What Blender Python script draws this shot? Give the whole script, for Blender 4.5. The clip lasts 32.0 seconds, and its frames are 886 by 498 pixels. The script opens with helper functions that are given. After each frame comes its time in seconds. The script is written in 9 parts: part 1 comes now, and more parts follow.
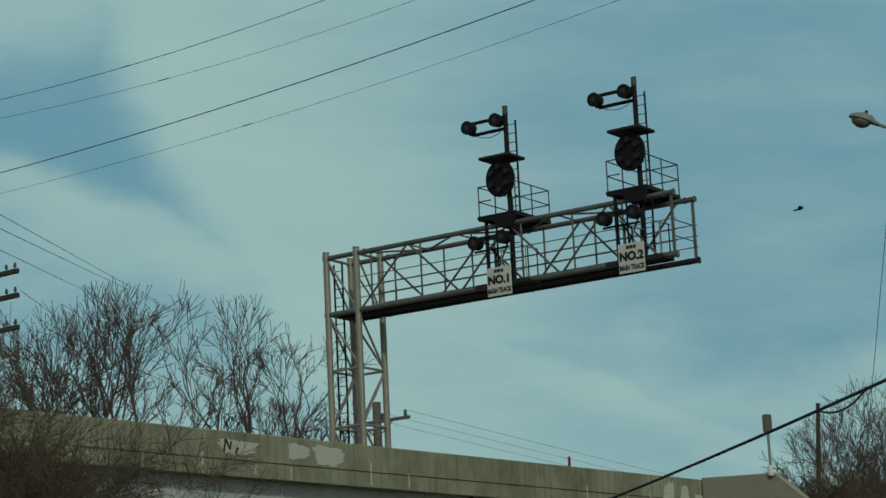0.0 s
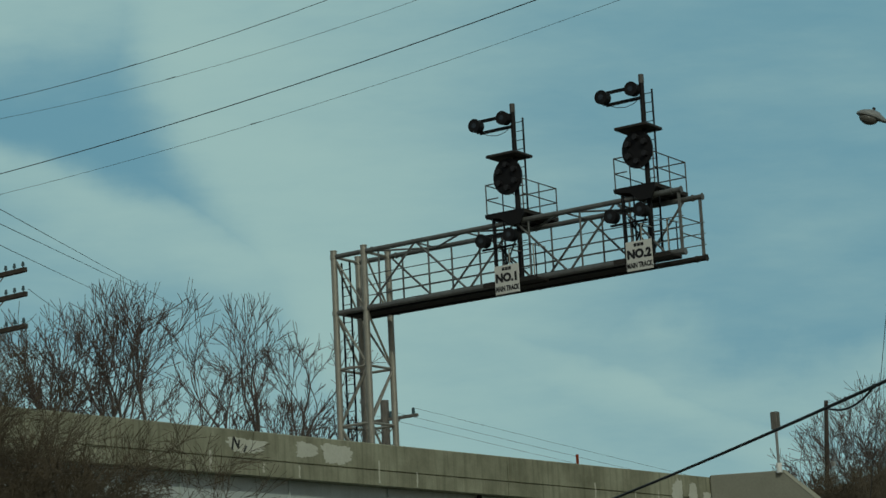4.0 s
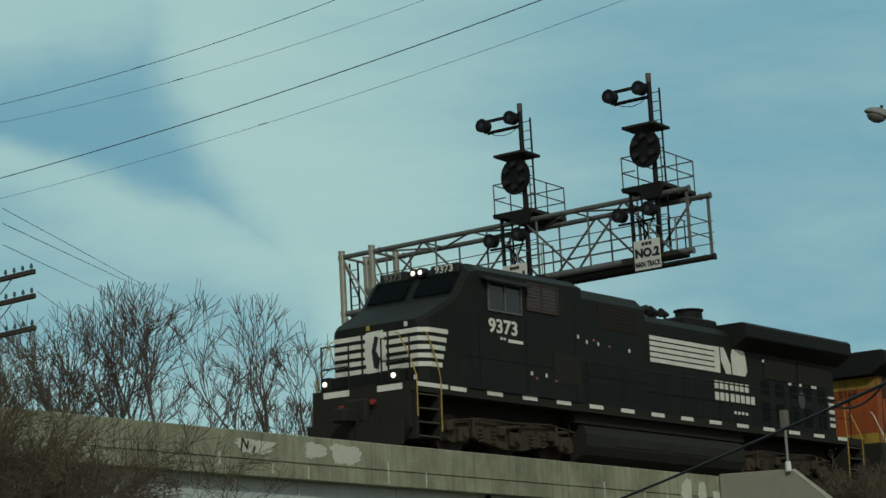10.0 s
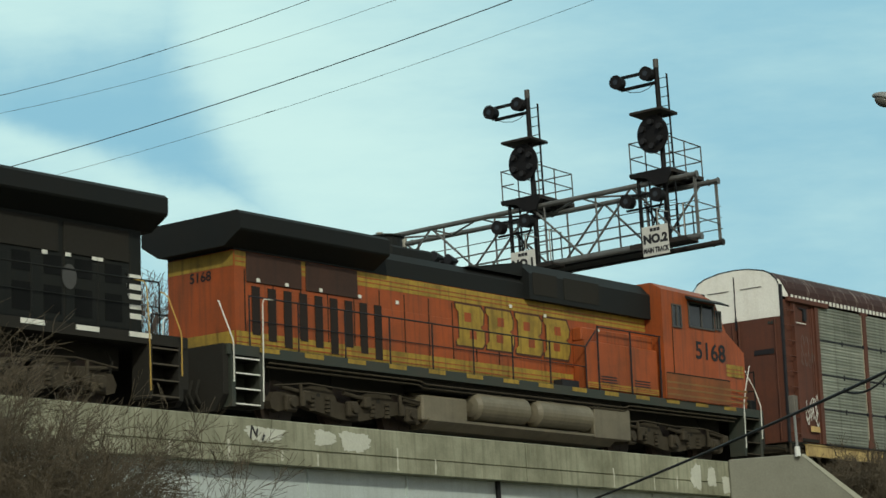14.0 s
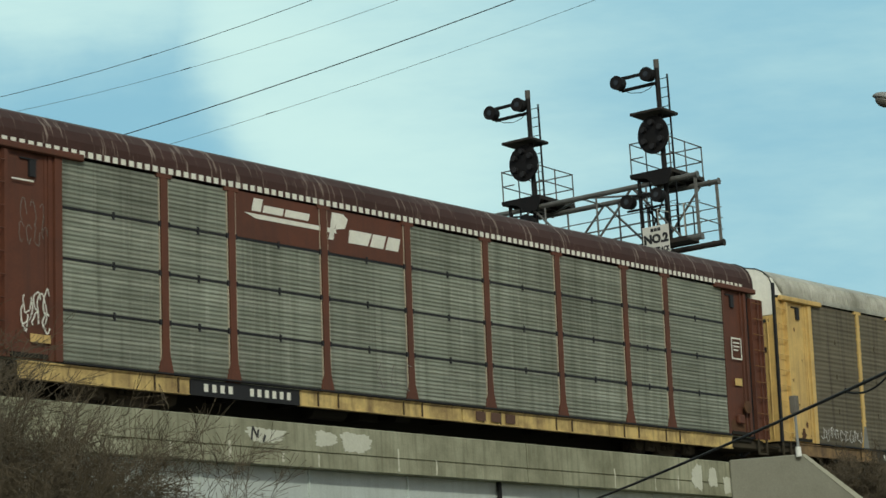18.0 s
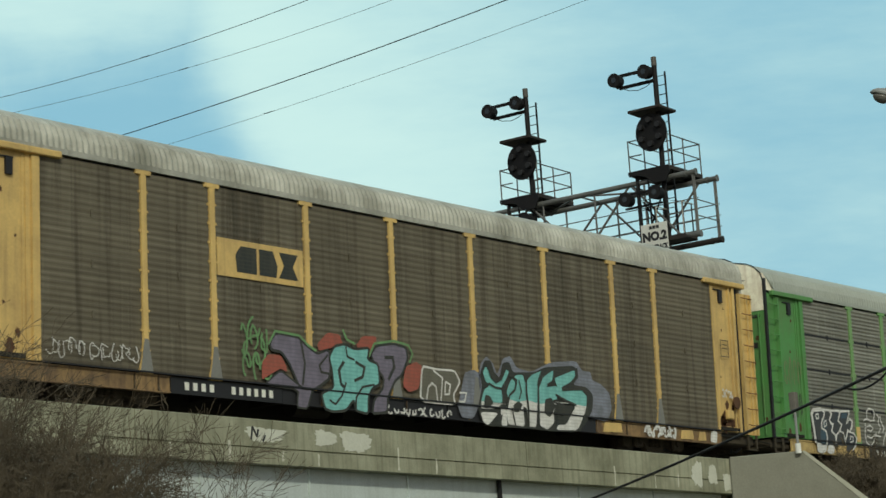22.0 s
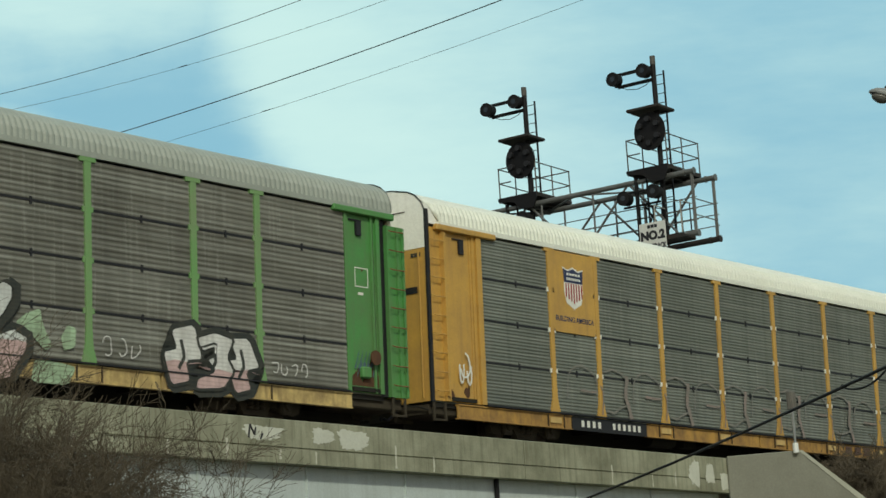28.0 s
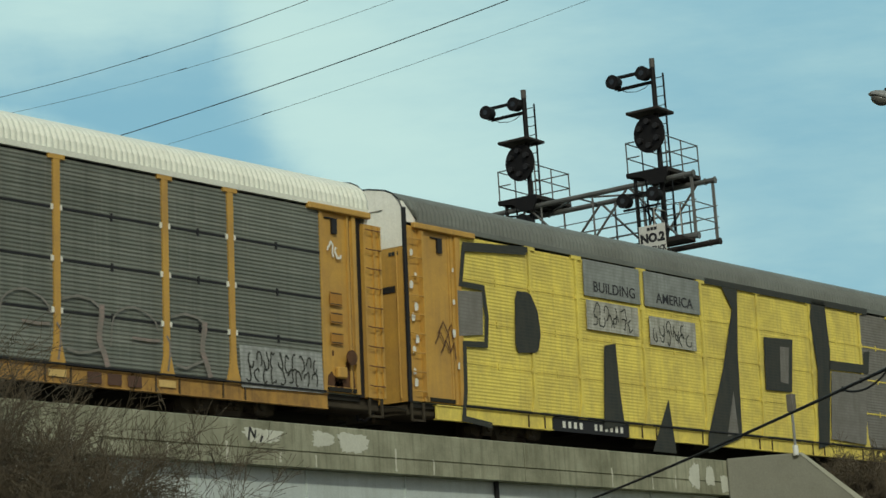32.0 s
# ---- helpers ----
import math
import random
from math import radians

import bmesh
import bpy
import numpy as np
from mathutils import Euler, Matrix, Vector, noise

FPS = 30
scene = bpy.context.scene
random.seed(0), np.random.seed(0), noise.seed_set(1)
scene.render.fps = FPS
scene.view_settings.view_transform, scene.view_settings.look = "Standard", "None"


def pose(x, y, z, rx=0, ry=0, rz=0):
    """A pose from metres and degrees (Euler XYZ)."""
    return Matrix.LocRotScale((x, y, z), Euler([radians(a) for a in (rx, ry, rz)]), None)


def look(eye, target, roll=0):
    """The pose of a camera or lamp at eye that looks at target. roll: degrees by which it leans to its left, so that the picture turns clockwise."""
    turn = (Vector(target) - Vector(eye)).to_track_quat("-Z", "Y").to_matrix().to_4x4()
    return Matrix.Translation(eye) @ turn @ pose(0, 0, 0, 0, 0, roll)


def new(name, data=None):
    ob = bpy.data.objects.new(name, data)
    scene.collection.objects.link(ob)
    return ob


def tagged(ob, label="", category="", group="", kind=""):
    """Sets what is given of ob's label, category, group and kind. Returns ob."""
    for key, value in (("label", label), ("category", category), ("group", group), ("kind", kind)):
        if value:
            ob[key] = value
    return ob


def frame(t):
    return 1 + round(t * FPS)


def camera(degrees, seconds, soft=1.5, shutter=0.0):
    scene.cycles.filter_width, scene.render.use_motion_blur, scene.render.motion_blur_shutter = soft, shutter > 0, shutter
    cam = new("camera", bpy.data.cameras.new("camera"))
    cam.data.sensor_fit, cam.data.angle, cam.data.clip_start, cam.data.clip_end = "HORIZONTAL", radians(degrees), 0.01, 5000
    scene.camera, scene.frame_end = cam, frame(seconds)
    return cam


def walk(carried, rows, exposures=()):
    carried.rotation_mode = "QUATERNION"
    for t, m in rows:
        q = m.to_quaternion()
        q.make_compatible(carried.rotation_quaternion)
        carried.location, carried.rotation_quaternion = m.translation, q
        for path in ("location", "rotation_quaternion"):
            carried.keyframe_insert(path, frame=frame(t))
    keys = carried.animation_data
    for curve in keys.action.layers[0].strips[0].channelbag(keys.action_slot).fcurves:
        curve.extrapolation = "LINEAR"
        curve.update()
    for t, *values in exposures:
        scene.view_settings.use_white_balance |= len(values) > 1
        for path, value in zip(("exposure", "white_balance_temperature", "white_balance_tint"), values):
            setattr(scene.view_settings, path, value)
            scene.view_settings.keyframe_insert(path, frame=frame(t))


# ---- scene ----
CAMERA_TURNS = [
    (0, 101.951, 2.784, -51.513),
    (0.5, 101.890, 2.787, -51.494),
    (1, 101.779, 2.796, -51.473),
    (1.5, 101.683, 2.811, -51.439),
    (2, 101.659, 2.836, -51.417),
    (2.5, 101.705, 2.859, -51.382),
    (3, 101.787, 2.880, -51.372),
    (3.5, 101.878, 2.885, -51.340),
    (5.5, 101.954, 2.786, -51.231),
    (6, 101.925, 2.785, -51.187),
    (6.5, 101.866, 2.799, -51.157),
    (7, 101.838, 2.820, -51.115),
    (7.5, 101.795, 2.855, -51.103),
    (8, 101.790, 2.895, -51.089),
    (8.5, 101.857, 2.944, -51.091),
    (9, 101.942, 2.990, -51.059),
    (9.5, 101.967, 3.038, -51.040),
    (10, 101.926, 3.086, -51.051),
    (10.5, 101.849, 3.125, -51.073),
    (11, 101.796, 3.156, -51.088),
    (11.5, 101.756, 3.188, -51.084),
    (12, 101.743, 3.222, -51.057),
    (12.5, 101.770, 3.259, -51.016),
    (13, 101.765, 3.289, -50.957),
    (13.5, 101.697, 3.306, -50.866),
    (15.5, 101.487, 3.356, -50.704),
    (16, 101.530, 3.358, -50.704),
    (16.5, 101.595, 3.359, -50.703),
    (17, 101.636, 3.366, -50.723),
    (17.5, 101.635, 3.378, -50.743),
    (18, 101.635, 3.398, -50.760),
    (18.5, 101.679, 3.424, -50.743),
    (19, 101.688, 3.458, -50.681),
    (19.5, 101.662, 3.513, -50.641),
    (20, 101.660, 3.578, -50.613),
    (20.5, 101.648, 3.643, -50.615),
    (21, 101.635, 3.695, -50.647),
    (21.5, 101.610, 3.724, -50.687),
    (22, 101.604, 3.732, -50.726),
    (22.5, 101.610, 3.720, -50.754),
    (23, 101.623, 3.699, -50.769),
    (23.5, 101.603, 3.674, -50.758),
    (24, 101.534, 3.661, -50.753),
    (24.5, 101.571, 3.661, -50.756),
    (25, 101.675, 3.669, -50.768),
    (25.5, 101.751, 3.675, -50.785),
    (27.5, 101.577, 3.548, -50.831),
    (28, 101.558, 3.555, -50.810),
    (28.5, 101.548, 3.574, -50.781),
    (29, 101.583, 3.597, -50.757),
    (29.5, 101.616, 3.621, -50.776),
    (30, 101.662, 3.633, -50.803),
    (30.5, 101.642, 3.631, -50.812),
    (31, 101.607, 3.626, -50.816),
    (31.5, 101.597, 3.622, -50.809),
    (32, 101.627, 3.624, -50.803),
]
EYE = (0.0, 0.0, 1.6)
cam = camera(21.76, 32.0, soft=1.5, shutter=0.12)
walk(cam, [(t, pose(*EYE, rx, ry, rz)) for t, rx, ry, rz in CAMERA_TURNS],
     exposures=[(0, -0.86, 6350, 6), (8.8, -0.86, 6350, 6), (9.6, -0.74, 6350, 6), (10.4, -0.42, 6450, 8), (11.2, -0.14, 6600, 11), (12.2, 0.04, 6640, 12), (15.5, 0.0, 6650, 12), (29, 0.0, 6650, 12), (32, -0.17, 6650, 11)])

# ---- light ----
SUN_ELEVATION, SUN_AZIMUTH = radians(34), Vector((-0.66, -0.75, 0)).normalized()
sun = new("sun", bpy.data.lights.new("sun", "SUN"))
sun.data.energy, sun.data.angle, sun.data.color = 1.75, radians(3.0), (0.96, 1.0, 0.83)
sun.matrix_basis = look(SUN_AZIMUTH * 60 * math.cos(SUN_ELEVATION) + Vector((0, 0, 60 * math.sin(SUN_ELEVATION))), (0, 0, 0))

world = bpy.data.worlds.new("sky")
scene.world = world
world.use_nodes = True
wn = world.node_tree
wn.nodes.clear()
w_out, w_bg, w_sky = wn.nodes.new("ShaderNodeOutputWorld"), wn.nodes.new("ShaderNodeBackground"), wn.nodes.new("ShaderNodeTexSky")
w_sky.sky_type, w_sky.sun_disc = "NISHITA", False
w_sky.sun_elevation = SUN_ELEVATION
w_sky.sun_rotation = math.atan2(SUN_AZIMUTH.x, SUN_AZIMUTH.y)
w_sky.air_density, w_sky.dust_density, w_sky.ozone_density = 1.2, 1.5, 1.0
w_bg.inputs["Strength"].default_value = 0.08
w_noise, w_ramp, w_mix = wn.nodes.new("ShaderNodeTexNoise"), wn.nodes.new("ShaderNodeValToRGB"), wn.nodes.new("ShaderNodeMixRGB")
w_noise.inputs["Scale"].default_value, w_noise.inputs["Detail"].default_value = 2.2, 5
w_ramp.color_ramp.elements[0].position, w_ramp.color_ramp.elements[1].position = 0.4, 0.62
w_mix.inputs["Color2"].default_value = (5.6, 6.3, 6.2, 1)
w_coord = wn.nodes.new("ShaderNodeTexCoord")
wn.links.new(w_coord.outputs["Generated"], w_noise.inputs["Vector"])
wn.links.new(w_noise.outputs["Fac"], w_ramp.inputs["Fac"])
wn.links.new(w_ramp.outputs["Color"], w_mix.inputs["Fac"])
wn.links.new(w_sky.outputs["Color"], w_mix.inputs["Color1"])
wn.links.new(w_mix.outputs["Color"], w_bg.inputs["Color"])
wn.links.new(w_bg.outputs["Background"], w_out.inputs["Surface"])


# ---- materials ----
MATS = {}


def weathered(name, color, dirt=None, rough=0.6, metal=0.0, grime=0.35, streak=0.0, scale=1.2, bump=0.15, fine=22.0, vary=0.0, shine=0.4, ribs=0.0, run=(5.0, 5.0, 0.35), edge=(0.48, 0.78), drip=None):
    """Paint, metal or stone: a base colour, dirt in patches, vertical streaks, fine grain."""
    if name in MATS:
        return MATS[name]
    m = bpy.data.materials.new(name)
    m.use_nodes = True
    nt = m.node_tree
    N, K = nt.nodes, nt.links
    b = N["Principled BSDF"]
    dirt = dirt or tuple(c * 0.45 + 0.02 for c in color)
    co = N.new("ShaderNodeTexCoord")
    big, fin = N.new("ShaderNodeTexNoise"), N.new("ShaderNodeTexNoise")
    big.inputs["Scale"].default_value, big.inputs["Detail"].default_value, big.inputs["Roughness"].default_value = scale, 6, 0.65
    fin.inputs["Scale"].default_value, fin.inputs["Detail"].default_value = fine, 3
    K.new(co.outputs["Object"], big.inputs["Vector"]), K.new(co.outputs["Object"], fin.inputs["Vector"])
    ramp = N.new("ShaderNodeMapRange")
    ramp.inputs["From Min"].default_value, ramp.inputs["From Max"].default_value = 0.38, 0.72
    ramp.inputs["To Max"].default_value = grime
    K.new(big.outputs["Fac"], ramp.inputs["Value"])
    mix = N.new("ShaderNodeMixRGB")
    mix.inputs["Color1"].default_value, mix.inputs["Color2"].default_value = (*color, 1), (*dirt, 1)
    K.new(ramp.outputs["Result"], mix.inputs["Fac"])
    last = mix.outputs["Color"]
    if streak:
        mp, st, sr, sm = N.new("ShaderNodeMapping"), N.new("ShaderNodeTexNoise"), N.new("ShaderNodeMapRange"), N.new("ShaderNodeMixRGB")
        mp.inputs["Scale"].default_value = run
        st.inputs["Scale"].default_value, st.inputs["Detail"].default_value = 1.6, 5
        sr.inputs["From Min"].default_value, sr.inputs["From Max"].default_value, sr.inputs["To Max"].default_value = *edge, streak
        sm.inputs["Color2"].default_value = (*(drip or dirt), 1)
        K.new(co.outputs["Object"], mp.inputs["Vector"]), K.new(mp.outputs["Vector"], st.inputs["Vector"])
        K.new(st.outputs["Fac"], sr.inputs["Value"]), K.new(sr.outputs["Result"], sm.inputs["Fac"]), K.new(last, sm.inputs["Color1"])
        last = sm.outputs["Color"]
    hsv = N.new("ShaderNodeHueSaturation")
    vr = N.new("ShaderNodeMapRange")
    vr.inputs["To Min"].default_value, vr.inputs["To Max"].default_value = 0.86, 1.14
    K.new(fin.outputs["Fac"], vr.inputs["Value"]), K.new(vr.outputs["Result"], hsv.inputs["Value"]), K.new(last, hsv.inputs["Color"])
    last = hsv.outputs["Color"]
    if vary:
        info, v2, h2 = N.new("ShaderNodeObjectInfo"), N.new("ShaderNodeMapRange"), N.new("ShaderNodeHueSaturation")
        v2.inputs["To Min"].default_value, v2.inputs["To Max"].default_value = 1 - vary, 1 + vary
        K.new(info.outputs["Random"], v2.inputs["Value"]), K.new(v2.outputs["Result"], h2.inputs["Value"]), K.new(last, h2.inputs["Color"])
        last = h2.outputs["Color"]
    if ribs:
        # even dark bands: groove shade of ribs put into the colour, along with wear
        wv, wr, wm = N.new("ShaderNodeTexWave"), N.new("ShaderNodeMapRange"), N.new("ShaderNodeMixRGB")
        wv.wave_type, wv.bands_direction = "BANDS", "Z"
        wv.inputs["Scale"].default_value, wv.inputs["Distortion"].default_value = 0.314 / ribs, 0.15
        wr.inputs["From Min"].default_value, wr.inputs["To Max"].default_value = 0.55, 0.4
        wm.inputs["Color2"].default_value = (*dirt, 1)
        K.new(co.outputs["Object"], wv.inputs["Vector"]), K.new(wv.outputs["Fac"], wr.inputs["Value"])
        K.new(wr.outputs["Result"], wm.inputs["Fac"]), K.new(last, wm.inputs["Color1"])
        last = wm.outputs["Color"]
    K.new(last, b.inputs["Base Color"])
    rr = N.new("ShaderNodeMapRange")
    rr.inputs["To Min"].default_value, rr.inputs["To Max"].default_value = max(0.05, rough - 0.12), min(1, rough + 0.15)
    K.new(big.outputs["Fac"], rr.inputs["Value"]), K.new(rr.outputs["Result"], b.inputs["Roughness"])
    b.inputs["Metallic"].default_value = metal
    b.inputs["Specular IOR Level"].default_value = shine
    if bump:
        bp = N.new("ShaderNodeBump")
        bp.inputs["Strength"].default_value, bp.inputs["Distance"].default_value = bump, 0.01
        K.new(fin.outputs["Fac"], bp.inputs["Height"]), K.new(bp.outputs["Normal"], b.inputs["Normal"])
    MATS[name] = m
    return m


def side_metal(name, base, dark, pale, vary=0.1, rub=0.5, soot=0.6, runs=0.35):
    """Ribbed sheet metal: soot in patches, rubbed ridges, runs of dirt."""
    m = bpy.data.materials.new(name)
    m.use_nodes = True
    N, K = m.node_tree.nodes, m.node_tree.links
    b = N["Principled BSDF"]
    co, info = N.new("ShaderNodeTexCoord"), N.new("ShaderNodeObjectInfo")
    last = None
    for scale, detail, lo, hi, top, color in (((0.45, 0.45, 0.4), 4, 0.38, 0.72, soot * 0.8, dark), ((0.3, 0.3, 13.0), 3, 0.46, 0.7, rub, pale), ((4.5, 4.5, 0.12), 4, 0.46, 0.72, runs * 1.3, dark), ((9.0, 9.0, 0.5), 3, 0.55, 0.75, rub * 0.6, pale), ((2.2, 2.2, 3.0), 6, 0.6, 0.8, rub * 0.4, pale), ((0.6, 0.6, 26.0), 3, 0.46, 0.68, soot * 0.75, dark)):
        mp, ns_, mr, mx = N.new("ShaderNodeMapping"), N.new("ShaderNodeTexNoise"), N.new("ShaderNodeMapRange"), N.new("ShaderNodeMixRGB")
        mp.inputs["Scale"].default_value = scale
        ns_.inputs["Scale"].default_value, ns_.inputs["Detail"].default_value, ns_.inputs["Roughness"].default_value = 1.0, detail, 0.6
        mr.inputs["From Min"].default_value, mr.inputs["From Max"].default_value, mr.inputs["To Max"].default_value = lo, hi, top
        mx.inputs["Color1"].default_value, mx.inputs["Color2"].default_value = (*base, 1), (*color, 1)
        K.new(co.outputs["Object"], mp.inputs["Vector"]), K.new(mp.outputs["Vector"], ns_.inputs["Vector"])
        K.new(ns_.outputs["Fac"], mr.inputs["Value"]), K.new(mr.outputs["Result"], mx.inputs["Fac"])
        if last:
            K.new(last, mx.inputs["Color1"])
        last = mx.outputs["Color"]
    vr, hs = N.new("ShaderNodeMapRange"), N.new("ShaderNodeHueSaturation")
    vr.inputs["To Min"].default_value, vr.inputs["To Max"].default_value = 1 - vary, 1 + vary
    K.new(info.outputs["Random"], vr.inputs["Value"]), K.new(vr.outputs["Result"], hs.inputs["Value"]), K.new(last, hs.inputs["Color"])
    K.new(hs.outputs["Color"], b.inputs["Base Color"])
    b.inputs["Roughness"].default_value, b.inputs["Specular IOR Level"].default_value = 0.68, 0.3
    return m


def glowing(name, color, strength):
    m = bpy.data.materials.new(name)
    m.use_nodes = True
    b = m.node_tree.nodes["Principled BSDF"]
    b.inputs["Base Color"].default_value = (*color, 1)
    b.inputs["Emission Color"].default_value, b.inputs["Emission Strength"].default_value = (*color, 1), strength
    return m


def dark_glass(name, color, rough=0.08):
    m = bpy.data.materials.new(name)
    m.use_nodes = True
    b = m.node_tree.nodes["Principled BSDF"]
    b.inputs["Base Color"].default_value, b.inputs["Roughness"].default_value = (*color, 1), rough
    b.inputs["Specular IOR Level"].default_value = 0.6
    return m


CONCRETE = weathered("bridge_concrete", (0.335, 0.337, 0.238), (0.115, 0.115, 0.07), 0.9, 0, 0.8, 0.8, 0.8, 0.5)
WING_CONCRETE = weathered("wing_wall_concrete", (0.22, 0.22, 0.175), (0.14, 0.13, 0.1), 0.9, 0, 0.4, 0.1, 0.9, 0.35)
PALE_PATCH = weathered("pale_cover_paint", (0.56, 0.57, 0.48), (0.4, 0.4, 0.31), 0.85, 0, 0.4, 0.1, 2.0, 0.2)
LIME = weathered("lime_stain", (0.52, 0.52, 0.42), (0.38, 0.36, 0.28), 0.9, 0, 0.6, 0.3, 3.0, 0.2)
JOINT_DARK = weathered("joint_shadow_grey", (0.10, 0.10, 0.08), rough=0.95)
GIRDER = weathered("pale_green_girder_paint", (0.5, 0.56, 0.54), (0.3, 0.33, 0.3), 0.6, 0, 0.35, 0.3, 1.0, 0.1)
BALLAST = weathered("ballast_stone", (0.22, 0.21, 0.19), (0.1, 0.09, 0.08), 0.95, 0, 0.6, 0, 2.5, 1.0, 30)
GRASS = weathered("winter_grass", (0.16, 0.15, 0.07), (0.09, 0.07, 0.04), 0.95, 0, 0.7, 0, 0.3, 0.8, 12)
ASPHALT = weathered("asphalt", (0.06, 0.06, 0.06), (0.035, 0.035, 0.035), 0.9, 0, 0.5, 0, 0.8, 0.4, 40)
GALV = weathered("galvanised_steel", (0.34, 0.325, 0.275), (0.2, 0.185, 0.15), 0.5, 0.35, 0.5, 0.3, 1.6, 0.08)
BLACK_STEEL = weathered("black_painted_steel", (0.008, 0.008, 0.009), (0.02, 0.018, 0.016), 0.6, 0.0, 0.5, 0.1, 2.0, 0.1, shine=0.2)
RUSTY_DECK = weathered("rusty_grating", (0.022, 0.02, 0.018), (0.05, 0.034, 0.025), 0.8, 0.1, 0.5, 0, 3.0, 0.3)
SIGN_WHITE = weathered("sign_white", (0.62, 0.62, 0.57), (0.5, 0.49, 0.43), 0.6, 0, 0.3, 0.2, 3.0, 0.05)
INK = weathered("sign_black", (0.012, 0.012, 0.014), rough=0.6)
WOOD_POLE = weathered("creosoted_pole_wood", (0.045, 0.035, 0.027), (0.09, 0.075, 0.06), 0.9, 0, 0.5, 0.4, 2.0, 0.5)
GREY_WOOD = weathered("weathered_grey_wood", (0.16, 0.15, 0.13), (0.08, 0.07, 0.06), 0.9, 0, 0.5, 0.4, 2.0, 0.4)
CABLE = weathered("black_cable", (0.01, 0.01, 0.011), rough=0.6, bump=0)
WIRE = weathered("dull_wire", (0.02, 0.02, 0.022), rough=0.6, bump=0)
INSULATOR = weathered("insulator_glass", (0.06, 0.10, 0.11), rough=0.2, bump=0)
BARK = weathered("bare_bark", (0.12, 0.1, 0.085), (0.065, 0.052, 0.045), 0.95, 0, 0.5, 0, 3.0, 0.5)
TWIG = weathered("bare_twigs", (0.115, 0.09, 0.075), (0.07, 0.053, 0.045), 0.95, 0, 0.5, 0, 3.0, 0)
BUSH_TWIG = weathered("brown_bush_twigs", (0.112, 0.089, 0.058), (0.056, 0.044, 0.028), 0.95, 0, 0.5, 0, 3.0, 0)
WHITE_PLASTIC = weathered("white_plastic", (0.75, 0.76, 0.72), rough=0.5, grime=0.15)
ORANGE_MARK = weathered("orange_marker", (0.65, 0.11, 0.03), rough=0.6)
BIRD = weathered("dark_feathers", (0.012, 0.013, 0.015), rough=0.8)
LAMP_GREY = weathered("lamp_grey_paint", (0.24, 0.25, 0.24), rough=0.5)
LENS = dark_glass("lamp_glass", (0.35, 0.36, 0.33), 0.25)
GLASS = dark_glass("dark_cab_glass", (0.02, 0.025, 0.028))

# ---- mesh tools ----


def box(bm, x0, x1, y0, y1, z0, z1):
    v = [bm.verts.new(p) for p in ((x0, y0, z0), (x1, y0, z0), (x1, y1, z0), (x0, y1, z0), (x0, y0, z1), (x1, y0, z1), (x1, y1, z1), (x0, y1, z1))]
    for f in ((3, 2, 1, 0), (4, 5, 6, 7), (0, 1, 5, 4), (1, 2, 6, 5), (2, 3, 7, 6), (3, 0, 4, 7)):
        bm.faces.new([v[i] for i in f])
    return v


def soft_box(bm, x0, x1, y0, y1, z0, z1, r=0.02):
    """A box with its edges cut at an angle."""
    t = bmesh.new()
    box(t, x0, x1, y0, y1, z0, z1)
    bmesh.ops.bevel(t, geom=t.edges[:], offset=r, segments=1, affect="EDGES")
    join(bm, t)


def join(bm, other):
    me = bpy.data.meshes.new("tmp")
    other.to_mesh(me)
    other.free()
    bm.from_mesh(me)
    bpy.data.meshes.remove(me)


def tube(bm, p0, p1, r0, r1=None, n=8, caps=True):
    p0, p1 = Vector(p0), Vector(p1)
    r1 = r0 if r1 is None else r1
    d = p1 - p0
    if d.length < 1e-6:
        return
    a = d.normalized().orthogonal().normalized()
    b = d.normalized().cross(a)
    rings = []
    for p, r in ((p0, r0), (p1, r1)):
        rings.append([bm.verts.new(p + (a * math.cos(k * math.tau / n) + b * math.sin(k * math.tau / n)) * r) for k in range(n)])
    for k in range(n):
        bm.faces.new((rings[0][k], rings[0][(k + 1) % n], rings[1][(k + 1) % n], rings[1][k]))
    if caps and n > 2:
        bm.faces.new(rings[0][::-1])
        bm.faces.new(rings[1])


def polyline(bm, pts, r, n=6):
    """One bent tube through the points."""
    pts = [Vector(p) for p in pts]
    side, prev = None, None
    for k, p in enumerate(pts):
        d = (pts[min(k + 1, len(pts) - 1)] - pts[max(k - 1, 0)]).normalized()
        side = d.orthogonal() if side is None else side - d * side.dot(d)
        side.normalize()
        up = d.cross(side)
        ring = [bm.verts.new(p + (side * math.cos(j * math.tau / n) + up * math.sin(j * math.tau / n)) * r) for j in range(n)]
        if prev:
            for j in range(n):
                bm.faces.new((prev[j], prev[(j + 1) % n], ring[(j + 1) % n], ring[j]))
        else:
            bm.faces.new(ring[::-1])
        prev = ring
    bm.faces.new(prev)


def prism(bm, outline, axis, a, b):
    """A flat outline, given in the two other axes, drawn out along an axis from a to b."""
    def at(p, s):
        return {"x": (s, p[0], p[1]), "y": (p[0], s, p[1]), "z": (p[0], p[1], s)}[axis]
    lo, hi = [bm.verts.new(at(p, a)) for p in outline], [bm.verts.new(at(p, b)) for p in outline]
    n = len(outline)
    bm.faces.new(lo)
    bm.faces.new(hi[::-1])
    for k in range(n):
        bm.faces.new((lo[k], hi[k], hi[(k + 1) % n], lo[(k + 1) % n]))


def sheet(bm, pts):
    return bm.faces.new([bm.verts.new(p) for p in pts])


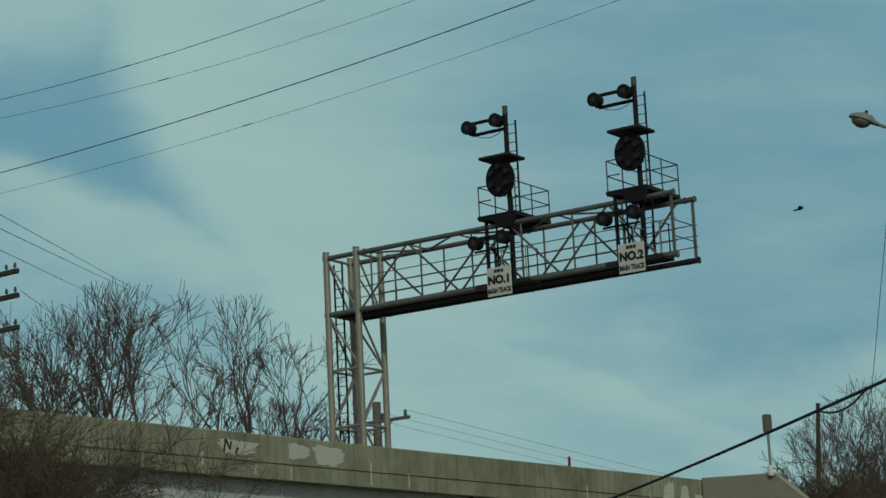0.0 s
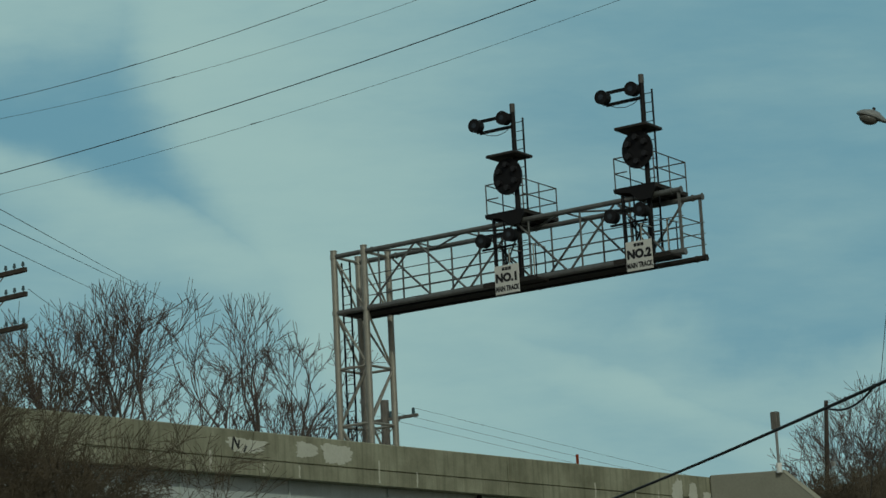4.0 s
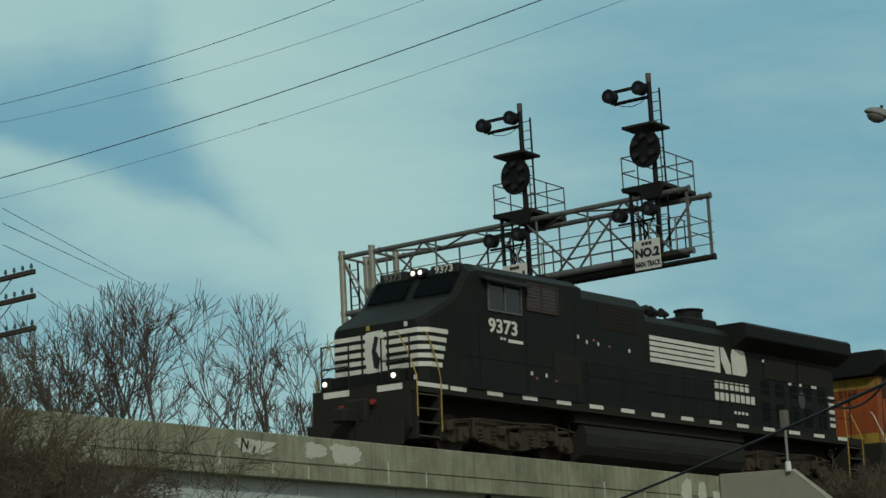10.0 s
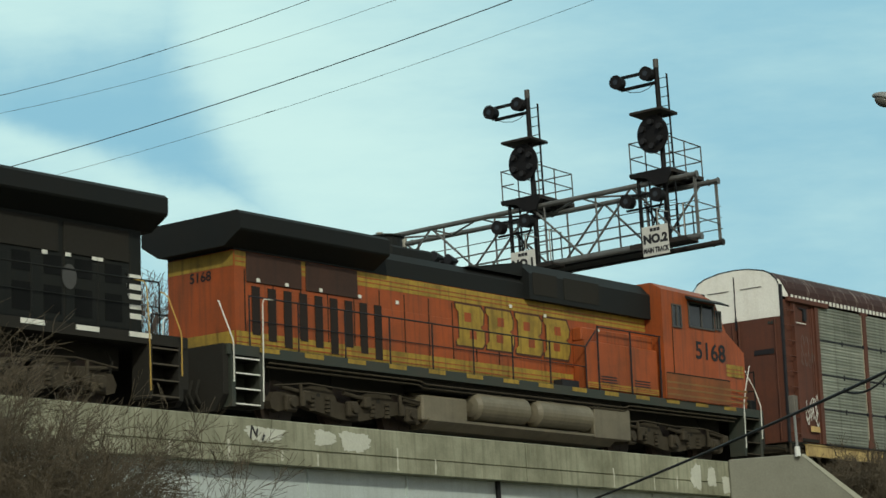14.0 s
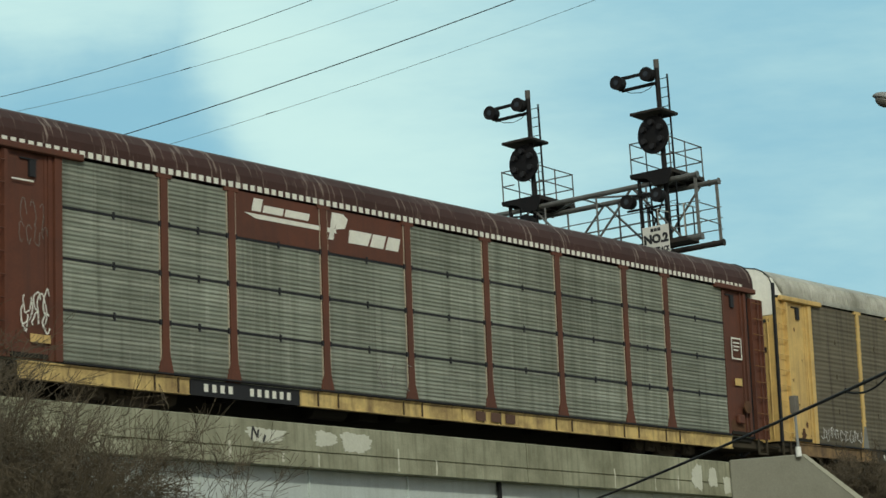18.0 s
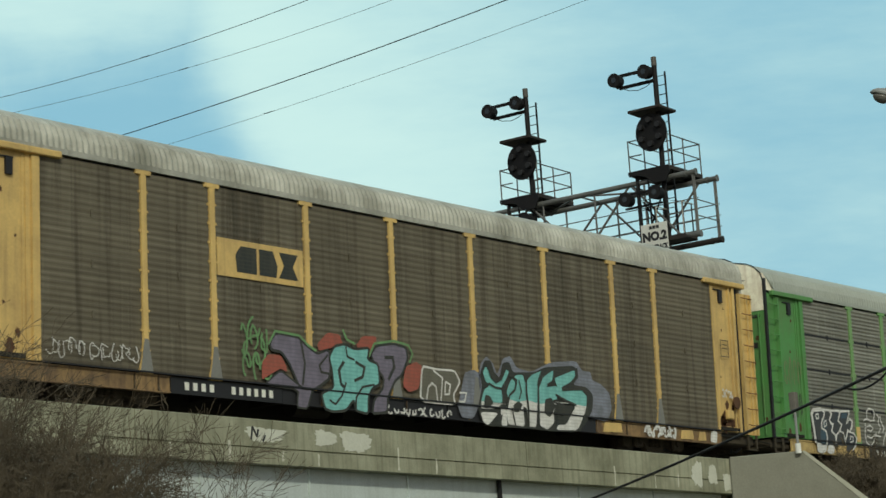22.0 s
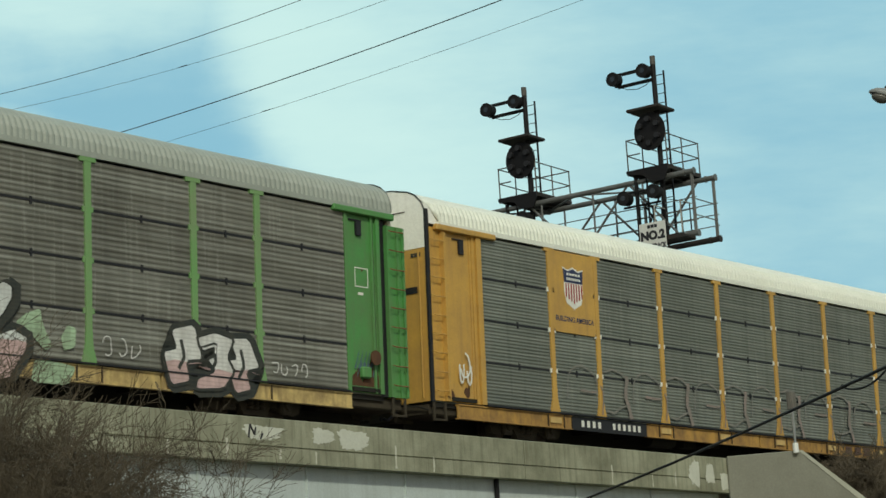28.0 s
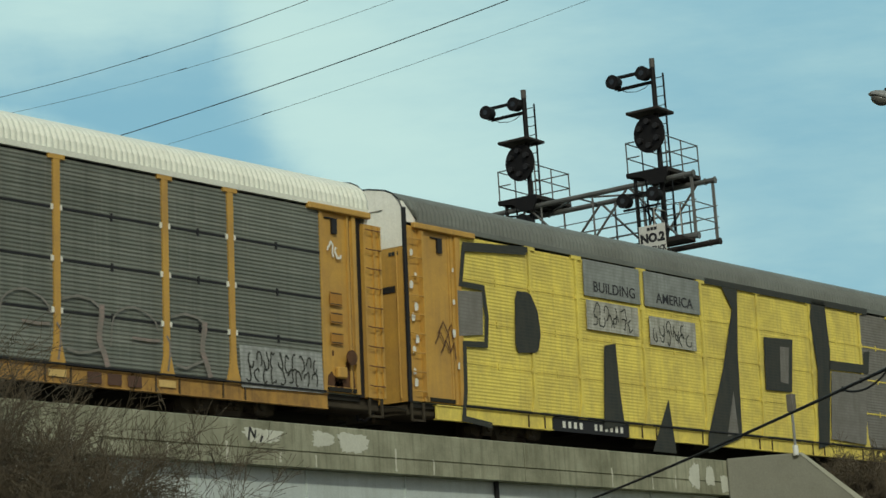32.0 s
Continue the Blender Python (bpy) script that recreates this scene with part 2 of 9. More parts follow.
def part(name, bm, material, parent=None, label="", smooth=False, keep=False):
    if not keep:
        bmesh.ops.recalc_face_normals(bm, faces=bm.faces[:])
    me = bpy.data.meshes.new(name)
    bm.to_mesh(me)
    bm.free()
    me.materials.append(material)
    if smooth:
        me.polygons.foreach_set("use_smooth", [True] * len(me.polygons))
    ob = new(name, me)
    if parent:
        ob.parent = parent
    if label:
        ob["label"] = label
    return ob


def made(name, material, parent, build, *a, label="", smooth=False, **k):
    bm = bmesh.new()
    build(bm, *a, **k)
    return part(name, bm, material, parent, label, smooth)


def boxpart(name, material, parent, *b, r=0.0, label=""):
    bm = bmesh.new()
    if r:
        soft_box(bm, *b, r)
    else:
        box(bm, *b)
    return part(name, bm, material, parent, label)


def thing(name, label, category, group="", kind="", at=(0, 0, 0), rz=0.0):
    ob = new(name)
    ob.matrix_basis = pose(*at, 0, 0, rz)
    return tagged(ob, label, category, group, kind)


def lettering(name, words, size, where, material, parent, side=-1, wide=1.0, bold=0.0, shear=0.0):
    """Raised lettering on an upright side: -1 is the side that faces -y, 1 the side that faces +y."""
    cu = bpy.data.curves.new(name, "FONT")
    cu.body, cu.size, cu.extrude, cu.offset, cu.shear = words, size, 0.002, bold, shear
    cu.align_x, cu.align_y, cu.resolution_u = "CENTER", "CENTER", 3
    tmp = bpy.data.objects.new("tmp", cu)
    me = bpy.data.meshes.new_from_object(tmp)
    bpy.data.objects.remove(tmp)
    turn = Matrix.Rotation(math.pi / 2, 4, "X")
    if side > 0:
        turn = Matrix.Rotation(math.pi, 4, "Z") @ turn
    if side == 0:
        turn = Matrix.Rotation(-math.pi / 2, 4, "Z") @ turn
    me.transform(Matrix.Translation(where) @ turn @ Matrix.Diagonal((wide, 1, 1, 1)))
    me.materials.append(material)
    ob = new(name, me)
    ob.parent = parent
    return ob


def marks(name, outlines, y, material, parent, thick=0.004, label=""):
    """Flat painted shapes on a side at y, each outline in x and z."""
    bm = bmesh.new()
    for o in outlines:
        prism(bm, o, "y", y, y - thick)
    return part(name, bm, material, parent, label)


def rect(x0, x1, z0, z1):
    return [(x0, z0), (x1, z0), (x1, z1), (x0, z1)]

# ---- sky backdrop ----
RIGHT, UP, FWD = (0.6322, -0.7726, -0.0585), (-0.1204, -0.1725, 0.9776), (0.7654, 0.6110, 0.2021)


def sky_material():
    m = bpy.data.materials.new("cloudy_sky")
    m.use_nodes = True
    nt = m.node_tree
    nt.nodes.clear()
    N, K = nt.nodes, nt.links

    def put(socket, v):
        if isinstance(v, bpy.types.NodeSocket):
            K.new(v, socket)
        else:
            socket.default_value = v

    def mth(op, a, b=0.0):
        n = N.new("ShaderNodeMath")
        n.operation = op
        put(n.inputs[0], a), put(n.inputs[1], b)
        return n.outputs[0]

    def step(v, lo, hi):
        n = N.new("ShaderNodeMapRange")
        n.interpolation_type = "SMOOTHSTEP"
        put(n.inputs["Value"], v)
        n.inputs["From Min"].default_value, n.inputs["From Max"].default_value = lo, hi
        return n.outputs["Result"]

    def dot(v, d):
        n = N.new("ShaderNodeVectorMath")
        n.operation = "DOT_PRODUCT"
        K.new(v, n.inputs[0])
        n.inputs[1].default_value = d
        return n.outputs["Value"]

    def noisy(x, y, scale, detail, rough=0.55):
        c, n = N.new("ShaderNodeCombineXYZ"), N.new("ShaderNodeTexNoise")
        put(c.inputs[0], x), put(c.inputs[1], y)
        n.inputs["Scale"].default_value, n.inputs["Detail"].default_value, n.inputs["Roughness"].default_value = scale, detail, rough
        K.new(c.outputs[0], n.inputs["Vector"])
        return n.outputs["Fac"]

    pos = N.new("ShaderNodeTexCoord").outputs["Object"]
    deep = dot(pos, FWD)
    # plane coordinates of the sky, one unit is about a quarter of a radian
    x = mth("MULTIPLY", mth("DIVIDE", dot(pos, RIGHT), deep), 4.0)
    y = mth("MULTIPLY", mth("DIVIDE", dot(pos, UP), deep), 4.0)
    soft = mth("SUBTRACT", noisy(x, y, 3.0, 6), 0.5)
    wisp = noisy(mth("ADD", mth("MULTIPLY", x, 0.55), mth("MULTIPLY", y, 0.8)), mth("SUBTRACT", mth("MULTIPLY", y, 2.2), mth("MULTIPLY", x, 0.3)), 3.2, 7, 0.6)
    # a bank of bright cloud with a slanting edge
    edge = mth("ADD", mth("ADD", mth("MULTIPLY", mth("ADD", x, 0.505), 0.87), mth("MULTIPLY", mth("SUBTRACT", y, 0.37), 0.49)), mth("MULTIPLY", soft, 0.16))
    bank = mth("MULTIPLY", step(edge, -0.05, 0.12), mth("SUBTRACT", 1.0, mth("MULTIPLY", step(edge, 0.1, 0.85), 0.72)))
    # a lower streak of cloud at the side of the clear patch
    low = mth("ADD", mth("SUBTRACT", mth("MULTIPLY", mth("ADD", x, 0.77), -0.34), mth("SUBTRACT", y, 0.235)), mth("MULTIPLY", soft, 0.14))
    streak = mth("MULTIPLY", step(low, -0.03, 0.05), mth("SUBTRACT", 1.0, mth("MULTIPLY", step(low, 0.05, 0.18), 0.45)))
    high = mth("ADD", mth("ADD", mth("SUBTRACT", y, 0.24), mth("MULTIPLY", mth("ADD", x, 0.77), -0.2)), mth("MULTIPLY", soft, 0.2))
    top = mth("MULTIPLY", step(high, -0.05, 0.16), 0.8)
    haze = mth("MULTIPLY", step(mth("ADD", mth("MULTIPLY", y, -1.0), mth("MULTIPLY", soft, 0.35)), 0.0, 0.22), 0.66)
    dens = mth("MAXIMUM", mth("MAXIMUM", bank, mth("MULTIPLY", streak, 0.85)), mth("MAXIMUM", top, haze))
    dens = mth("ADD", mth("MULTIPLY", dens, 0.82), mth("MULTIPLY", mth("SUBTRACT", wisp, 0.42), 0.75))
    mix = N.new("ShaderNodeMixRGB")
    mix.use_clamp = False
    K.new(step(dens, 0.0, 1.0), mix.inputs["Fac"])
    mix.inputs["Color1"].default_value, mix.inputs["Color2"].default_value = (0.25, 0.535, 0.67, 1), (0.585, 0.865, 0.835, 1)
    em, out = N.new("ShaderNodeEmission"), N.new("ShaderNodeOutputMaterial")
    K.new(mix.outputs["Color"], em.inputs["Color"])
    em.inputs["Strength"].default_value = 1.0
    K.new(em.outputs["Emission"], out.inputs["Surface"])
    return m


def sky_backdrop():
    bm = bmesh.new()
    grid = []
    for i in range(25):
        az = radians(51.4 - 60 + 5 * i)
        grid.append([bm.verts.new((4000 * math.sin(az) * math.cos(radians(e)), 4000 * math.cos(az) * math.cos(radians(e)), 4000 * math.sin(radians(e)))) for e in range(-4, 61, 4)])
    for a, b in zip(grid[:-1], grid[1:]):
        for j in range(len(a) - 1):
            bm.faces.new((a[j], b[j], b[j + 1], a[j + 1]))
    ob = part("backdrop", bm, sky_material(), smooth=True)
    return tagged(ob, "pale teal sky with thin bright clouds", "sky", kind="structure")


backdrop = sky_backdrop()

# ---- ground, embankment, bridge ----
RAIL_Z, SIDE_Y, TRACK_Y = 7.94, 32.88, 34.41
FACE_Y, BRIDGE_X0, BRIDGE_X1 = 31.0, -26.0, 50.6


def structure(name, bm, material, label, category):
    return tagged(part(name, bm, material), label, category, kind="structure")


bm = bmesh.new()
for i in range(-8, 8):
    for j in range(-8, 8):
        sheet(bm, [(i * 400, j * 400, 0), (i * 400 + 400, j * 400, 0), (i * 400 + 400, j * 400 + 400, 0), (i * 400, j * 400 + 400, 0)])
bmesh.ops.remove_doubles(bm, verts=bm.verts[:], dist=0.01)
structure("ground", bm, GRASS, "flat ground with dull winter grass", "ground")
bm = bmesh.new()
box(bm, 22, 42, -200, 300, 0.004, 0.03)
structure("road", bm, ASPHALT, "asphalt road that passes under the railway bridge", "road")

bm = bmesh.new()
for x0, x1 in ((50.8, 420), (-300, -26.2)):
    prism(bm, [(30.2, 0.01), (31.4, 6.9), (33.0, 7.35), (60.0, 7.35), (78, 0.01)], "x", x0, x1)
structure("embankment", bm, BALLAST, "stony railway embankment beyond the bridge", "embankment")

bm = bmesh.new()
box(bm, BRIDGE_X0, BRIDGE_X1, 31.35, 52, 6.9, 7.35)
structure("bridge_deck", bm, BALLAST, "ballasted concrete bridge deck", "bridge deck")


def parapet():
    ob = thing("bridge_parapet", "stained tan concrete bridge parapet with pale paint patches", "parapet", kind="structure")
    # outline of the wall: a face, a groove, a lower lip
    zt = 7.66
    outline = [(31.35, 6.78), (31.0, 6.78), (31.0, 7.075), (31.03, 7.085), (31.03, 7.10), (31.0, 7.11), (31.0, zt - 0.02), (31.02, zt), (31.35, zt)]
    edges = [BRIDGE_X0] + [41.48 - 12.0 * k for k in (5, 4, 3, 2, 1, 0)] + [BRIDGE_X1]
    edges = sorted(e for e in edges if BRIDGE_X0 <= e <= BRIDGE_X1)
    for a, b in zip(edges[:-1], edges[1:]):
        bm = bmesh.new()
        prism(bm, outline, "x", a + 0.012, b - 0.012)
        part("wall_segment", bm, CONCRETE, ob)
    bm = bmesh.new()
    for e in edges[1:-1]:
        box(bm, e - 0.02, e + 0.02, 31.03, 31.3, 6.79, zt - 0.03)
    part("joint_filler", bm, JOINT_DARK, ob, "dark expansion joint")
    # lime runs and old cover paint
    rng = random.Random(4)
    for x, w, z0, z1 in ((28.0, .10, 6.82, 7.06), (30.35, .10, 6.82, 7.08), (31.95, .12, 6.81, 7.2), (34.5, .1, 6.8, 7.05), (37.0, .09, 6.82, 7.3), (38.25, .09, 6.8, 7.12), (33.45, .09, 6.85, 7.05), (44.9, .1, 6.8, 7.25), (46.6, .06, 6.8, 7.1), (47.6, .07, 6.85, 7.2)):
        bm = bmesh.new()
        n = 5
        left = [(x - w / 2 + rng.uniform(-.03, .03) - .02 * (n - k) / n, z0 + (z1 - z0) * k / n) for k in range(n + 1)]
        right = [(x + w / 2 * (0.6 + 0.4 * k / n) + rng.uniform(-.03, .03), z0 + (z1 - z0) * k / n) for k in range(n + 1)]
        prism(bm, [(x + (p[0] - x) * .55, p[1]) for p in left + right[::-1]], "y", 30.999, 30.994)
        part("lime_run", bm, LIME, ob, "whitish vertical lime run")
    patches = [(32.35, 33.6, 7.2, 7.52), (34.35, 35.1, 7.2, 7.56), (35.1, 36.2, 7.12, 7.58), (48.2, 48.75, 6.85, 7.55), (48.95, 49.4, 6.95, 7.5), (49.6, 50.2, 6.82, 7.3)]
    for x0, x1, z0, z1 in patches:
        bm = bmesh.new()
        pts = []
        for k in range(60):
            a = math.tau * k / 60
            q = (abs(math.cos(a)) ** 4 + abs(math.sin(a)) ** 4) ** -.25 * (.88 + .1 * math.sin(3 * a + x0 * 7)) * rng.uniform(.8, 1.06)
            pts.append(((x0 + x1) / 2 + (x1 - x0) / 2 * q * math.cos(a), (z0 + z1) / 2 + (z1 - z0) / 2 * q * math.sin(a)))
        prism(bm, pts, "y", 30.998, 30.993)
        part("paint_patch", bm, PALE_PATCH, ob, "pale cover paint patch")
    bm = bmesh.new()
    for pts in ([(32.55, 7.25), (32.6, 7.5), (32.72, 7.3), (32.76, 7.45)], [(32.88, 7.22), (32.95, 7.34)]):
        for a, b in zip(pts[:-1], pts[1:]):
            tube(bm, (a[0], 30.99, a[1]), (b[0], 30.99, b[1]), 0.022, 0.022, 5)
    part("scrawl", bm, INK, ob, "black spray scrawl")
    return ob


parapet()


def steel_girder():
    ob = thing("plate_girder", "pale green steel plate girder under the bridge deck", "girder", kind="structure")
    bm = bmesh.new()
    box(bm, BRIDGE_X0, BRIDGE_X1 - 0.3, 31.32, 31.345, 5.0, 6.775)
    part("web", bm, GIRDER, ob)
    bm = bmesh.new()
    box(bm, BRIDGE_X0, BRIDGE_X1 - 0.3, 31.12, 31.5, 4.95, 5.0)
    part("flange", bm, GIRDER, ob)
    for k in range(14):
        bm = bmesh.new()
        box(bm, 34.5 + (k - 9) * 3.1 - 0.012, 34.5 + (k - 9) * 3.1 + 0.012, 31.27, 31.32, 5.0, 6.775)
        part("stiffener", bm, GIRDER, ob)
    bm = bmesh.new()
    tube(bm, (40.7, 31.24, 5.0), (40.7, 31.24, 6.78), 0.06, 0.06, 10)
    part("drain_pipe", bm, BLACK_STEEL, ob, "dark drain pipe")


steel_girder()


def wing_wall():
    ob = thing("wing_wall", "smooth grey concrete wing wall with a sloping top", "wing wall", kind="structure")
    a, b = Vector((49.95, 30.95)), Vector((51.0, 29.35))
    c = b + (b - a).normalized() * 7.5
    side = Vector(((b - a).y, -(b - a).x)).normalized() * -0.45
    bm = bmesh.new()
    pts = [(a, 0), (c, 0), (c, 1.0), (b, 7.72), (a, 7.70)]
    near = [bm.verts.new((p.x, p.y, z)) for p, z in pts]
    far = [bm.verts.new((p.x + side.x, p.y + side.y, z)) for p, z in pts]
    bm.faces.new(near), bm.faces.new(far[::-1])
    for k in range(5):
        bm.faces.new((near[k], far[k], far[(k + 1) % 5], near[(k + 1) % 5]))
    bmesh.ops.bevel(bm, geom=bm.edges[:], offset=0.025, segments=1, affect="EDGES")
    part("wall_body", bm, WING_CONCRETE, ob)
    # paler strip laid on the near face along the slope
    bm = bmesh.new()
    run, out = (b - a).normalized(), -side.normalized() * .015
    rim = [(b, 7.71), (c, .98), (c - run * .5, .98), (b - run * .1, 7.71)]
    front = [bm.verts.new((p.x + out.x, p.y + out.y, z)) for p, z in rim]
    back = [bm.verts.new((p.x - out.x * .5, p.y - out.y * .5, z)) for p, z in rim]
    bm.faces.new(front), bm.faces.new(back[::-1])
    for k in range(4):
        bm.faces.new((front[k], back[k], back[(k + 1) % 4], front[(k + 1) % 4]))
    part("coping", bm, weathered("pale_strip_concrete", (.4, .4, .32), (.28, .28, .22), .9), ob, "pale strip along the sloping edge")
    bm = bmesh.new()
    box(bm, 50.0, 60, 31.3, 46, 0, 7.2)
    part("abutment", bm, WING_CONCRETE, ob)


wing_wall()


def track(y, label):
    ob = thing("railway_track", label, "track", "tracks over the bridge", at=(0, y, 0))
    for side in (-0.755, 0.755):
        bm = bmesh.new()
        prism(bm, [(side - .07, RAIL_Z - .17), (side + .07, RAIL_Z - .17), (side + .07, RAIL_Z - .155), (side + .012, RAIL_Z - .13), (side + .012, RAIL_Z - .045), (side + .037, RAIL_Z - .035), (side + .037, RAIL_Z), (side - .037, RAIL_Z), (side - .037, RAIL_Z - .035), (side - .012, RAIL_Z - .045), (side - .012, RAIL_Z - .13), (side - .07, RAIL_Z - .155)], "x", -300, 420)
        part("rail", bm, weathered("rail_steel", (0.16, 0.12, 0.09), (0.08, 0.05, 0.035), 0.6, 0.5), ob)
    bm = bmesh.new()
    for k in range(-60, 220):
        box(bm, k * 0.54 - .11, k * 0.54 + .11, -1.3, 1.3, RAIL_Z - .36, RAIL_Z - .17)
    tagged(part("sleepers", bm, GREY_WOOD, ob, "weathered timber sleepers"), kind="stuff")
    bm = bmesh.new()
    prism(bm, [(-1.9, 7.3), (-1.5, RAIL_Z - .22), (1.5, RAIL_Z - .22), (1.9, 7.3)], "x", -300, 420)
    tagged(part("ballast", bm, BALLAST, ob, "crushed stone ballast"), kind="stuff")


track(TRACK_Y, "straight railway track on ballast beside the parapet")
track(39.3, "straight railway track under the signal bridge arm")
track(43.7, "straight railway track under the signal bridge arm")

# ---- signal gantry ----


GALV_DARK = weathered("dull_grey_rail_steel", (0.1, 0.095, 0.085), (0.05, 0.045, 0.04), 0.6, 0.2, 0.5)


# galvanised steel darkened in colour for the backlit truss; window frames reuse it
GALV_MID = weathered("shade_toned_galvanised_steel", (0.165, 0.168, 0.158), (0.075, 0.073, 0.066), 0.5, 0.35, 0.6, 0.4, 1.6, 0.08)


def signal_gantry():
    g = thing("signal_gantry", "galvanised cantilever signal gantry with walkways over the tracks", "signal gantry", at=(57.36, 48.32, 0), rz=-86)
    W, L, ZB, ZT = 1.36, 12.0, 15.52, 17.45
    for x, y in ((-1.25, 0), (0, 0), (-1.25, W), (0, W)):
        bm = bmesh.new()
        tube(bm, (x, y, 7.8), (x, y, 17.62), 0.108, 0.108, 14)
        tube(bm, (x, y, 17.62), (x, y, 17.66), 0.12, 0.12, 14)
        for z in (ZB, ZT):
            tube(bm, (x, y, z - .07), (x, y, z + .07), 0.128, 0.128, 14)
        part("post", bm, GALV, g, smooth=False)
    bm = bmesh.new()
    box(bm, -1.7, 0.6, -0.5, W + 0.5, 6.8, 7.9)
    part("footing", bm, WING_CONCRETE, g, "concrete footing")
    for y in (0, W):
        for z in (ZB, ZT):
            bm = bmesh.new()
            tube(bm, (-1.25, y, z), (L, y, z), 0.082 if z == ZT else 0.09, None, 12)
            tube(bm, (L, y, z), (L + .03, y, z), 0.11, 0.11, 12)
            for q in (.32, 5.9, L - .35):
                tube(bm, (q, y, z), (q + .05, y, z), 0.105, 0.105, 12)
            # the far lower chord goes darker still, in the deck's material
            part("chord", bm, RUSTY_DECK if y and z == ZB else GALV_MID, g)
    # tower bracing
    levels = [ZB, 13.62, 11.72, 9.85, 8.0]
    for (xa, ya), (xb, yb) in (((-1.25, 0), (0, 0)), ((-1.25, W), (0, W)), ((-1.25, 0), (-1.25, W)), ((0, 0), (0, W))):
        for k, z in enumerate(levels):
            bm = bmesh.new()
            tube(bm, (xa, ya, z), (xb, yb, z), 0.045, None, 8)
            part("tower_strut", bm, GALV_DARK if k == 0 else GALV, g)
        for k in range(4):
            zz = (levels[k], levels[k + 1])
            bm = bmesh.new()
            if k % 2 == 0:
                tube(bm, (xa, ya, zz[0]), (xb, yb, zz[1]), 0.04, None, 8)
            else:
                tube(bm, (xa, ya, zz[1]), (xb, yb, zz[0]), 0.04, None, 8)
            part("tower_brace", bm, GALV, g)
        bm = bmesh.new()
        tube(bm, (xa, ya, ZT), (xb, yb, ZT), 0.05, None, 8), tube(bm, (xa, ya, ZT), (xb, yb, ZB), 0.035, None, 8)
        part("tower_brace", bm, GALV, g)
    # truss bracing
    bays = [0, 2.0, 4.0, 5.9, 7.8, 9.6, 11.3]
    for y in (0, W):
        for k, x in enumerate(bays):
            bm = bmesh.new()
            tube(bm, (x + .6, y, ZB), (x + .6, y, ZT), 0.032, None, 8)
            part("truss_post", bm, GALV_MID, g)
            if k < 6:
                bm = bmesh.new()
                a, b = (ZB, ZT) if (k + (y > 0)) % 2 == 0 else (ZT, ZB)
                tube(bm, (x + .1, y, a), (bays[k + 1] + .1, y, b), 0.038, None, 8)
                part("truss_brace", bm, GALV_MID, g)
        for z in (15.95, 16.3, 16.65):
            bm = bmesh.new()
            tube(bm, (0.1, y + .06, z), (L, y + .06, z), 0.016, None, 6)
            part("hand_rail", bm, GALV_MID, g)
    for k in range(6):
        bm = bmesh.new()
        a, b = (0, W) if k % 2 == 0 else (W, 0)
        tube(bm, (bays[k], a, ZT), (bays[k + 1], b, ZT), 0.035, None, 8)
        tube(bm, (bays[k], 0, ZT), (bays[k], W, ZT), 0.03, None, 8)
        part("top_brace", bm, GALV_MID, g)
    bm = bmesh.new()
    box(bm, -.9, L - 1.5, 0.12, .95, ZB - .1, ZB - .07)
    deck = part("walkway", bm, RUSTY_DECK, g, "dark steel grating walkway")
    for yy in (.1, .95):
        boxpart("walkway_edge", BLACK_STEEL, deck, -.9, L - 1.5, yy, yy + .05, ZB - .14, ZB - .02)


    def ladder(x, y, z0, z1, mat, rung=0.3):
        bm = bmesh.new()
        for s in (-.17, .17):
            box(bm, x + s - .018, x + s + .018, y - .03, y + .03, z0, z1)
        z = z0 + .15
        while z < z1:
            tube(bm, (x - .17, y, z), (x + .17, y, z), 0.013, None, 6)
            z += rung
        part("ladder", bm, mat, g)

    ladder(-1.08, .42, 8.2, 17.3, BLACK_STEEL)

    def head(x, y, z):
        """A single lamp unit with its hood."""
        bm = bmesh.new()
        tube(bm, (x, y - .12, z), (x, y + .2, z), 0.225, 0.2, 16)
        tube(bm, (x, y + .2, z), (x, y + .3, z), 0.2, 0.1, 16)
        o = part("lamp_unit", bm, BLACK_STEEL, g, "round black signal lamp", smooth=False)
        bm = bmesh.new()
        tube(bm, (x, y - .128, z), (x, y - .12, z), 0.09, 0.09, 12)
        part("lens", bm, GLASS, o)

    for x, number in ((6.07, "1"), (10.84, "2")):
        bm = bmesh.new()
        tube(bm, (x, .12, ZB - .1), (x, .12, 21.25), 0.085, 0.08, 12)
        part("mast", bm, BLACK_STEEL, g, "black signal mast")
        made("mast_cap", GALV_DARK, g, tube, (x, .12, 21.06), (x, .12, 21.34), 0.088, 0.088, 12, label="bare grey top of the mast")
        bm = bmesh.new()
        polyline(bm, [(x - 1.15, .1, 20.56), (x - .95, .1, 20.46), (x - .6, .1, 20.4), (x - .3, .1, 20.46), (x - .06, .1, 20.62)], .012, 5)
        part("slack_cable", bm, CABLE, g)
        ladder(x + .06, .34, ZB, 20.88, BLACK_STEEL)
        # main platform on the upper chords
        bm = bmesh.new()
        box(bm, x - 1.06, x + .38, -.15, 1.95, 17.76, 17.80)
        deck = part("platform", bm, RUSTY_DECK, g, "dark grating platform")
        for yy in (-.15, .85, 1.89):
            boxpart("platform_beam", RUSTY_DECK, deck, x - 1.06, x + .38, yy, yy + .06, 17.66, 17.76)
        for xx in (x - 1.06, x - .3, x + .32):
            boxpart("platform_joist", RUSTY_DECK, deck, xx, xx + .06, -.08, 1.88, 17.68, 17.756)
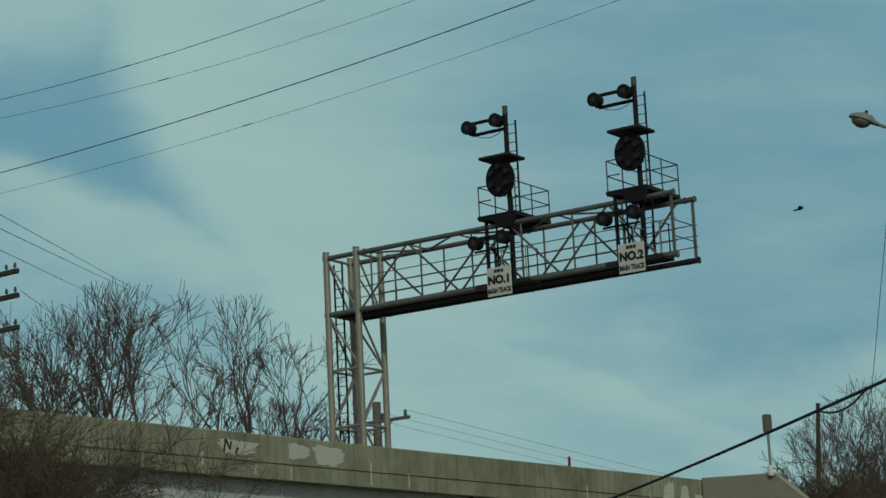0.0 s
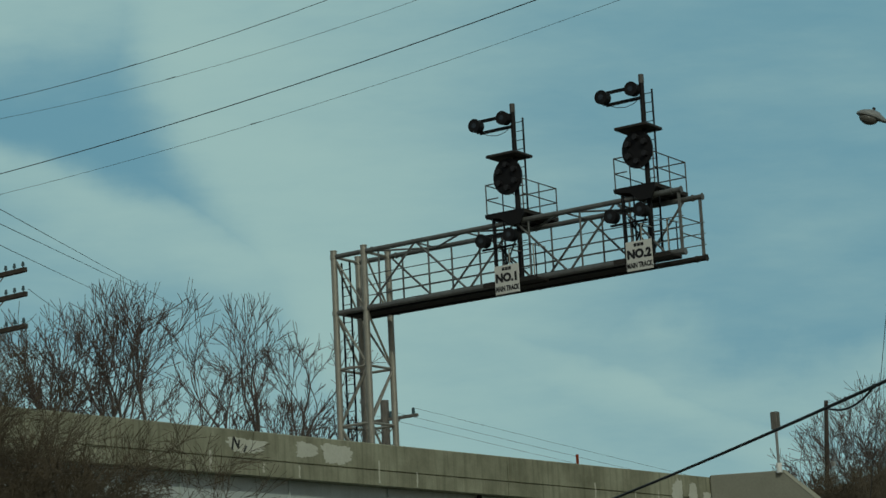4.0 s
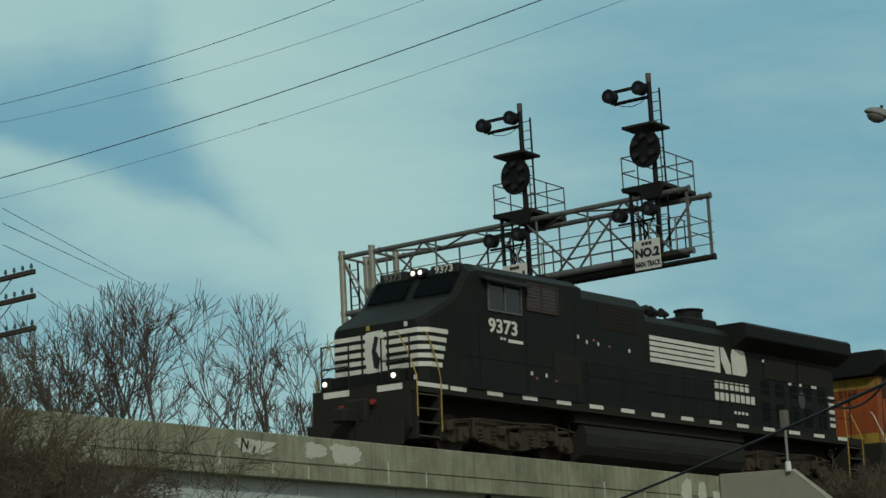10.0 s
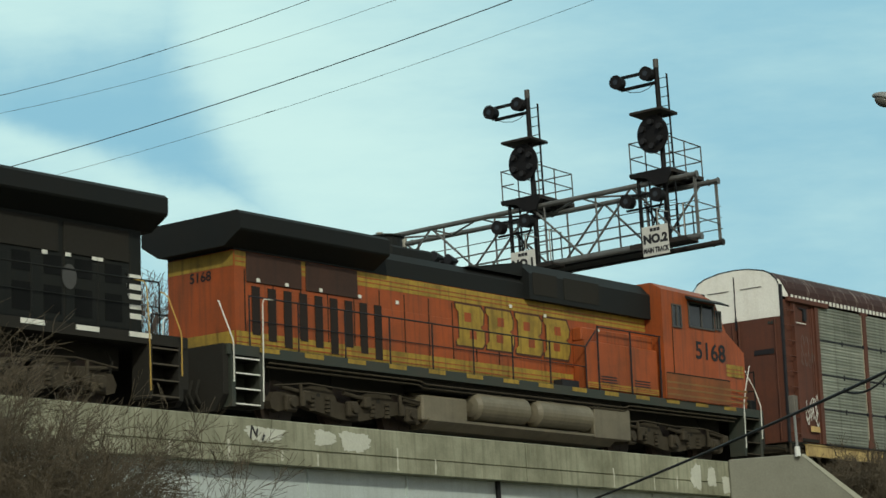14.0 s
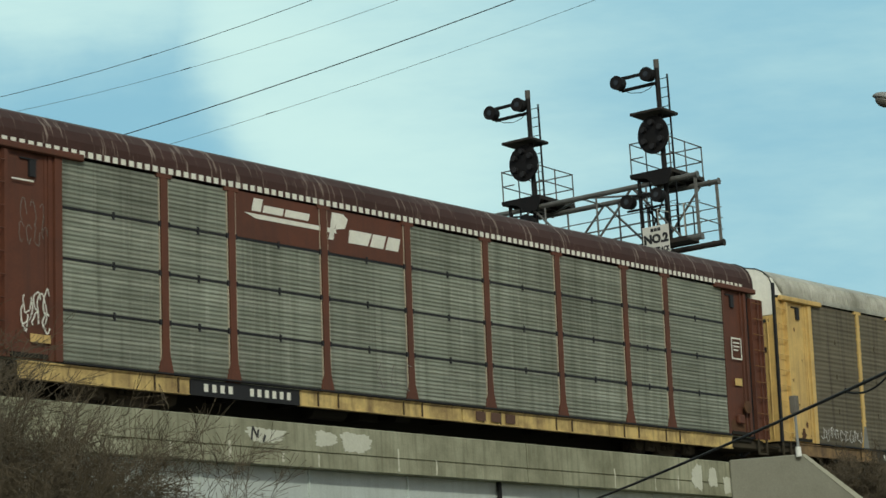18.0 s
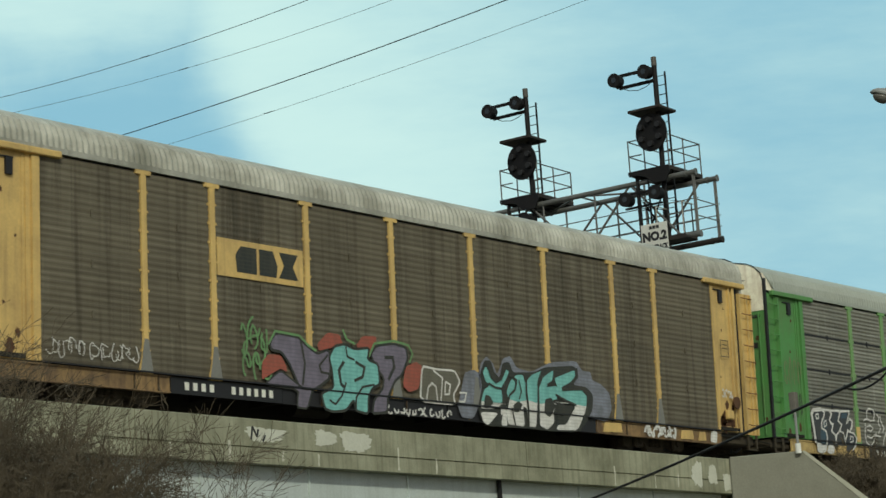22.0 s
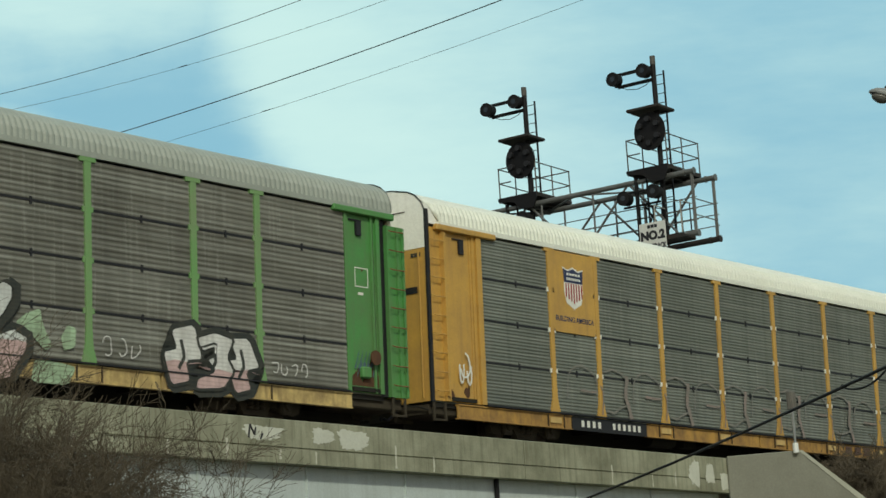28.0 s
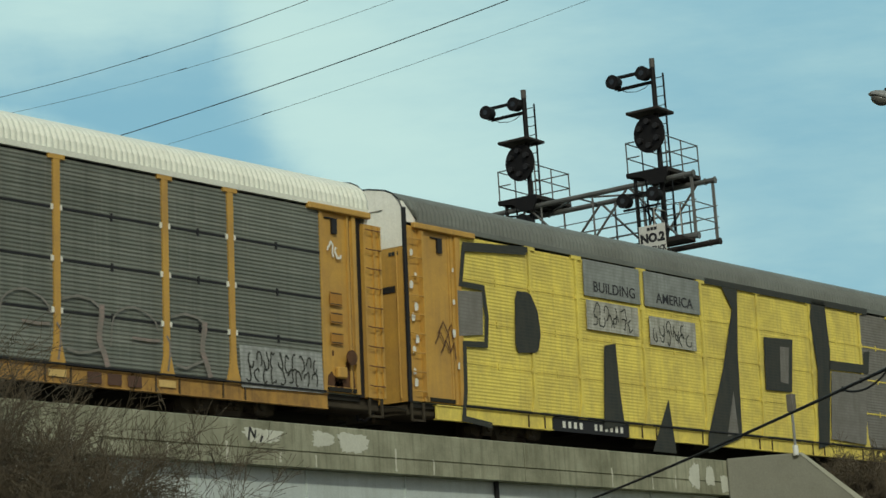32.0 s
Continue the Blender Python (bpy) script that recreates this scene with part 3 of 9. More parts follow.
        bm = bmesh.new()
        prism(bm, [(x - 1.06, 17.8), (x - 1.06, 17.7), (x - .5, 17.6), (x - .2, 17.32), (x + .25, 17.32), (x + .38, 17.6), (x + .38, 17.8)], "y", -.2, -.152)
        part("platform_edge", bm, BLACK_STEEL, g)
        cx = (x - 1.03, x + .36)
        cy = (-.12, 1.92)
        for px in cx:
            for py in cy + (.86,):
                bm = bmesh.new()
                tube(bm, (px, py, 17.75), (px, py, 18.8), 0.022, None, 6)
                part("rail_post", bm, GALV_DARK, g)
        for z in (18.3, 18.78):
            for a, b in (((cx[0], cy[1]), (cx[1], cy[1])), ((cx[0], cy[0]), (cx[0], cy[1])), ((cx[1], cy[0]), (cx[1], cy[1])), ((cx[0], cy[0]), (cx[0] + .45, cy[0]))):
                bm = bmesh.new()
                tube(bm, (*a, z), (*b, z), 0.02, None, 6)
                part("rail_bar", bm, GALV_DARK, g)
        # disc with its ring of lamps
        bm = bmesh.new()
        n = 24
        ring = [(x - .16 + .54 * math.cos(k * math.tau / n), 18.92 + .60 * math.sin(k * math.tau / n)) for k in range(n)]
        prism(bm, ring, "y", -.16, -.11)
        prism(bm, [(x - .16 + .48 * math.cos(k * math.tau / n), 18.92 + .54 * math.sin(k * math.tau / n)) for k in range(n)], "y", -.11, .0)
        disc = part("signal_disc", bm, BLACK_STEEL, g, "black oval disc with six lamps")
        for k in range(6):
            a = math.pi / 6 + k * math.pi / 3
            bm = bmesh.new()
            px, pz = x - .16 + .34 * math.cos(a), 18.92 + .38 * math.sin(a)
            tube(bm, (px, -.3, pz), (px, -.16, pz), 0.09, 0.1, 10)
            part("lamp", bm, INK, disc)
        bm = bmesh.new()
        box(bm, x - .3, x + .1, -.1, .16, 18.7, 19.2)
        part("lamp_case", bm, BLACK_STEEL, disc)
        # small upper stage
        bm = bmesh.new()
        soft_box(bm, x - .78, x + .36, -.42, .62, 19.58, 19.67, .015)
        part("upper_stage", bm, RUSTY_DECK, g, "small dark stage above the disc")
        # upper pair of lamps on their bracket
        for hx, hz in ((x - 1.28, 20.80), (x - .21, 20.86)):
            head(hx, -.12, hz)
        bm = bmesh.new()
        for z, z2 in ((20.97, 0), (20.58, 0)):
            box(bm, x - 1.35, x, .03, .07, z, z + .05), box(bm, x - 1.35, x, .2, .24, z, z + .05)
        part("bracket", bm, BLACK_STEEL, g)
        for hx, hz in ((x - 1.13, 16.93), (x - .08, 16.98)):
            head(hx, -.3, hz)
        bm = bmesh.new()
        box(bm, x - 1.3, x, -.12, -.06, 17.1, 17.16), box(bm, x - 1.3, x, -.12, -.06, 16.66, 16.72)
        part("bracket", bm, BLACK_STEEL, g)
        # dark guard frames on both sides of the mast
        for fx in (x - .62, x + .36):
            for yy in (-.05, .5):
                bm = bmesh.new()
                polyline(bm, [(fx - .25, yy, ZB), (fx - .25, yy, 16.75), (fx + .3, yy, 16.6), (fx + .3, yy, ZB)], .024, 6)
                part("guard_frame", bm, BLACK_STEEL, g)
        for a, b in (((x - .75, .05, 16.85), (x + .05, .05, ZB + .1)), ((x + .1, .05, 17.3), (x - .7, .05, ZB + .2))):
            made("mast_brace", BLACK_STEEL, g, tube, a, b, .028, None, 6)
        # sub-mast, sign and the small stage beside it
        bm = bmesh.new()
        tube(bm, (x - .85, -.05, ZB - .1), (x - .85, -.05, 17.6), 0.045, None, 8)
        part("sub_mast", bm, BLACK_STEEL, g)
        ladder(x - .62, -.05, ZB, 17.6, BLACK_STEEL)
        bm = bmesh.new()
        box(bm, x + .05, x + 1.05, -.75, 0, ZB - .16, ZB - .1), box(bm, x - .9, x + 1.05, -.78, -.72, ZB - .2, ZB - .06), box(bm, x - .9, x + 1.05, -.06, 0, ZB - .2, ZB - .06)
        part("lower_stage", bm, RUSTY_DECK, g, "small dark stage at the sign")
        for px in (x + .1, x + 1.0):
            bm = bmesh.new()
            tube(bm, (px, -.72, ZB - .1), (px, -.72, ZB + .95), 0.02, None, 6), tube(bm, (px, 0, ZB + .93), (px, -.72, ZB + .93), 0.018, None, 6)
            part("rail_post", bm, GALV, g)
        bm = bmesh.new()
        soft_box(bm, x - .4, x + .51, -.86, -.84, 15.0, 15.91, .008)
        sign = part("sign_plate", bm, SIGN_WHITE, g, "white track number sign")
        cx0 = x + .055
        bm = bmesh.new()
        # maker's mark as three plain bars
        for k in (-1, 0, 1):
            prism(bm, rect(cx0 + k * .12 - .05, cx0 + k * .12 + .05, 15.74, 15.84), "y", -.861, -.865)
        part("mark_bars", bm, INK, sign)
        lettering("sign_text", "NO." + number, .36, (cx0, -.864, 15.5), INK, sign, -1, 1.0, .022)
        lettering("sign_text", "MAIN TRACK", .22, (cx0, -.864, 15.16), INK, sign, -1, .66, .011)
    # end guard of the arm
    for y in (0, W):
        bm = bmesh.new()
        tube(bm, (L - .05, y, ZB), (L - .05, y, ZT), 0.03, None, 8)
        part("truss_post", bm, GALV_MID, g)
    for z in (16.1, 16.6):
        bm = bmesh.new()
        tube(bm, (L - .05, 0, z), (L - .05, W, z), 0.02, None, 6)
        part("hand_rail", bm, GALV_MID, g)
    return g


signal_gantry()

# ---- train: shared pieces ----
TRUCK_MAT = weathered("brown_grey_truck_grime", (0.06, 0.05, 0.034), (0.027, 0.022, 0.016), 0.9, 0.0, 0.6, 0.1, 2.5, 0.3, shine=0.2)
WHEEL_MAT = weathered("dark_wheel_steel", (0.05, 0.042, 0.036), (0.11, 0.06, 0.035), 0.6, 0.4, 0.5)
UNDER = weathered("sooty_underframe", (0.026, 0.025, 0.021), (0.03, 0.025, 0.02), 0.9, shine=0.15)
WHITE_MARK = weathered("white_marking", (0.78, 0.78, 0.70), (0.45, 0.44, 0.38), 0.6, 0, 0.35, 0.15, 2.0, 0.05)
WHEELS = []


def truck(parent, xs, r=0.5, heavy=True):
    """Side frames, springs and wheel sets round the axle places xs."""
    x0, x1 = min(xs), max(xs)
    for s in (-1, 1):
        y0, y1 = s * 0.98, s * 1.16
        bm = bmesh.new()
        top = [(x0 - .55, r + .02), (x0 - .45, r + .22), (x0 + .35, r + .28), ((x0 + x1) / 2 - .3, r + .12), ((x0 + x1) / 2 + .3, r + .12), (x1 - .35, r + .28), (x1 + .45, r + .22), (x1 + .55, r + .02)]
        bot = [(x1 + .5, r - .14), (x1 + .3, r - .2), (x1 - .38, r - .02), ((x0 + x1) / 2 + .35, r - .24), ((x0 + x1) / 2 - .35, r - .24), (x0 + .38, r - .02), (x0 - .3, r - .2), (x0 - .5, r - .14)]
        prism(bm, top + bot, "y", y0, y1)
        part("truck_frame", bm, TRUCK_MAT, parent, "grimy cast truck side frame")
        for x in xs:
            bm = bmesh.new()
            soft_box(bm, x - .18, x + .18, min(y1, y1 + s * .14), max(y1, y1 + s * .14), r - .19, r + .17, .04)
            tube(bm, (x, y1 + s * .12, r), (x, y1 + s * .2, r), .12, .1, 10)
            part("axle_box", bm, TRUCK_MAT, parent)
        for k in range(len(xs) - 1):
            xm = (xs[k] + xs[k + 1]) / 2
            for dx in ((-.18, 0, .18) if not heavy else (-.25, .25)):
                bm = bmesh.new()
                for j in range(4):
                    tube(bm, (xm + dx, s * 1.18, r - .12 + j * .09), (xm + dx, s * 1.18, r - .06 + j * .09), .075, .075, 8)
                part("spring", bm, TRUCK_MAT, parent)
        if heavy:
            for xm in [(p + q) / 2 for p, q in zip(xs[:-1], xs[1:])]:
                bm = bmesh.new()
                prism(bm, [(xm - .62, r + .1), (xm - .5, r + .36), (xm - .2, r + .44), (xm + .2, r + .44), (xm + .5, r + .36), (xm + .62, r + .1)], "y", *sorted((s * 1.02, s * 1.14)))
                part("frame_arch", bm, TRUCK_MAT, parent)
                made("frame_slot", UNDER, parent, tube, (xm, s * 1.13, r + .24), (xm, s * 1.147, r + .24), .06, .06, 10)
            bm = bmesh.new()
            polyline(bm, [(x0 - .5, s * 1.24, r + .3), (x0 + .6, s * 1.26, r + .42), ((x0 + x1) / 2, s * 1.26, r + .4), (x1 - .6, s * 1.26, r + .46), (x1 + .5, s * 1.24, r + .34)], .022, 6)
            part("brake_pipe", bm, TRUCK_MAT, parent)
            for x in (x0 + .35, x1 - .35):
                bm = bmesh.new()
                tube(bm, (x, s * 1.28, r - .05), (x + .04, s * 1.26, r + .42), .05, .04, 8), tube(bm, (x, s * 1.28, r - .05), (x, s * 1.28, r + .18), .075, .075, 10)
                part("damper", bm, TRUCK_MAT, parent)
            for x in xs:
                bm = bmesh.new()
                polyline(bm, [(x + .42, s * 1.0, r + .72), (x + .5, s * 1.1, r + .45), (x + .46, s * .95, r - .05)], .025, 6)
                part("sand_hose", bm, UNDER, parent)
            for x in xs:
                bm = bmesh.new()
                soft_box(bm, x - .62, x - .38, min(s * 1.12, s * 1.3), max(s * 1.12, s * 1.3), r + .05, r + .3, .03)
                tube(bm, (x - .5, s * 1.2, r + .25), (x + .25, s * 1.2, r + .34), .05, .05, 8)
                part("brake_cylinder", bm, TRUCK_MAT, parent)
    for x in xs:
        bm = bmesh.new()
        for s in (-1, 1):
            tube(bm, (0, s * .69, 0), (0, s * .82, 0), r, r, 20), tube(bm, (0, s * .66, 0), (0, s * .69, 0), r + .03, r + .03, 20)
            for k in range(5):
                a = k * math.tau / 5
                tube(bm, (.28 * math.cos(a), s * .815, .28 * math.sin(a)), (.28 * math.cos(a), s * .83, .28 * math.sin(a)), .07, .07, 6)
        tube(bm, (0, -.95, 0), (0, .95, 0), .085, .085, 8)
        w = part("wheel_set", bm, WHEEL_MAT, parent, "dark steel wheel set")
        w.matrix_basis = pose(x, 0, r)
        WHEELS.append((w, x, r))


def coupler(parent, x, d):
    bm = bmesh.new()
    box(bm, min(x, x + d * .55), max(x, x + d * .55), -.11, .11, .78, .98)
    soft_box(bm, min(x, x - d * .28), max(x, x - d * .28), -.2, .2, .72, 1.04, .04)
    part("coupler", bm, UNDER, parent, "dark steel coupler")


def bars(x0, x1, z0, z1, n, gap=0.3, lean=0.0):
    """Plain upright blocks in a row, standing for a word."""
    out, w = [], (x1 - x0) / n
    for k in range(n):
        a, b = x0 + k * w + w * gap / 2, x0 + (k + 1) * w - w * gap / 2
        out.append([(a, z0), (b, z0), (b + lean, z1), (a + lean, z1)])
    return out


def ribbon(bm, pts, w, y, lift=.0001, thick=.002, closed=False):
    """A painted line of one width as one bent strip on a side; it rises a little along its way."""
    n = len(pts)
    rows = []
    for k, (px, pz) in enumerate(pts):
        a = pts[k - 1] if k or closed else None
        b = pts[(k + 1) % n] if k < n - 1 or closed else None
        ns = []
        for p, q in ((a, (px, pz)), ((px, pz), b)):
            if p and q:
                d = Vector((q[0] - p[0], q[1] - p[1]))
                if d.length > 1e-5:
                    d.normalize()
                    ns.append(Vector((-d.y, d.x)))
        m = sum(ns, Vector((0, 0)))
        m = m.normalized() if m.length > 1e-4 else (ns[0] if ns else Vector((0, 1)))
        m = m * min(1.5, 1 / max(.4, m.dot(ns[0]) if ns else 1)) * w / 2
        yy = y - (0 if closed else lift * k)
        rows.append([bm.verts.new(v) for v in ((px - m.x, yy, pz - m.y), (px + m.x, yy, pz + m.y), (px + m.x, yy - thick, pz + m.y), (px - m.x, yy - thick, pz - m.y))])
    for k in range(n if closed else n - 1):
        a, b = rows[k], rows[(k + 1) % n]
        for i in range(4):
            bm.faces.new((a[i], b[i], b[(i + 1) % 4], a[(i + 1) % 4]))
    if not closed:
        bm.faces.new(rows[0][::-1]), bm.faces.new(rows[-1])


def swollen(o, d):
    """An outline pushed outwards by d."""
    n = len(o)
    area = sum(o[k][0] * o[(k + 1) % n][1] - o[(k + 1) % n][0] * o[k][1] for k in range(n))
    sg = 1 if area > 0 else -1
    out = []
    for k in range(n):
        m = Vector((0, 0))
        for p, q in ((o[k - 1], o[k]), (o[k], o[(k + 1) % n])):
            e = Vector((q[0] - p[0], q[1] - p[1]))
            if e.length > 1e-6:
                e.normalize()
                m += Vector((e.y, -e.x)) * sg
        m = m.normalized() if m.length > 1e-5 else m
        out.append((o[k][0] + m.x * d, o[k][1] + m.y * d))
    return out


def rounded(o, times=1):
    """An outline with its corners cut."""
    for _ in range(times):
        o = [(p[0] * (1 - f) + q[0] * f, p[1] * (1 - f) + q[1] * f) for p, q in zip(o, o[1:] + o[:1]) for f in (.13, .87)]
    return o


def swirl(rng):
    """A loose curling form, in a unit square."""
    n, a, turn = 9, rng.uniform(0, math.tau), rng.choice((-1, 1)) * rng.uniform(.75, 1.15)
    raw = []
    for k in range(n):
        q = a + turn * math.tau * k / (n - 1)
        r = rng.uniform(.26, .52)
        raw.append((.5 + r * math.cos(q), .5 + r * 1.05 * math.sin(q)))
    out = []
    for k in range(1, n - 2):
        p0, p1, p2, p3 = raw[k - 1:k + 3]
        for f in (0, .33, .66):
            out.append(tuple(.5 * (2 * p1[i] + (p2[i] - p0[i]) * f + (2 * p0[i] - 5 * p1[i] + 4 * p2[i] - p3[i]) * f * f + (3 * p1[i] - p0[i] - 3 * p2[i] + p3[i]) * f ** 3) for i in (0, 1)))
    return out


BLOCKS = (((0, 0), (.7, .05), (1, .35), (.85, .6), (1, .9), (.5, 1), (.05, .85), (.1, .7), (.55, .75), (.5, .6), (.3, .5), (.5, .35), (.05, .2)),
          ((.1, 0), (.5, .15), (.9, 0), (1, .5), (.75, 1), (.6, .7), (.45, 1), (.1, .9), (0, .4)),
          ((.2, 0), (.65, .1), (.55, .4), (.95, .45), (.7, 1), (.15, .95), (.3, .6), (0, .55)),
          ((0, 0), (.3, .03), (.35, .55), (.6, .6), (.65, 0), (1, .05), (.95, .7), (.7, 1), (.2, .95), (0, .6)),
          ((.05, .3), (.3, 0), (.8, .1), (1, .5), (.6, .55), (.95, .8), (.6, 1), (.2, .9), (.35, .6), (0, .6)))


def block_piece(name, parent, x0, x1, z0, z1, y, n, seed, top, low, line, shade, label=""):
    """A spray piece of fat forms that mean nothing: two-tone fill, dark line, drop shade."""
    rng = random.Random(seed)
    w, h = (x1 - x0) / n, z1 - z0
    root = None
    for j in range(n):
        raw = BLOCKS[(j * 2 + seed + rng.randrange(2)) % len(BLOCKS)]
        wide, lean, up = rng.uniform(1.15, 1.4), rng.uniform(-.12, .22), rng.uniform(-.06, .06)
        o = rounded([(x0 + (j + .5 + (px - .5) * wide + lean * (pz - .5)) * w + rng.uniform(-.03, .03) * w, z0 + h * (pz * rng.uniform(.94, 1.04) + up)) for px, pz in raw])
        yy = y - .02 - .007 * (j % 2)
        cut = z0 + h * rng.uniform(.34, .5)
        bm = bmesh.new()
        prism(bm, [(p[0] + .06, p[1] - .02) for p in swollen(o, h * .1)], "y", y - .0008 * j, y - .002 - .0008 * j)
        f = part("paint_shade" if root else name, bm, shade, root or parent, "" if root else label)
        root = root or f
        bm = bmesh.new()
        prism(bm, o, "y", yy, yy - .002)
        part("paint_fill", bm, top, root)
        bm = bmesh.new()
        prism(bm, [(p[0], min(p[1], cut + .04 * math.sin(p[0] * 9))) for p in o], "y", yy - .002, yy - .0035)
        part("paint_fade", bm, low, root)
        bm = bmesh.new()
        ribbon(bm, o, h * .05, yy - .004, closed=True)
        part("paint_outline", bm, line, root)
        cx, cz = sum(p[0] for p in o) / len(o), sum(p[1] for p in o) / len(o)
        bm = bmesh.new()
        ribbon(bm, [(cx - .12 * w, cz - .22 * h), (cx + .06 * w, cz - .04 * h), (cx + .05 * w, cz + .05 * h), (cx - .03 * w, cz + .24 * h)], h * .065, yy - .0042)
        part("paint_line", bm, line, root)
        bm = bmesh.new()
        ribbon(bm, [(cx + (p[0] - cx) * .8, cz + (p[1] - cz) * .8 + .02 * h) for p in o[len(o) // 2:len(o) // 2 + 5]], h * .03, yy - .0066)
        part("paint_highlight", bm, SPRAY_WHITE, root)
    return root


def painted(car, name, material, pts, layer, line=None, w=.045, low=None, cut=0.0, shade=None, smooth=1, label=""):
    """One sprayed form: fill, fade below a height, outline and drop shade, each a thin layer."""
    o = rounded(pts, smooth)
    y = NEAR - .04 - .004 * layer
    bm = bmesh.new()
    prism(bm, o, "y", y, y - .0012)
    root = part(name, bm, material, car, label)
    if shade:
        bm = bmesh.new()
        prism(bm, [(p[0] + .07, p[1] + .01) for p in swollen(o, .07 if shade is SPRAY_DARK else .16)], "y", y + .0036, y + .0024)
        part("paint_shade", bm, shade, root)
    if low:
        bm = bmesh.new()
        prism(bm, [(p[0], min(p[1], cut + .03 * math.sin(p[0] * 7))) for p in o], "y", y - .0012, y - .002)
        part("paint_fade", bm, low, root)
    if line:
        bm = bmesh.new()
        ribbon(bm, o, w, y - .0021, closed=True, thick=.001)
        part("paint_outline", bm, line, root)
    return root


def streak(car, name, material, pts, layer, w=.04, label=""):
    bm = bmesh.new()
    ribbon(bm, pts, w, NEAR - .04 - .004 * layer, thick=.001)
    return part(name, bm, material, car, label)


def scribble(name, parent, x0, x1, z0, z1, y, n, seed, material, w=0.03, label=""):
    rng = random.Random(seed)
    step = (x1 - x0) / n
    for k in range(n):
        bm = bmesh.new()
        ribbon(bm, [(x0 + (k + p[0] * .85) * step, z0 + (z1 - z0) * p[1]) for p in swirl(rng)], w, y - .001 * (k % 3))
        part(name, bm, material, parent, label)


# ---- covered car carriers ----
RUST = weathered("rust_patch", (.11, .05, .022), (.05, .03, .018), .9, 0, .7, .3, 4.0)
RUNG = weathered("rusty_rung_steel", (.2, .1, .04), (.09, .05, .025), .8)
SILL_SEAM = weathered("dirty_sill_seam", (.06, .04, .022), rough=.9)
POSTS = (4.75, 6.7, 9.58, 12.43, 15.32, 18.2, 21.1, 23.0)
ROOF = [(-1.50, 5.04), (-1.485, 5.25), (-1.40, 5.46), (-1.22, 5.65), (-1.0, 5.755), (-.5, 5.86), (0, 5.89), (.5, 5.86), (1.0, 5.755), (1.22, 5.65), (1.40, 5.46), (1.485, 5.25), (1.50, 5.04)]
NEAR = -1.52
BAYS = (2.0,) + POSTS + (25.8,)


def autorack(label, frame_mat, panel_mat, roof_mat, sill_mat, end_top, post_mat=None, ribs=.045, mid_sill=None, rows=4, waves=11, wave=0.012, door_mat=None, plain=(), bay_mats=None, joint_mat=None, clip_mat=None, edge_mat=None, pw=.1, foot_mat=None, joints=True, clip_n=3):
    post_mat, door_mat = post_mat or frame_mat, door_mat or frame_mat
    joint_mat, clip_mat, bay_mats = joint_mat or INK, clip_mat or post_mat, bay_mats or {}
    car = thing("car_carrier", label, "rail car", "cars of the freight train")
    # flat car under the rack
    for a, b in ((.95, 5.4), (8.7, 14.2), (14.25, 20.1), (20.15, 25.9)):
        bm = bmesh.new()
        box(bm, a, b, NEAR, NEAR + .05, .46, .79), box(bm, a, b, NEAR - .03, NEAR + .1, .77, .80), box(bm, a, b, NEAR - .03, NEAR + .1, .455, .48)
        for p in POSTS:
            if a < p < b:
                box(bm, p - .3, p - .27, NEAR - .012, NEAR, .48, .77), box(bm, p + .27, p + .3, NEAR - .012, NEAR, .48, .77)
        part("side_sill", bm, mid_sill if mid_sill and 8 < a < 20 else sill_mat, car, "" if mid_sill else "scuffed yellow side sill")
    for p in POSTS:
        if not 5.3 < p < 8.8:
            for q in (-.34, .31):
                boxpart("sill_joint", SILL_SEAM, car, p + q, p + q + .03, NEAR - .034, NEAR - .005, .47, .79)
    # raised black bar stands in for the shadow gap below the panels
    boxpart("sill_lip", INK, car, 2.0, 25.8, NEAR - .078, NEAR + .03, .815, .848, label="black bar for the shadow gap between panels and sill")
    bm = bmesh.new()
    box(bm, 5.42, 8.68, NEAR - .01, NEAR + .05, .46, .79)
    plate = part("number_panel", bm, INK, car, "black panel with painted marks")
    for q0, q1, cnt in ((5.75, 6.7, 4), (7.1, 8.45, 6)):
        for o in bars(q0, q1, .55, .71, cnt, .5):
            marks("mark_bar", [o], NEAR - .011, WHITE_MARK, plate)
    bm = bmesh.new()
    box(bm, .35, 27.5, -.35, .35, .28, .95), box(bm, .1, 27.1, -1.42, 1.42, .70, .80), box(bm, 1.0, 26.2, 1.45, 1.5, .46, .8)
    for k in range(14):
        box(bm, 1.5 + k * 1.85, 1.62 + k * 1.85, -1.42, 1.42, .5, .72)
    part("underframe", bm, UNDER, car)
    made("air_reservoir", UNDER, car, tube, (9.6, -.9, .5), (10.7, -.9, .5), .2, .2, 12)
    boxpart("brake_valve", UNDER, car, 11.2, 11.8, -1.0, -.5, .35, .7)
    made("brake_cylinder", UNDER, car, tube, (12.4, -.95, .52), (12.9, -.95, .52), .13, .13, 10)
    for x in (-.1, 27.9):
        coupler(car, x, 1 if x < 1 else -1)
    for c in (4.0, 23.2):
        truck(car, (c - .86, c + .86), .42, False)
    # roof
    n = 540 if ribs else 24
    bm = bmesh.new()
    rings = []
    for k in range(n + 1):
        x = .02 + 27.48 * k / n
        lift = (0, ribs, ribs)[k % 3]
        rings.append([bm.verts.new((max(x, .02 + 1.1 * max(0, 5.5 - p[1])), p[0] * (1 + lift * .62 * (p[1] < 5.6)), p[1] + lift * (5.2 < p[1] < 5.6))) for p in ROOF])
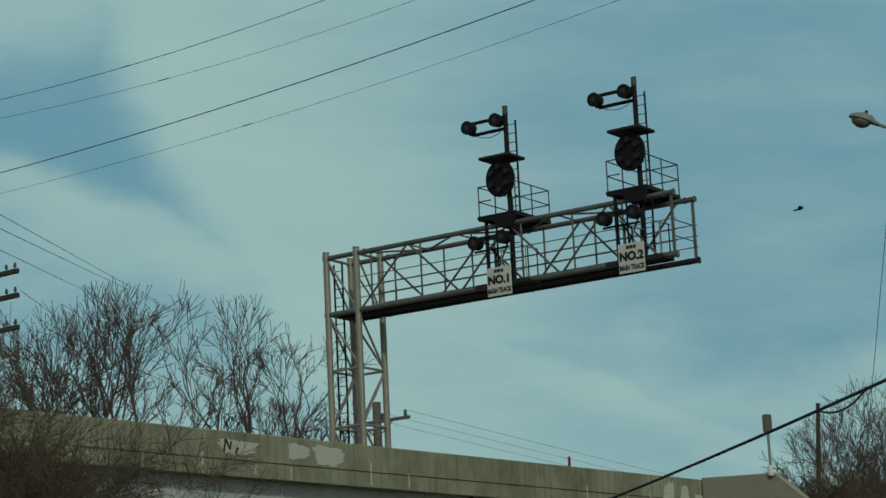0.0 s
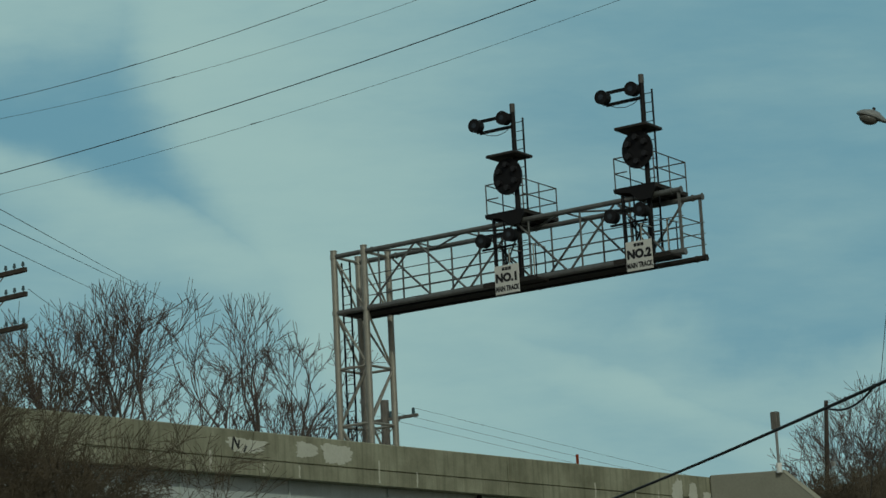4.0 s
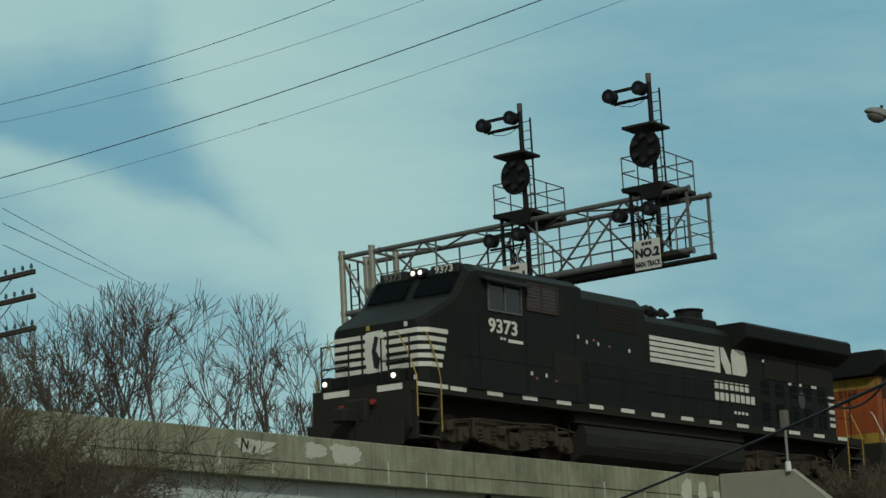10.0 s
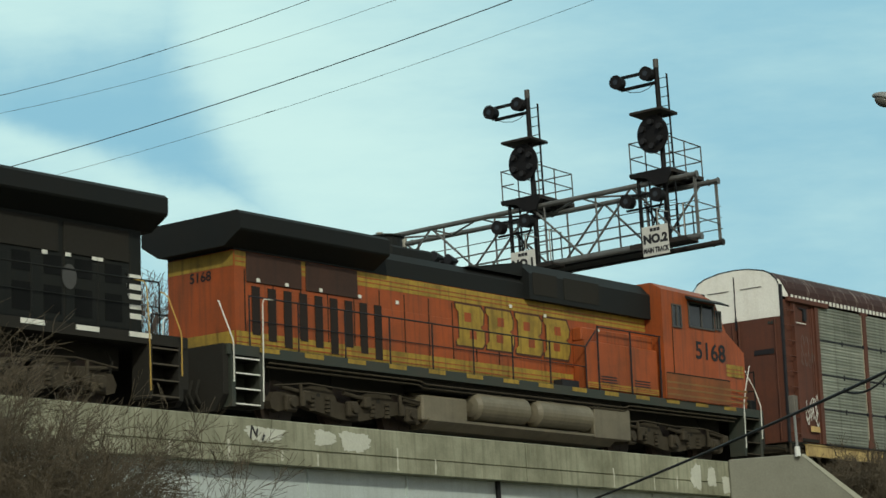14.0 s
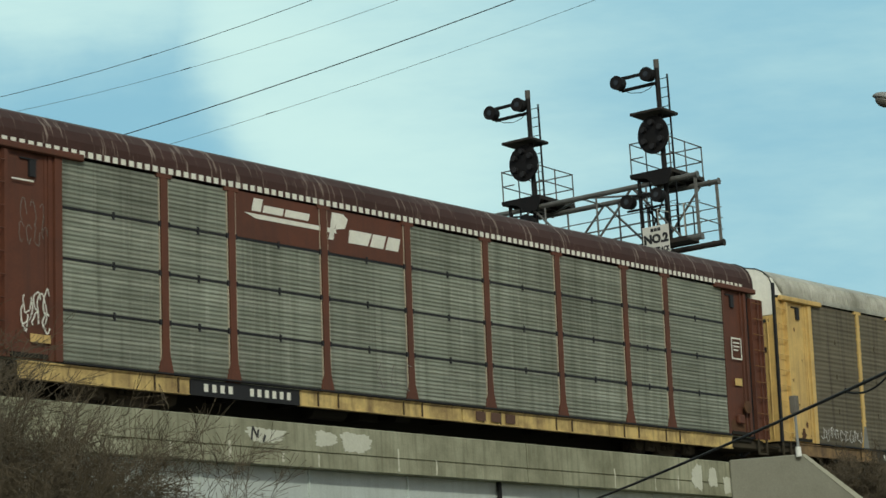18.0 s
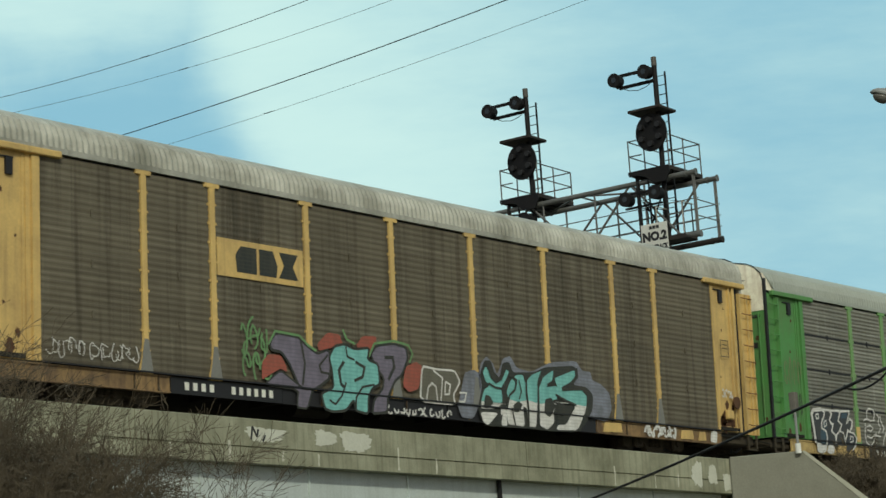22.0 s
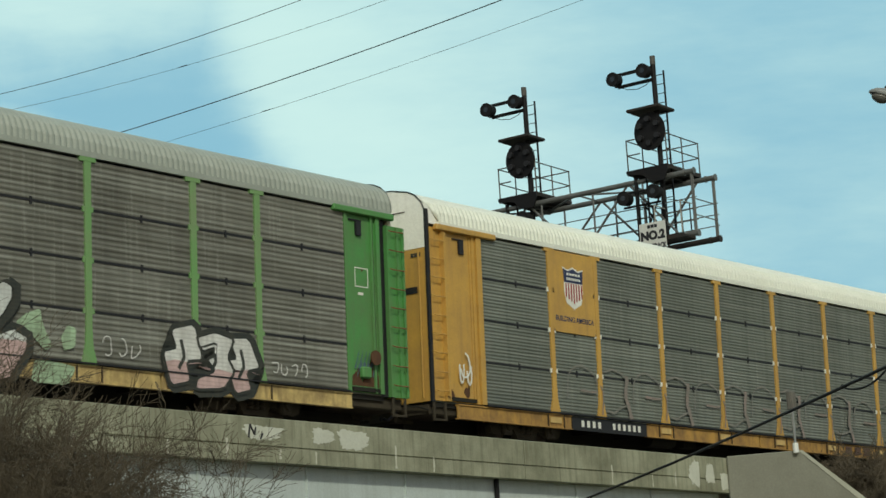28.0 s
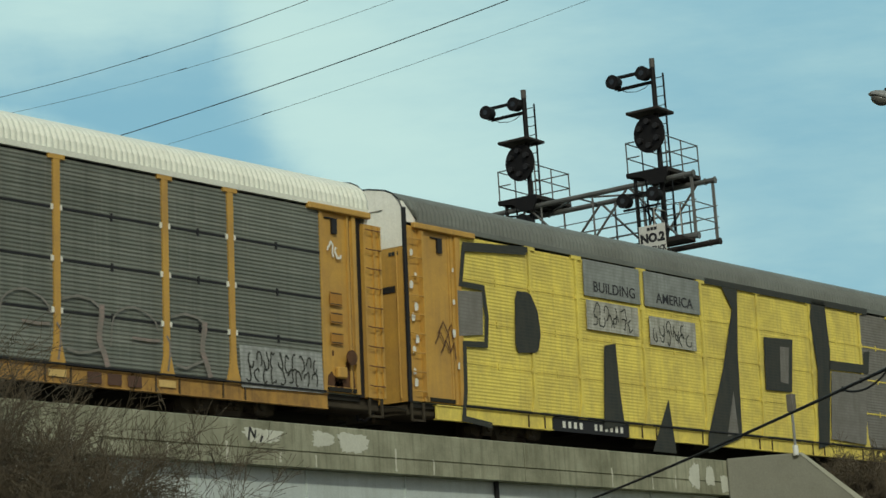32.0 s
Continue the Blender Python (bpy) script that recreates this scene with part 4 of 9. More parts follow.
    for a, b in zip(rings[:-1], rings[1:]):
        for j in range(len(ROOF) - 1):
            bm.faces.new((a[j], a[j + 1], b[j + 1], b[j]))
    part("roof", bm, roof_mat, car, smooth=False)
    bm = bmesh.new()
    box(bm, .5, 27.4, NEAR - .045, NEAR + .06, 4.93, 5.045)
    box(bm, .5, 27.4, 1.46, 1.54, 4.9, 5.06)
    part("eave_rail", bm, roof_mat, car)
    # ends: an upper and a lower field, the doors part in the middle
    for x0, x1 in ((.02, .12), (27.38, 27.48)):
        top = [p for p in ROOF]
        bm = bmesh.new()
        prism(bm, [(-1.46, 4.4)] + [(p[0] * .985, p[1] - .01) for p in top] + [(1.46, 4.4)], "x", x0, x1)
        o = part("end_hood", bm, end_top, car, "pale end hood")
        bm = bmesh.new()
        box(bm, x0, x1, -1.46, -.02, .82, 4.39), box(bm, x0, x1, .02, 1.46, .82, 4.39)
        e = part("end_door", bm, frame_mat, car, "tall pair of end doors")
        d = -1 if x0 < 1 else 1
        xs = sorted((x0 if d < 0 else x1, (x0 if d < 0 else x1) + d * .02))
        for slot in ((-1.2, -.55, 3.35, 3.5), (.9, 1.3, 4.5, 4.62), (-.03, .03, 4.15, 4.5)):
            boxpart("vent_slot", INK, e, *xs, *slot)
        for k in range(3):
            boxpart("stencil_bar", SPRAY_DARK, e, *xs, -1.32 + k * .1, -1.25 + k * .1, 4.2, 4.29)
        for z0, z1, y0, y1 in ((5.3, 5.32, -.9, -.2), (5.3, 5.32, .2, .9), (4.42, 5.7, -.012, .012)):
            bm = bmesh.new()
            box(bm, *xs, y0, y1, z0, z1)
            part("hood_seam", bm, GREY_WOOD if z1 - z0 < .1 else INK, o)
        for y in (-1.3, 1.3, -.1, .1):
            bm = bmesh.new()
            xr = x0 - .05 if d < 0 else x1 + .05
            tube(bm, (xr, y, .9), (xr, y, 4.35), .022, None, 6)
            part("lock_rod", bm, frame_mat, e)
        bm = bmesh.new()
        hoop = [(x0 if d < 0 else x1, p[0] * 1.0, p[1] + .015) for p in ROOF]
        polyline(bm, hoop, .014, 6)
        part("end_rim", bm, INK, car)
        if d < 0:
            for s in (-1, 1):
                bm = bmesh.new()
                prism(bm, [(.03, 4.98), (.62, 4.98), (.46, 5.1), (.27, 5.28), (.08, 5.44), (.03, 5.46)], "y", *sorted((s * 1.43, s * 1.478)))
                part("hood_cheek", bm, end_top, o)
                boxpart("corner_gap", INK, car, .0, .1, *sorted((s * 1.475, s * 1.535)), .8, 5.3, label="dark gap at the end door")
        bm = bmesh.new()
        e0, e1 = (.08, 1.35) if d < 0 else (25.85, 27.8)
        soft_box(bm, e0, e1, -1.36, 1.36, .52, .79, .03)
        part("end_platform", bm, TRUCK_MAT, car, "rusty dark end platform")
        bm = bmesh.new()
        ex = .3 if d < 0 else 27.52
        for q in (-.21, .21):
            box(bm, ex + q - .03, ex + q + .03, NEAR, NEAR + .04, .37, .8)
        box(bm, ex - .21, ex + .21, NEAR, NEAR + .04, .37, .42)
        part("stirrup_step", bm, TRUCK_MAT, car)
        bm = bmesh.new()
        hx = -.02 if d < 0 else 27.86
        soft_box(bm, *sorted((hx, hx - d * .7)), -.42, .42, .42, 1.0, .04)
        part("draft_box", bm, TRUCK_MAT, car, "rusty draft gear box")
        bm = bmesh.new()
        polyline(bm, [(hx, -.5, .78), (hx + d * .12, -.52, .6), (hx + d * .28, -.42, .45), (hx + d * .36, -.36, .5)], .035, 6)
        part("air_hose", bm, INK, car)
        bm = bmesh.new()
        polyline(bm, [(hx - d * .05, -1.4, .62), (hx, -1.1, .72), (hx + d * .04, -.5, .78), (hx + d * .04, -.2, .95)], .02, 6)
        part("cut_lever", bm, UNDER, car)
    # side end fields with ladder and door
    for x0, x1, lx in ((.1, 2.0, .33), (25.8, 26.98, 27.54)):
        bm = bmesh.new()
        box(bm, x0, x1, NEAR + .03, NEAR + .07, .84, 4.9)
        s = part("side_end_panel", bm, door_mat, car)
        for px, wide, proud in (((.57, .045, .03), (.68, .03, .015), (1.74, .05, .0), (1.92, .09, .04)) if x0 < 1 else ((25.84, .05, .02), (26.72, .03, .02), (26.92, .06, .03))):
            boxpart("upright", door_mat, s, px - wide, px + wide, NEAR - proud, NEAR + .04, .84, 4.86)
        boxpart("door_recess", UNDER if x0 > 1 else door_mat, s, *((1.6, 1.66) if x0 < 1 else (26.76, 26.8)), NEAR + .012, NEAR + .034, .9, 4.8)
        if x0 > 1:
            # corner post that stands clear of the body, with its two channels
            # added black plate gives the open gap its shade by colour
            boxpart("gap_back", INK, s, 26.985, 27.26, NEAR + .085, NEAR + .12, .8, 4.85)
            boxpart("corner_post", door_mat, s, 27.24, 27.84, NEAR + .02, NEAR + .08, .8, 4.72)
            for q in (27.26, 27.6, 27.8):
                boxpart("post_channel", door_mat, s, q - .03, q + .03, NEAR - .035, NEAR + .03, .8, 4.7)
        for k in range(9):
            z = 1.05 + k * .44
            bm = bmesh.new()
            polyline(bm, [(lx - .22, NEAR - .02, z + .03), (lx - .2, NEAR - .1, z), (lx + .2, NEAR - .1, z), (lx + .22, NEAR - .02, z + .03)], .015, 5)
            part("rung", bm, door_mat if x0 < 1 else RUNG, s)
        if x0 < 1:
            boxpart("ladder_rail", door_mat, s, .52, .6, NEAR - .1, NEAR + .03, .95, 4.78)
        hx = 1.2 if x0 < 1 else 26.2
        bm = bmesh.new()
        box(bm, hx - .22, hx + .2, NEAR - .01, NEAR + .03, 4.69, 4.715), box(bm, hx + .0, hx + .16, NEAR - .03, NEAR + .03, 4.36, 4.68)
        part("latch_slot", bm, INK, s)
        boxpart("door_track", door_mat, s, *((.3, 2.55) if x0 < 1 else (25.4, 27.45)), NEAR - .1, NEAR + .03, 4.83, 4.97, r=.02)
        boxpart("door_sill", UNDER, s, *((.75, 1.65) if x0 < 1 else (25.95, 26.9)), NEAR - .02, NEAR + .034, .86, .95)
        if x0 > 1:
            bm = bmesh.new()
            soft_box(bm, 26.2, 26.5, NEAR - .1, NEAR + .03, 1.15, 1.4, .03)
            part("hand_brake", bm, door_mat, s)
            bm = bmesh.new()
            tube(bm, (26.62, NEAR + .02, 1.62), (26.62, NEAR - .1, 1.62), .03, .03, 8), tube(bm, (26.62, NEAR - .1, 1.62), (26.62, NEAR - .13, 1.62), .17, .17, 16)
            part("brake_wheel", bm, RUST, s)
            made("rust_patch", RUST, s, prism, [(25.95, .98), (26.9, .98), (26.82, 1.35), (26.66, 1.7), (26.55, 1.42), (26.3, 1.08), (26.1, 1.3), (25.98, 1.2)], "y", NEAR + .024, NEAR + .029)
    # posts with flared feet
    for p in POSTS:
        bm = bmesh.new()
        outline = [(p - pw, 4.9), (p - pw * .9, 1.55), (p - pw - .01, 1.2), (p - pw - .1, .86), (p - pw - .1, .80), (p + pw + .1, .80), (p + pw + .1, .86), (p + pw + .01, 1.2), (p + pw * .9, 1.55), (p + pw, 4.9)]
        prism(bm, outline, "y", NEAR - .035, NEAR + .05)
        box(bm, p - .21, p + .21, NEAR - .04, NEAR + .03, 4.84, 4.96)
        o = part("post", bm, post_mat, car)
        cw, ch = (.03, .055) if clip_n < 5 else (.018, .025)
        for k in range(clip_n):
            z = .86 + (k + 1) * 4.03 / (clip_n + 1)
            for q in (-.125, .125):
                boxpart("clip", clip_mat, o, p + q * (pw + .035) / .135 - cw, p + q * (pw + .035) / .135 + cw, NEAR - .03, NEAR + .02, z - ch, z + ch)
        if foot_mat:
            made("foot_plate", foot_mat, o, prism, [(p - pw - .1, .82), (p + pw + .1, .82), (p + pw + .02, 1.25), (p + .05, 1.5), (p - .05, 1.5), (p - pw - .02, 1.25)], "y", NEAR - .045, NEAR - .036)
        if edge_mat:
            bm = bmesh.new()
            for q in (-.125, .125):
                box(bm, p + q - .012, p + q + .012, NEAR - .012, NEAR + .02, .9, 4.86)
            part("panel_edge", bm, edge_mat, o)
    # corrugated side panels
    for k, (a, b) in enumerate(zip(BAYS[:-1], BAYS[1:])):
        for r in range(rows):
            gap = .012 if joints else .0
            z0, z1 = .86 + r * 4.03 / rows + gap, .86 + (r + 1) * 4.03 / rows - gap
            if (k, r) in plain:
                continue
            bm = bmesh.new()
            prev = None
            m = waves * 4
            for j in range(m + 1):
                z = z0 + (z1 - z0) * j / m
                d = wave * (0, 1, 1, 0)[j % 4]
                cur = [bm.verts.new((a + .08 if k else a, NEAR + .012 - d, z)), bm.verts.new((b - .08 if k < 8 else b, NEAR + .012 - d, z))]
                if prev:
                    bm.faces.new((prev[0], prev[1], cur[1], cur[0]))
                prev = cur
            part("side_panel", bm, bay_mats.get(k, panel_mat), car, keep=True)
    for r in range(1, rows):
        bm = bmesh.new()
        z = .86 + r * 4.03 / rows
        if joints:
            box(bm, 2.0, 25.8, NEAR - .006, NEAR + .03, z - .024, z + .02)
        bar = part("joint_bar", bm, joint_mat, car) if joints else bm.free()
        for a, b in zip(BAYS[:-1], BAYS[1:]):
            c = (a + b) / 2
            boxpart("joint_clip", joint_mat, bar or car, c - .03, c + .03, NEAR - .012, NEAR + .01, z - .09, z + .07)
    # closed far side and deck inside
    bm = bmesh.new()
    box(bm, .05, 27.45, 1.44, 1.5, .8, 5.0), box(bm, .2, 27.0, NEAR + .07, 1.44, .81, .85)
    part("far_side", bm, panel_mat, car)
    return car


def paint(name, c, grime=.25, streak=.15, rough=.55, dirt=None, scale=1.1):
    return weathered(name, c, dirt, rough, 0.0, grime, streak, scale, .06, 25)


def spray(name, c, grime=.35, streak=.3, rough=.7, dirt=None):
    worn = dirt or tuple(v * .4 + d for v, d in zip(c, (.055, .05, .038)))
    # ribs bands imitate shaded, worn corrugation on shapes that are flat
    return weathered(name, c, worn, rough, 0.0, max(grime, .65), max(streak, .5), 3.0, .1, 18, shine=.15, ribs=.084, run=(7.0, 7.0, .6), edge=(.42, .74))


BROWN = paint("red_brown_paint", (.125, .041, .022), .6, .45, .7, (.062, .032, .024))
ROOF_BROWN = weathered("dark_brown_roof", (.05, .018, .012), (.026, .012, .009), .7, 0, .6, .75, .8, .06, 25, run=(9.0, .7, .7), edge=(.6, .68), drip=(.3, .24, .2))
GREY_PANEL = side_metal("galvanised_side_panel", (.235, .262, .212), (.078, .082, .061), (.41, .43, .36), .12, .6, .85, .5)
SILL_YELLOW = paint("scuffed_yellow_sill", (.62, .46, .18), .85, .7, .7, (.16, .1, .05), 2.2)
OFF_WHITE = paint("off_white_end", (.92, .92, .84), .25, .2, .6, (.58, .55, .45))
CREAM_YELLOW = paint("cream_yellow_paint", (.68, .47, .165), .6, .5, .6, (.3, .2, .09))
SOOT_PANEL = side_metal("sooty_brown_side_panel", (.136, .117, .08), (.052, .044, .029), (.2, .178, .128), .06, .65, .6, .8)
RIB_ROOF = weathered("grey_ribbed_roof", (.47, .47, .41), (.15, .15, .115), .6, .1, .8, .5, .7, .06, run=(4.0, .8, .8))
LEAF_GREEN = paint("leaf_green_paint", (.075, .275, .07), .6, .45, .6, (.12, .17, .08))
DULL_PANEL = side_metal("grimy_grey_side_panel", (.185, .182, .15), (.062, .06, .047), (.37, .38, .33), .12, .65, .75, .2)
PALE_ROOF = weathered("pale_grey_roof", (.36, .39, .34), (.24, .26, .22), .6, .1, .4, .2, 1.0, .06)
AMBER = paint("amber_yellow_paint", (.57, .33, .066), .5, .4, .55, (.3, .18, .07))
BLUE_GREY_PANEL = side_metal("blue_grey_side_panel", (.162, .18, .152), (.078, .085, .072), (.29, .3, .26), .08, .5, .6)
WHITE_ROOF = weathered("white_roof", (.78, .8, .7), (.6, .61, .52), .6, .05, .3, .15, 1.0, .05)
DARK_ROOF = weathered("dark_grey_roof", (.17, .185, .165), (.1, .1, .09), .7, .1, .4, .2, 1.0, .06)
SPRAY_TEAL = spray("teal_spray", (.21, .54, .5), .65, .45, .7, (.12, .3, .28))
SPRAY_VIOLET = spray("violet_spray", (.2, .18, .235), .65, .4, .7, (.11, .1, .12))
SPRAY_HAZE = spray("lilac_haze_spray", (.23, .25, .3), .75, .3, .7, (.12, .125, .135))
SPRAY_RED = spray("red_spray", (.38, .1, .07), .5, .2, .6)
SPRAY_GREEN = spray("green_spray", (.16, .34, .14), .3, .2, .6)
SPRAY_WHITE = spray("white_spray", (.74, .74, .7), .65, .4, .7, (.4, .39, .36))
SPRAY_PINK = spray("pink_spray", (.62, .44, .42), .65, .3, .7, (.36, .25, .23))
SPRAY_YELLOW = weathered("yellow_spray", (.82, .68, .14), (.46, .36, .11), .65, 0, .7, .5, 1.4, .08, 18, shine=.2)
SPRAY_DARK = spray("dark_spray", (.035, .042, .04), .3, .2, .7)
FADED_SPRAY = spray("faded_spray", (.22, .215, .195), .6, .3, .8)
SHIELD_RED = paint("red_mark", (.34, .03, .03), .2, .1)


def rust_spot(car, x, z, r):
    rng = random.Random(int(x * 100 + z * 37))
    pts = [(x + r * rng.uniform(.5, 1.2) * math.cos(k * math.tau / 13), z + r * rng.uniform(.6, 1.6) * math.sin(k * math.tau / 13)) for k in range(13)]
    marks("rust_patch", [pts], NEAR + .026, RUST, car, .002)


NAVY = paint("navy_mark", (.025, .035, .09), .2, .1)
CARS = []
G = NEAR - .04

# brown rack
c = autorack("red-brown enclosed car carrier with galvanised side panels and a brown roof", BROWN, GREY_PANEL, ROOF_BROWN, SILL_YELLOW, OFF_WHITE, ribs=0, rows=4, plain=((2, 3), (3, 3)), clip_mat=INK, edge_mat=weathered("pale_edge_trim", (.42, .38, .29), rough=.7))
CARS.append((c, 20.13))
bm = bmesh.new()
box(bm, 0, .13, NEAR - .055, NEAR - .046, 4.93, 5.05)
first = part("eave_dash", bm, WHITE_MARK, c)
first.matrix_basis = pose(.5, 0, 0)
for k in range(1, 121):
    o = new("eave_dash", first.data)
    o.parent, o.matrix_basis = c, pose(.5 + k * .218, 0, 0)
bm = bmesh.new()
box(bm, 6.8, 12.35, NEAR - .004, NEAR + .02, 3.91, 4.89)
board = part("name_board", bm, BROWN, c, "brown panel with white marks")
for o in [[(7.45, 4.36), (10.0, 4.36), (10.0, 4.46), (7.1, 4.46)], [(7.32, 4.52), (7.6, 4.52), (7.68, 4.8), (7.4, 4.8)], [(7.66, 4.52), (8.28, 4.52), (8.33, 4.68), (7.71, 4.68)], [(8.34, 4.52), (9.1, 4.52), (9.15, 4.68), (8.39, 4.68)]] + [[(9.75, 4.2), (9.9, 4.2), (10.03, 4.82), (9.88, 4.82)], [(9.98, 4.45), (10.3, 4.5), (10.4, 4.72), (10.25, 4.82), (10.0, 4.82)], [(10.4, 4.2), (11.05, 4.2), (11.2, 4.5), (10.45, 4.5)], [(11.13, 4.2), (11.58, 4.2), (11.7, 4.5), (11.25, 4.5)], [(11.66, 4.2), (12.1, 4.2), (12.2, 4.5), (11.78, 4.5)]]:
    marks("mark_block", [o], NEAR - .008, WHITE_MARK, board)
scribble("spray_tag", c, .95, 1.75, 1.35, 1.75, NEAR - .035, 3, 3, WHITE_MARK, .03, "thin white spray tag")
scribble("spray_tag", c, .95, 1.7, 1.4, 2.1, NEAR - .038, 2, 13, WHITE_MARK, .025, "thin white spray tag")
scribble("spray_tag", c, 1.0, 1.75, 1.65, 2.2, NEAR - .041, 3, 14, WHITE_MARK, .025, "thin white spray tag")
scribble("chalk_drawing", c, .9, 1.7, 3.0, 3.5, NEAR - .03, 4, 23, FADED_SPRAY, .012, "faint scratched drawing")
scribble("chalk_drawing", c, .95, 1.6, 3.3, 3.9, NEAR - .032, 3, 24, FADED_SPRAY, .012, "faint scratched drawing")
boxpart("yellow_label", CREAM_YELLOW, c, 1.2, 1.7, NEAR - .035, NEAR - .028, 1.16, 1.32)
boxpart("yellow_label", CREAM_YELLOW, c, 26.2, 26.55, NEAR - .035, NEAR - .028, 2.2, 2.4)
for o in (rect(26.1, 26.62, 3.48, 3.52), rect(26.1, 26.62, 2.92, 2.96), rect(26.1, 26.14, 2.96, 3.48), rect(26.58, 26.62, 2.96, 3.48), rect(26.2, 26.52, 3.36, 3.4), rect(26.2, 26.52, 3.26, 3.3), rect(26.2, 26.45, 3.16, 3.2)):
    marks("stencil_bar", [o], NEAR - .03, WHITE_MARK, c)
for o in bars(14.6, 16.3, .52, .74, 3, .35):
    marks("sill_mark", [o], NEAR - .034, weathered("brown_mark_paint", (.1, .05, .03)), c)
scribble("chalk_drawing", c, 11.2, 12.6, 1.0, 1.75, G, 3, 8, FADED_SPRAY, .022, "thin pale chalk drawing")
marks("stencil_bar", [rect(.75, 1.3, 4.25, 4.28)], NEAR - .03, WHITE_MARK, c)

# sooty rack with cream-yellow posts
c = autorack("cream-yellow enclosed car carrier with sooty brown panels and graffiti", CREAM_YELLOW, SOOT_PANEL, RIB_ROOF, paint("rusty_worn_sill", (.29, .185, .08), .95, .9, .75, (.09, .06, .04), 2.6), OFF_WHITE, waves=8, wave=.008, joint_mat=SOOT_PANEL, pw=.075, mid_sill=INK, joints=False, clip_n=9, foot_mat=weathered("worn_grey_foot", (.2, .2, .18)))
CARS.append((c, 48.65))
for x, z, r in ((1.3, 1.05, .14), (1.5, 1.35, .08), (.9, 2.6, .04), (1.1, 4.05, .05), (26.2, 1.2, .16), (26.35, 1.55, .1), (26.1, .98, .12), (26.3, 3.6, .03)):
    rust_spot(c, x, z, r)
scribble("spray_tag", c, 26.02, 26.62, 1.72, 1.98, NEAR - .035, 4, 61, SPRAY_WHITE, .035, "white tag on the door")
for x, z, r in ((26.05, 1.15, .12), (26.5, 1.3, .1), (26.2, .9, .1), (26.55, .95, .07), (26.12, 2.3, .03), (26.45, 4.2, .03), (1.7, 1.0, .08), (1.15, 1.9, .035), (1.45, 3.2, .03)):
    rust_spot(c, x, z, r)
for o in (rect(26.1, 26.5, 3.3, 3.32), rect(26.1, 26.5, 2.86, 2.88), rect(26.1, 26.12, 2.88, 3.3), rect(26.48, 26.5, 2.88, 3.3), rect(26.17, 26.43, 3.18, 3.2), rect(26.17, 26.43, 3.08, 3.1)):
    marks("stencil_bar", [o], NEAR - .03, SPRAY_DARK, c)
bm = bmesh.new()
box(bm, 6.83, 9.45, NEAR - .02, NEAR + .015, 3.02, 3.82)
board = part("name_board", bm, CREAM_YELLOW, c, "yellow panel with dark blocks")
for o in ([(7.4, 3.14), (8.0, 3.14), (8.0, 3.7), (7.52, 3.7), (7.36, 3.5)], [(8.08, 3.14), (8.6, 3.14), (8.64, 3.4), (8.5, 3.7), (8.08, 3.7)], [(8.68, 3.14), (9.28, 3.14), (9.12, 3.42), (9.28, 3.7), (8.7, 3.7), (8.84, 3.42)]):
    marks("mark_block", [o], NEAR - .022, SPRAY_DARK, board)
SPRAY_FADE = spray("thin_grey_spray", (.15, .145, .115), .6, .4, .7)
painted(c, "red_spray", SPRAY_RED, [(9.79, 1.81), (10.14, 2.1), (10.54, 2.09), (10.63, 1.89), (10.32, 1.79), (9.85, 1.68)], 0)
painted(c, "red_spray", SPRAY_RED, [(11.07, 1.88), (11.29, 2.12), (11.78, 2.16), (11.73, 1.94), (11.4, 1.74)], 0)
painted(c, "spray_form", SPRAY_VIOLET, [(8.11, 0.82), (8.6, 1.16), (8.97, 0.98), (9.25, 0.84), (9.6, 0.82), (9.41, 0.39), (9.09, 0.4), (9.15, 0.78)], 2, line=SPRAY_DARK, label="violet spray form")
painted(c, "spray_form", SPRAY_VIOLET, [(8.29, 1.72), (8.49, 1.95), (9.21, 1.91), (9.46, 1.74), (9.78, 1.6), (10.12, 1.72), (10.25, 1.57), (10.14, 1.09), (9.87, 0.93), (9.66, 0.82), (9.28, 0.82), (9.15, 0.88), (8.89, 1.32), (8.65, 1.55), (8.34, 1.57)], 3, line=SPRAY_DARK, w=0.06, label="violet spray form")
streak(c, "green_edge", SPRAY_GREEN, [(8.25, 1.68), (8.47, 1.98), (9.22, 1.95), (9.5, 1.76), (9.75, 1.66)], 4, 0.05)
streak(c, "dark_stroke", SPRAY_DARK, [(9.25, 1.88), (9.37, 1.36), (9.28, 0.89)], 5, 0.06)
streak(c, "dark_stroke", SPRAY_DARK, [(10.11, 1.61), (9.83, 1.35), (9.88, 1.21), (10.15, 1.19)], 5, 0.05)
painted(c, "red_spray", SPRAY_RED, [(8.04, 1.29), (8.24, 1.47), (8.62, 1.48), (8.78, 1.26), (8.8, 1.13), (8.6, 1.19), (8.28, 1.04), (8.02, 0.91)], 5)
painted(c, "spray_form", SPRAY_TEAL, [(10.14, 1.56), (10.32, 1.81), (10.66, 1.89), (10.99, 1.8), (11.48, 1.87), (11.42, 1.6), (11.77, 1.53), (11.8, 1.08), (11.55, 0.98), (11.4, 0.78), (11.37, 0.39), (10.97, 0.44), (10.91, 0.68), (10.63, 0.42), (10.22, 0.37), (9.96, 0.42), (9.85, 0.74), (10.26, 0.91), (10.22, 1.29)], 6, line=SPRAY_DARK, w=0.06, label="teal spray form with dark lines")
streak(c, "dark_stroke", SPRAY_DARK, [(10.62, 1.5), (10.45, 1.3), (10.5, 1.0), (10.62, .92)], 7, .08)
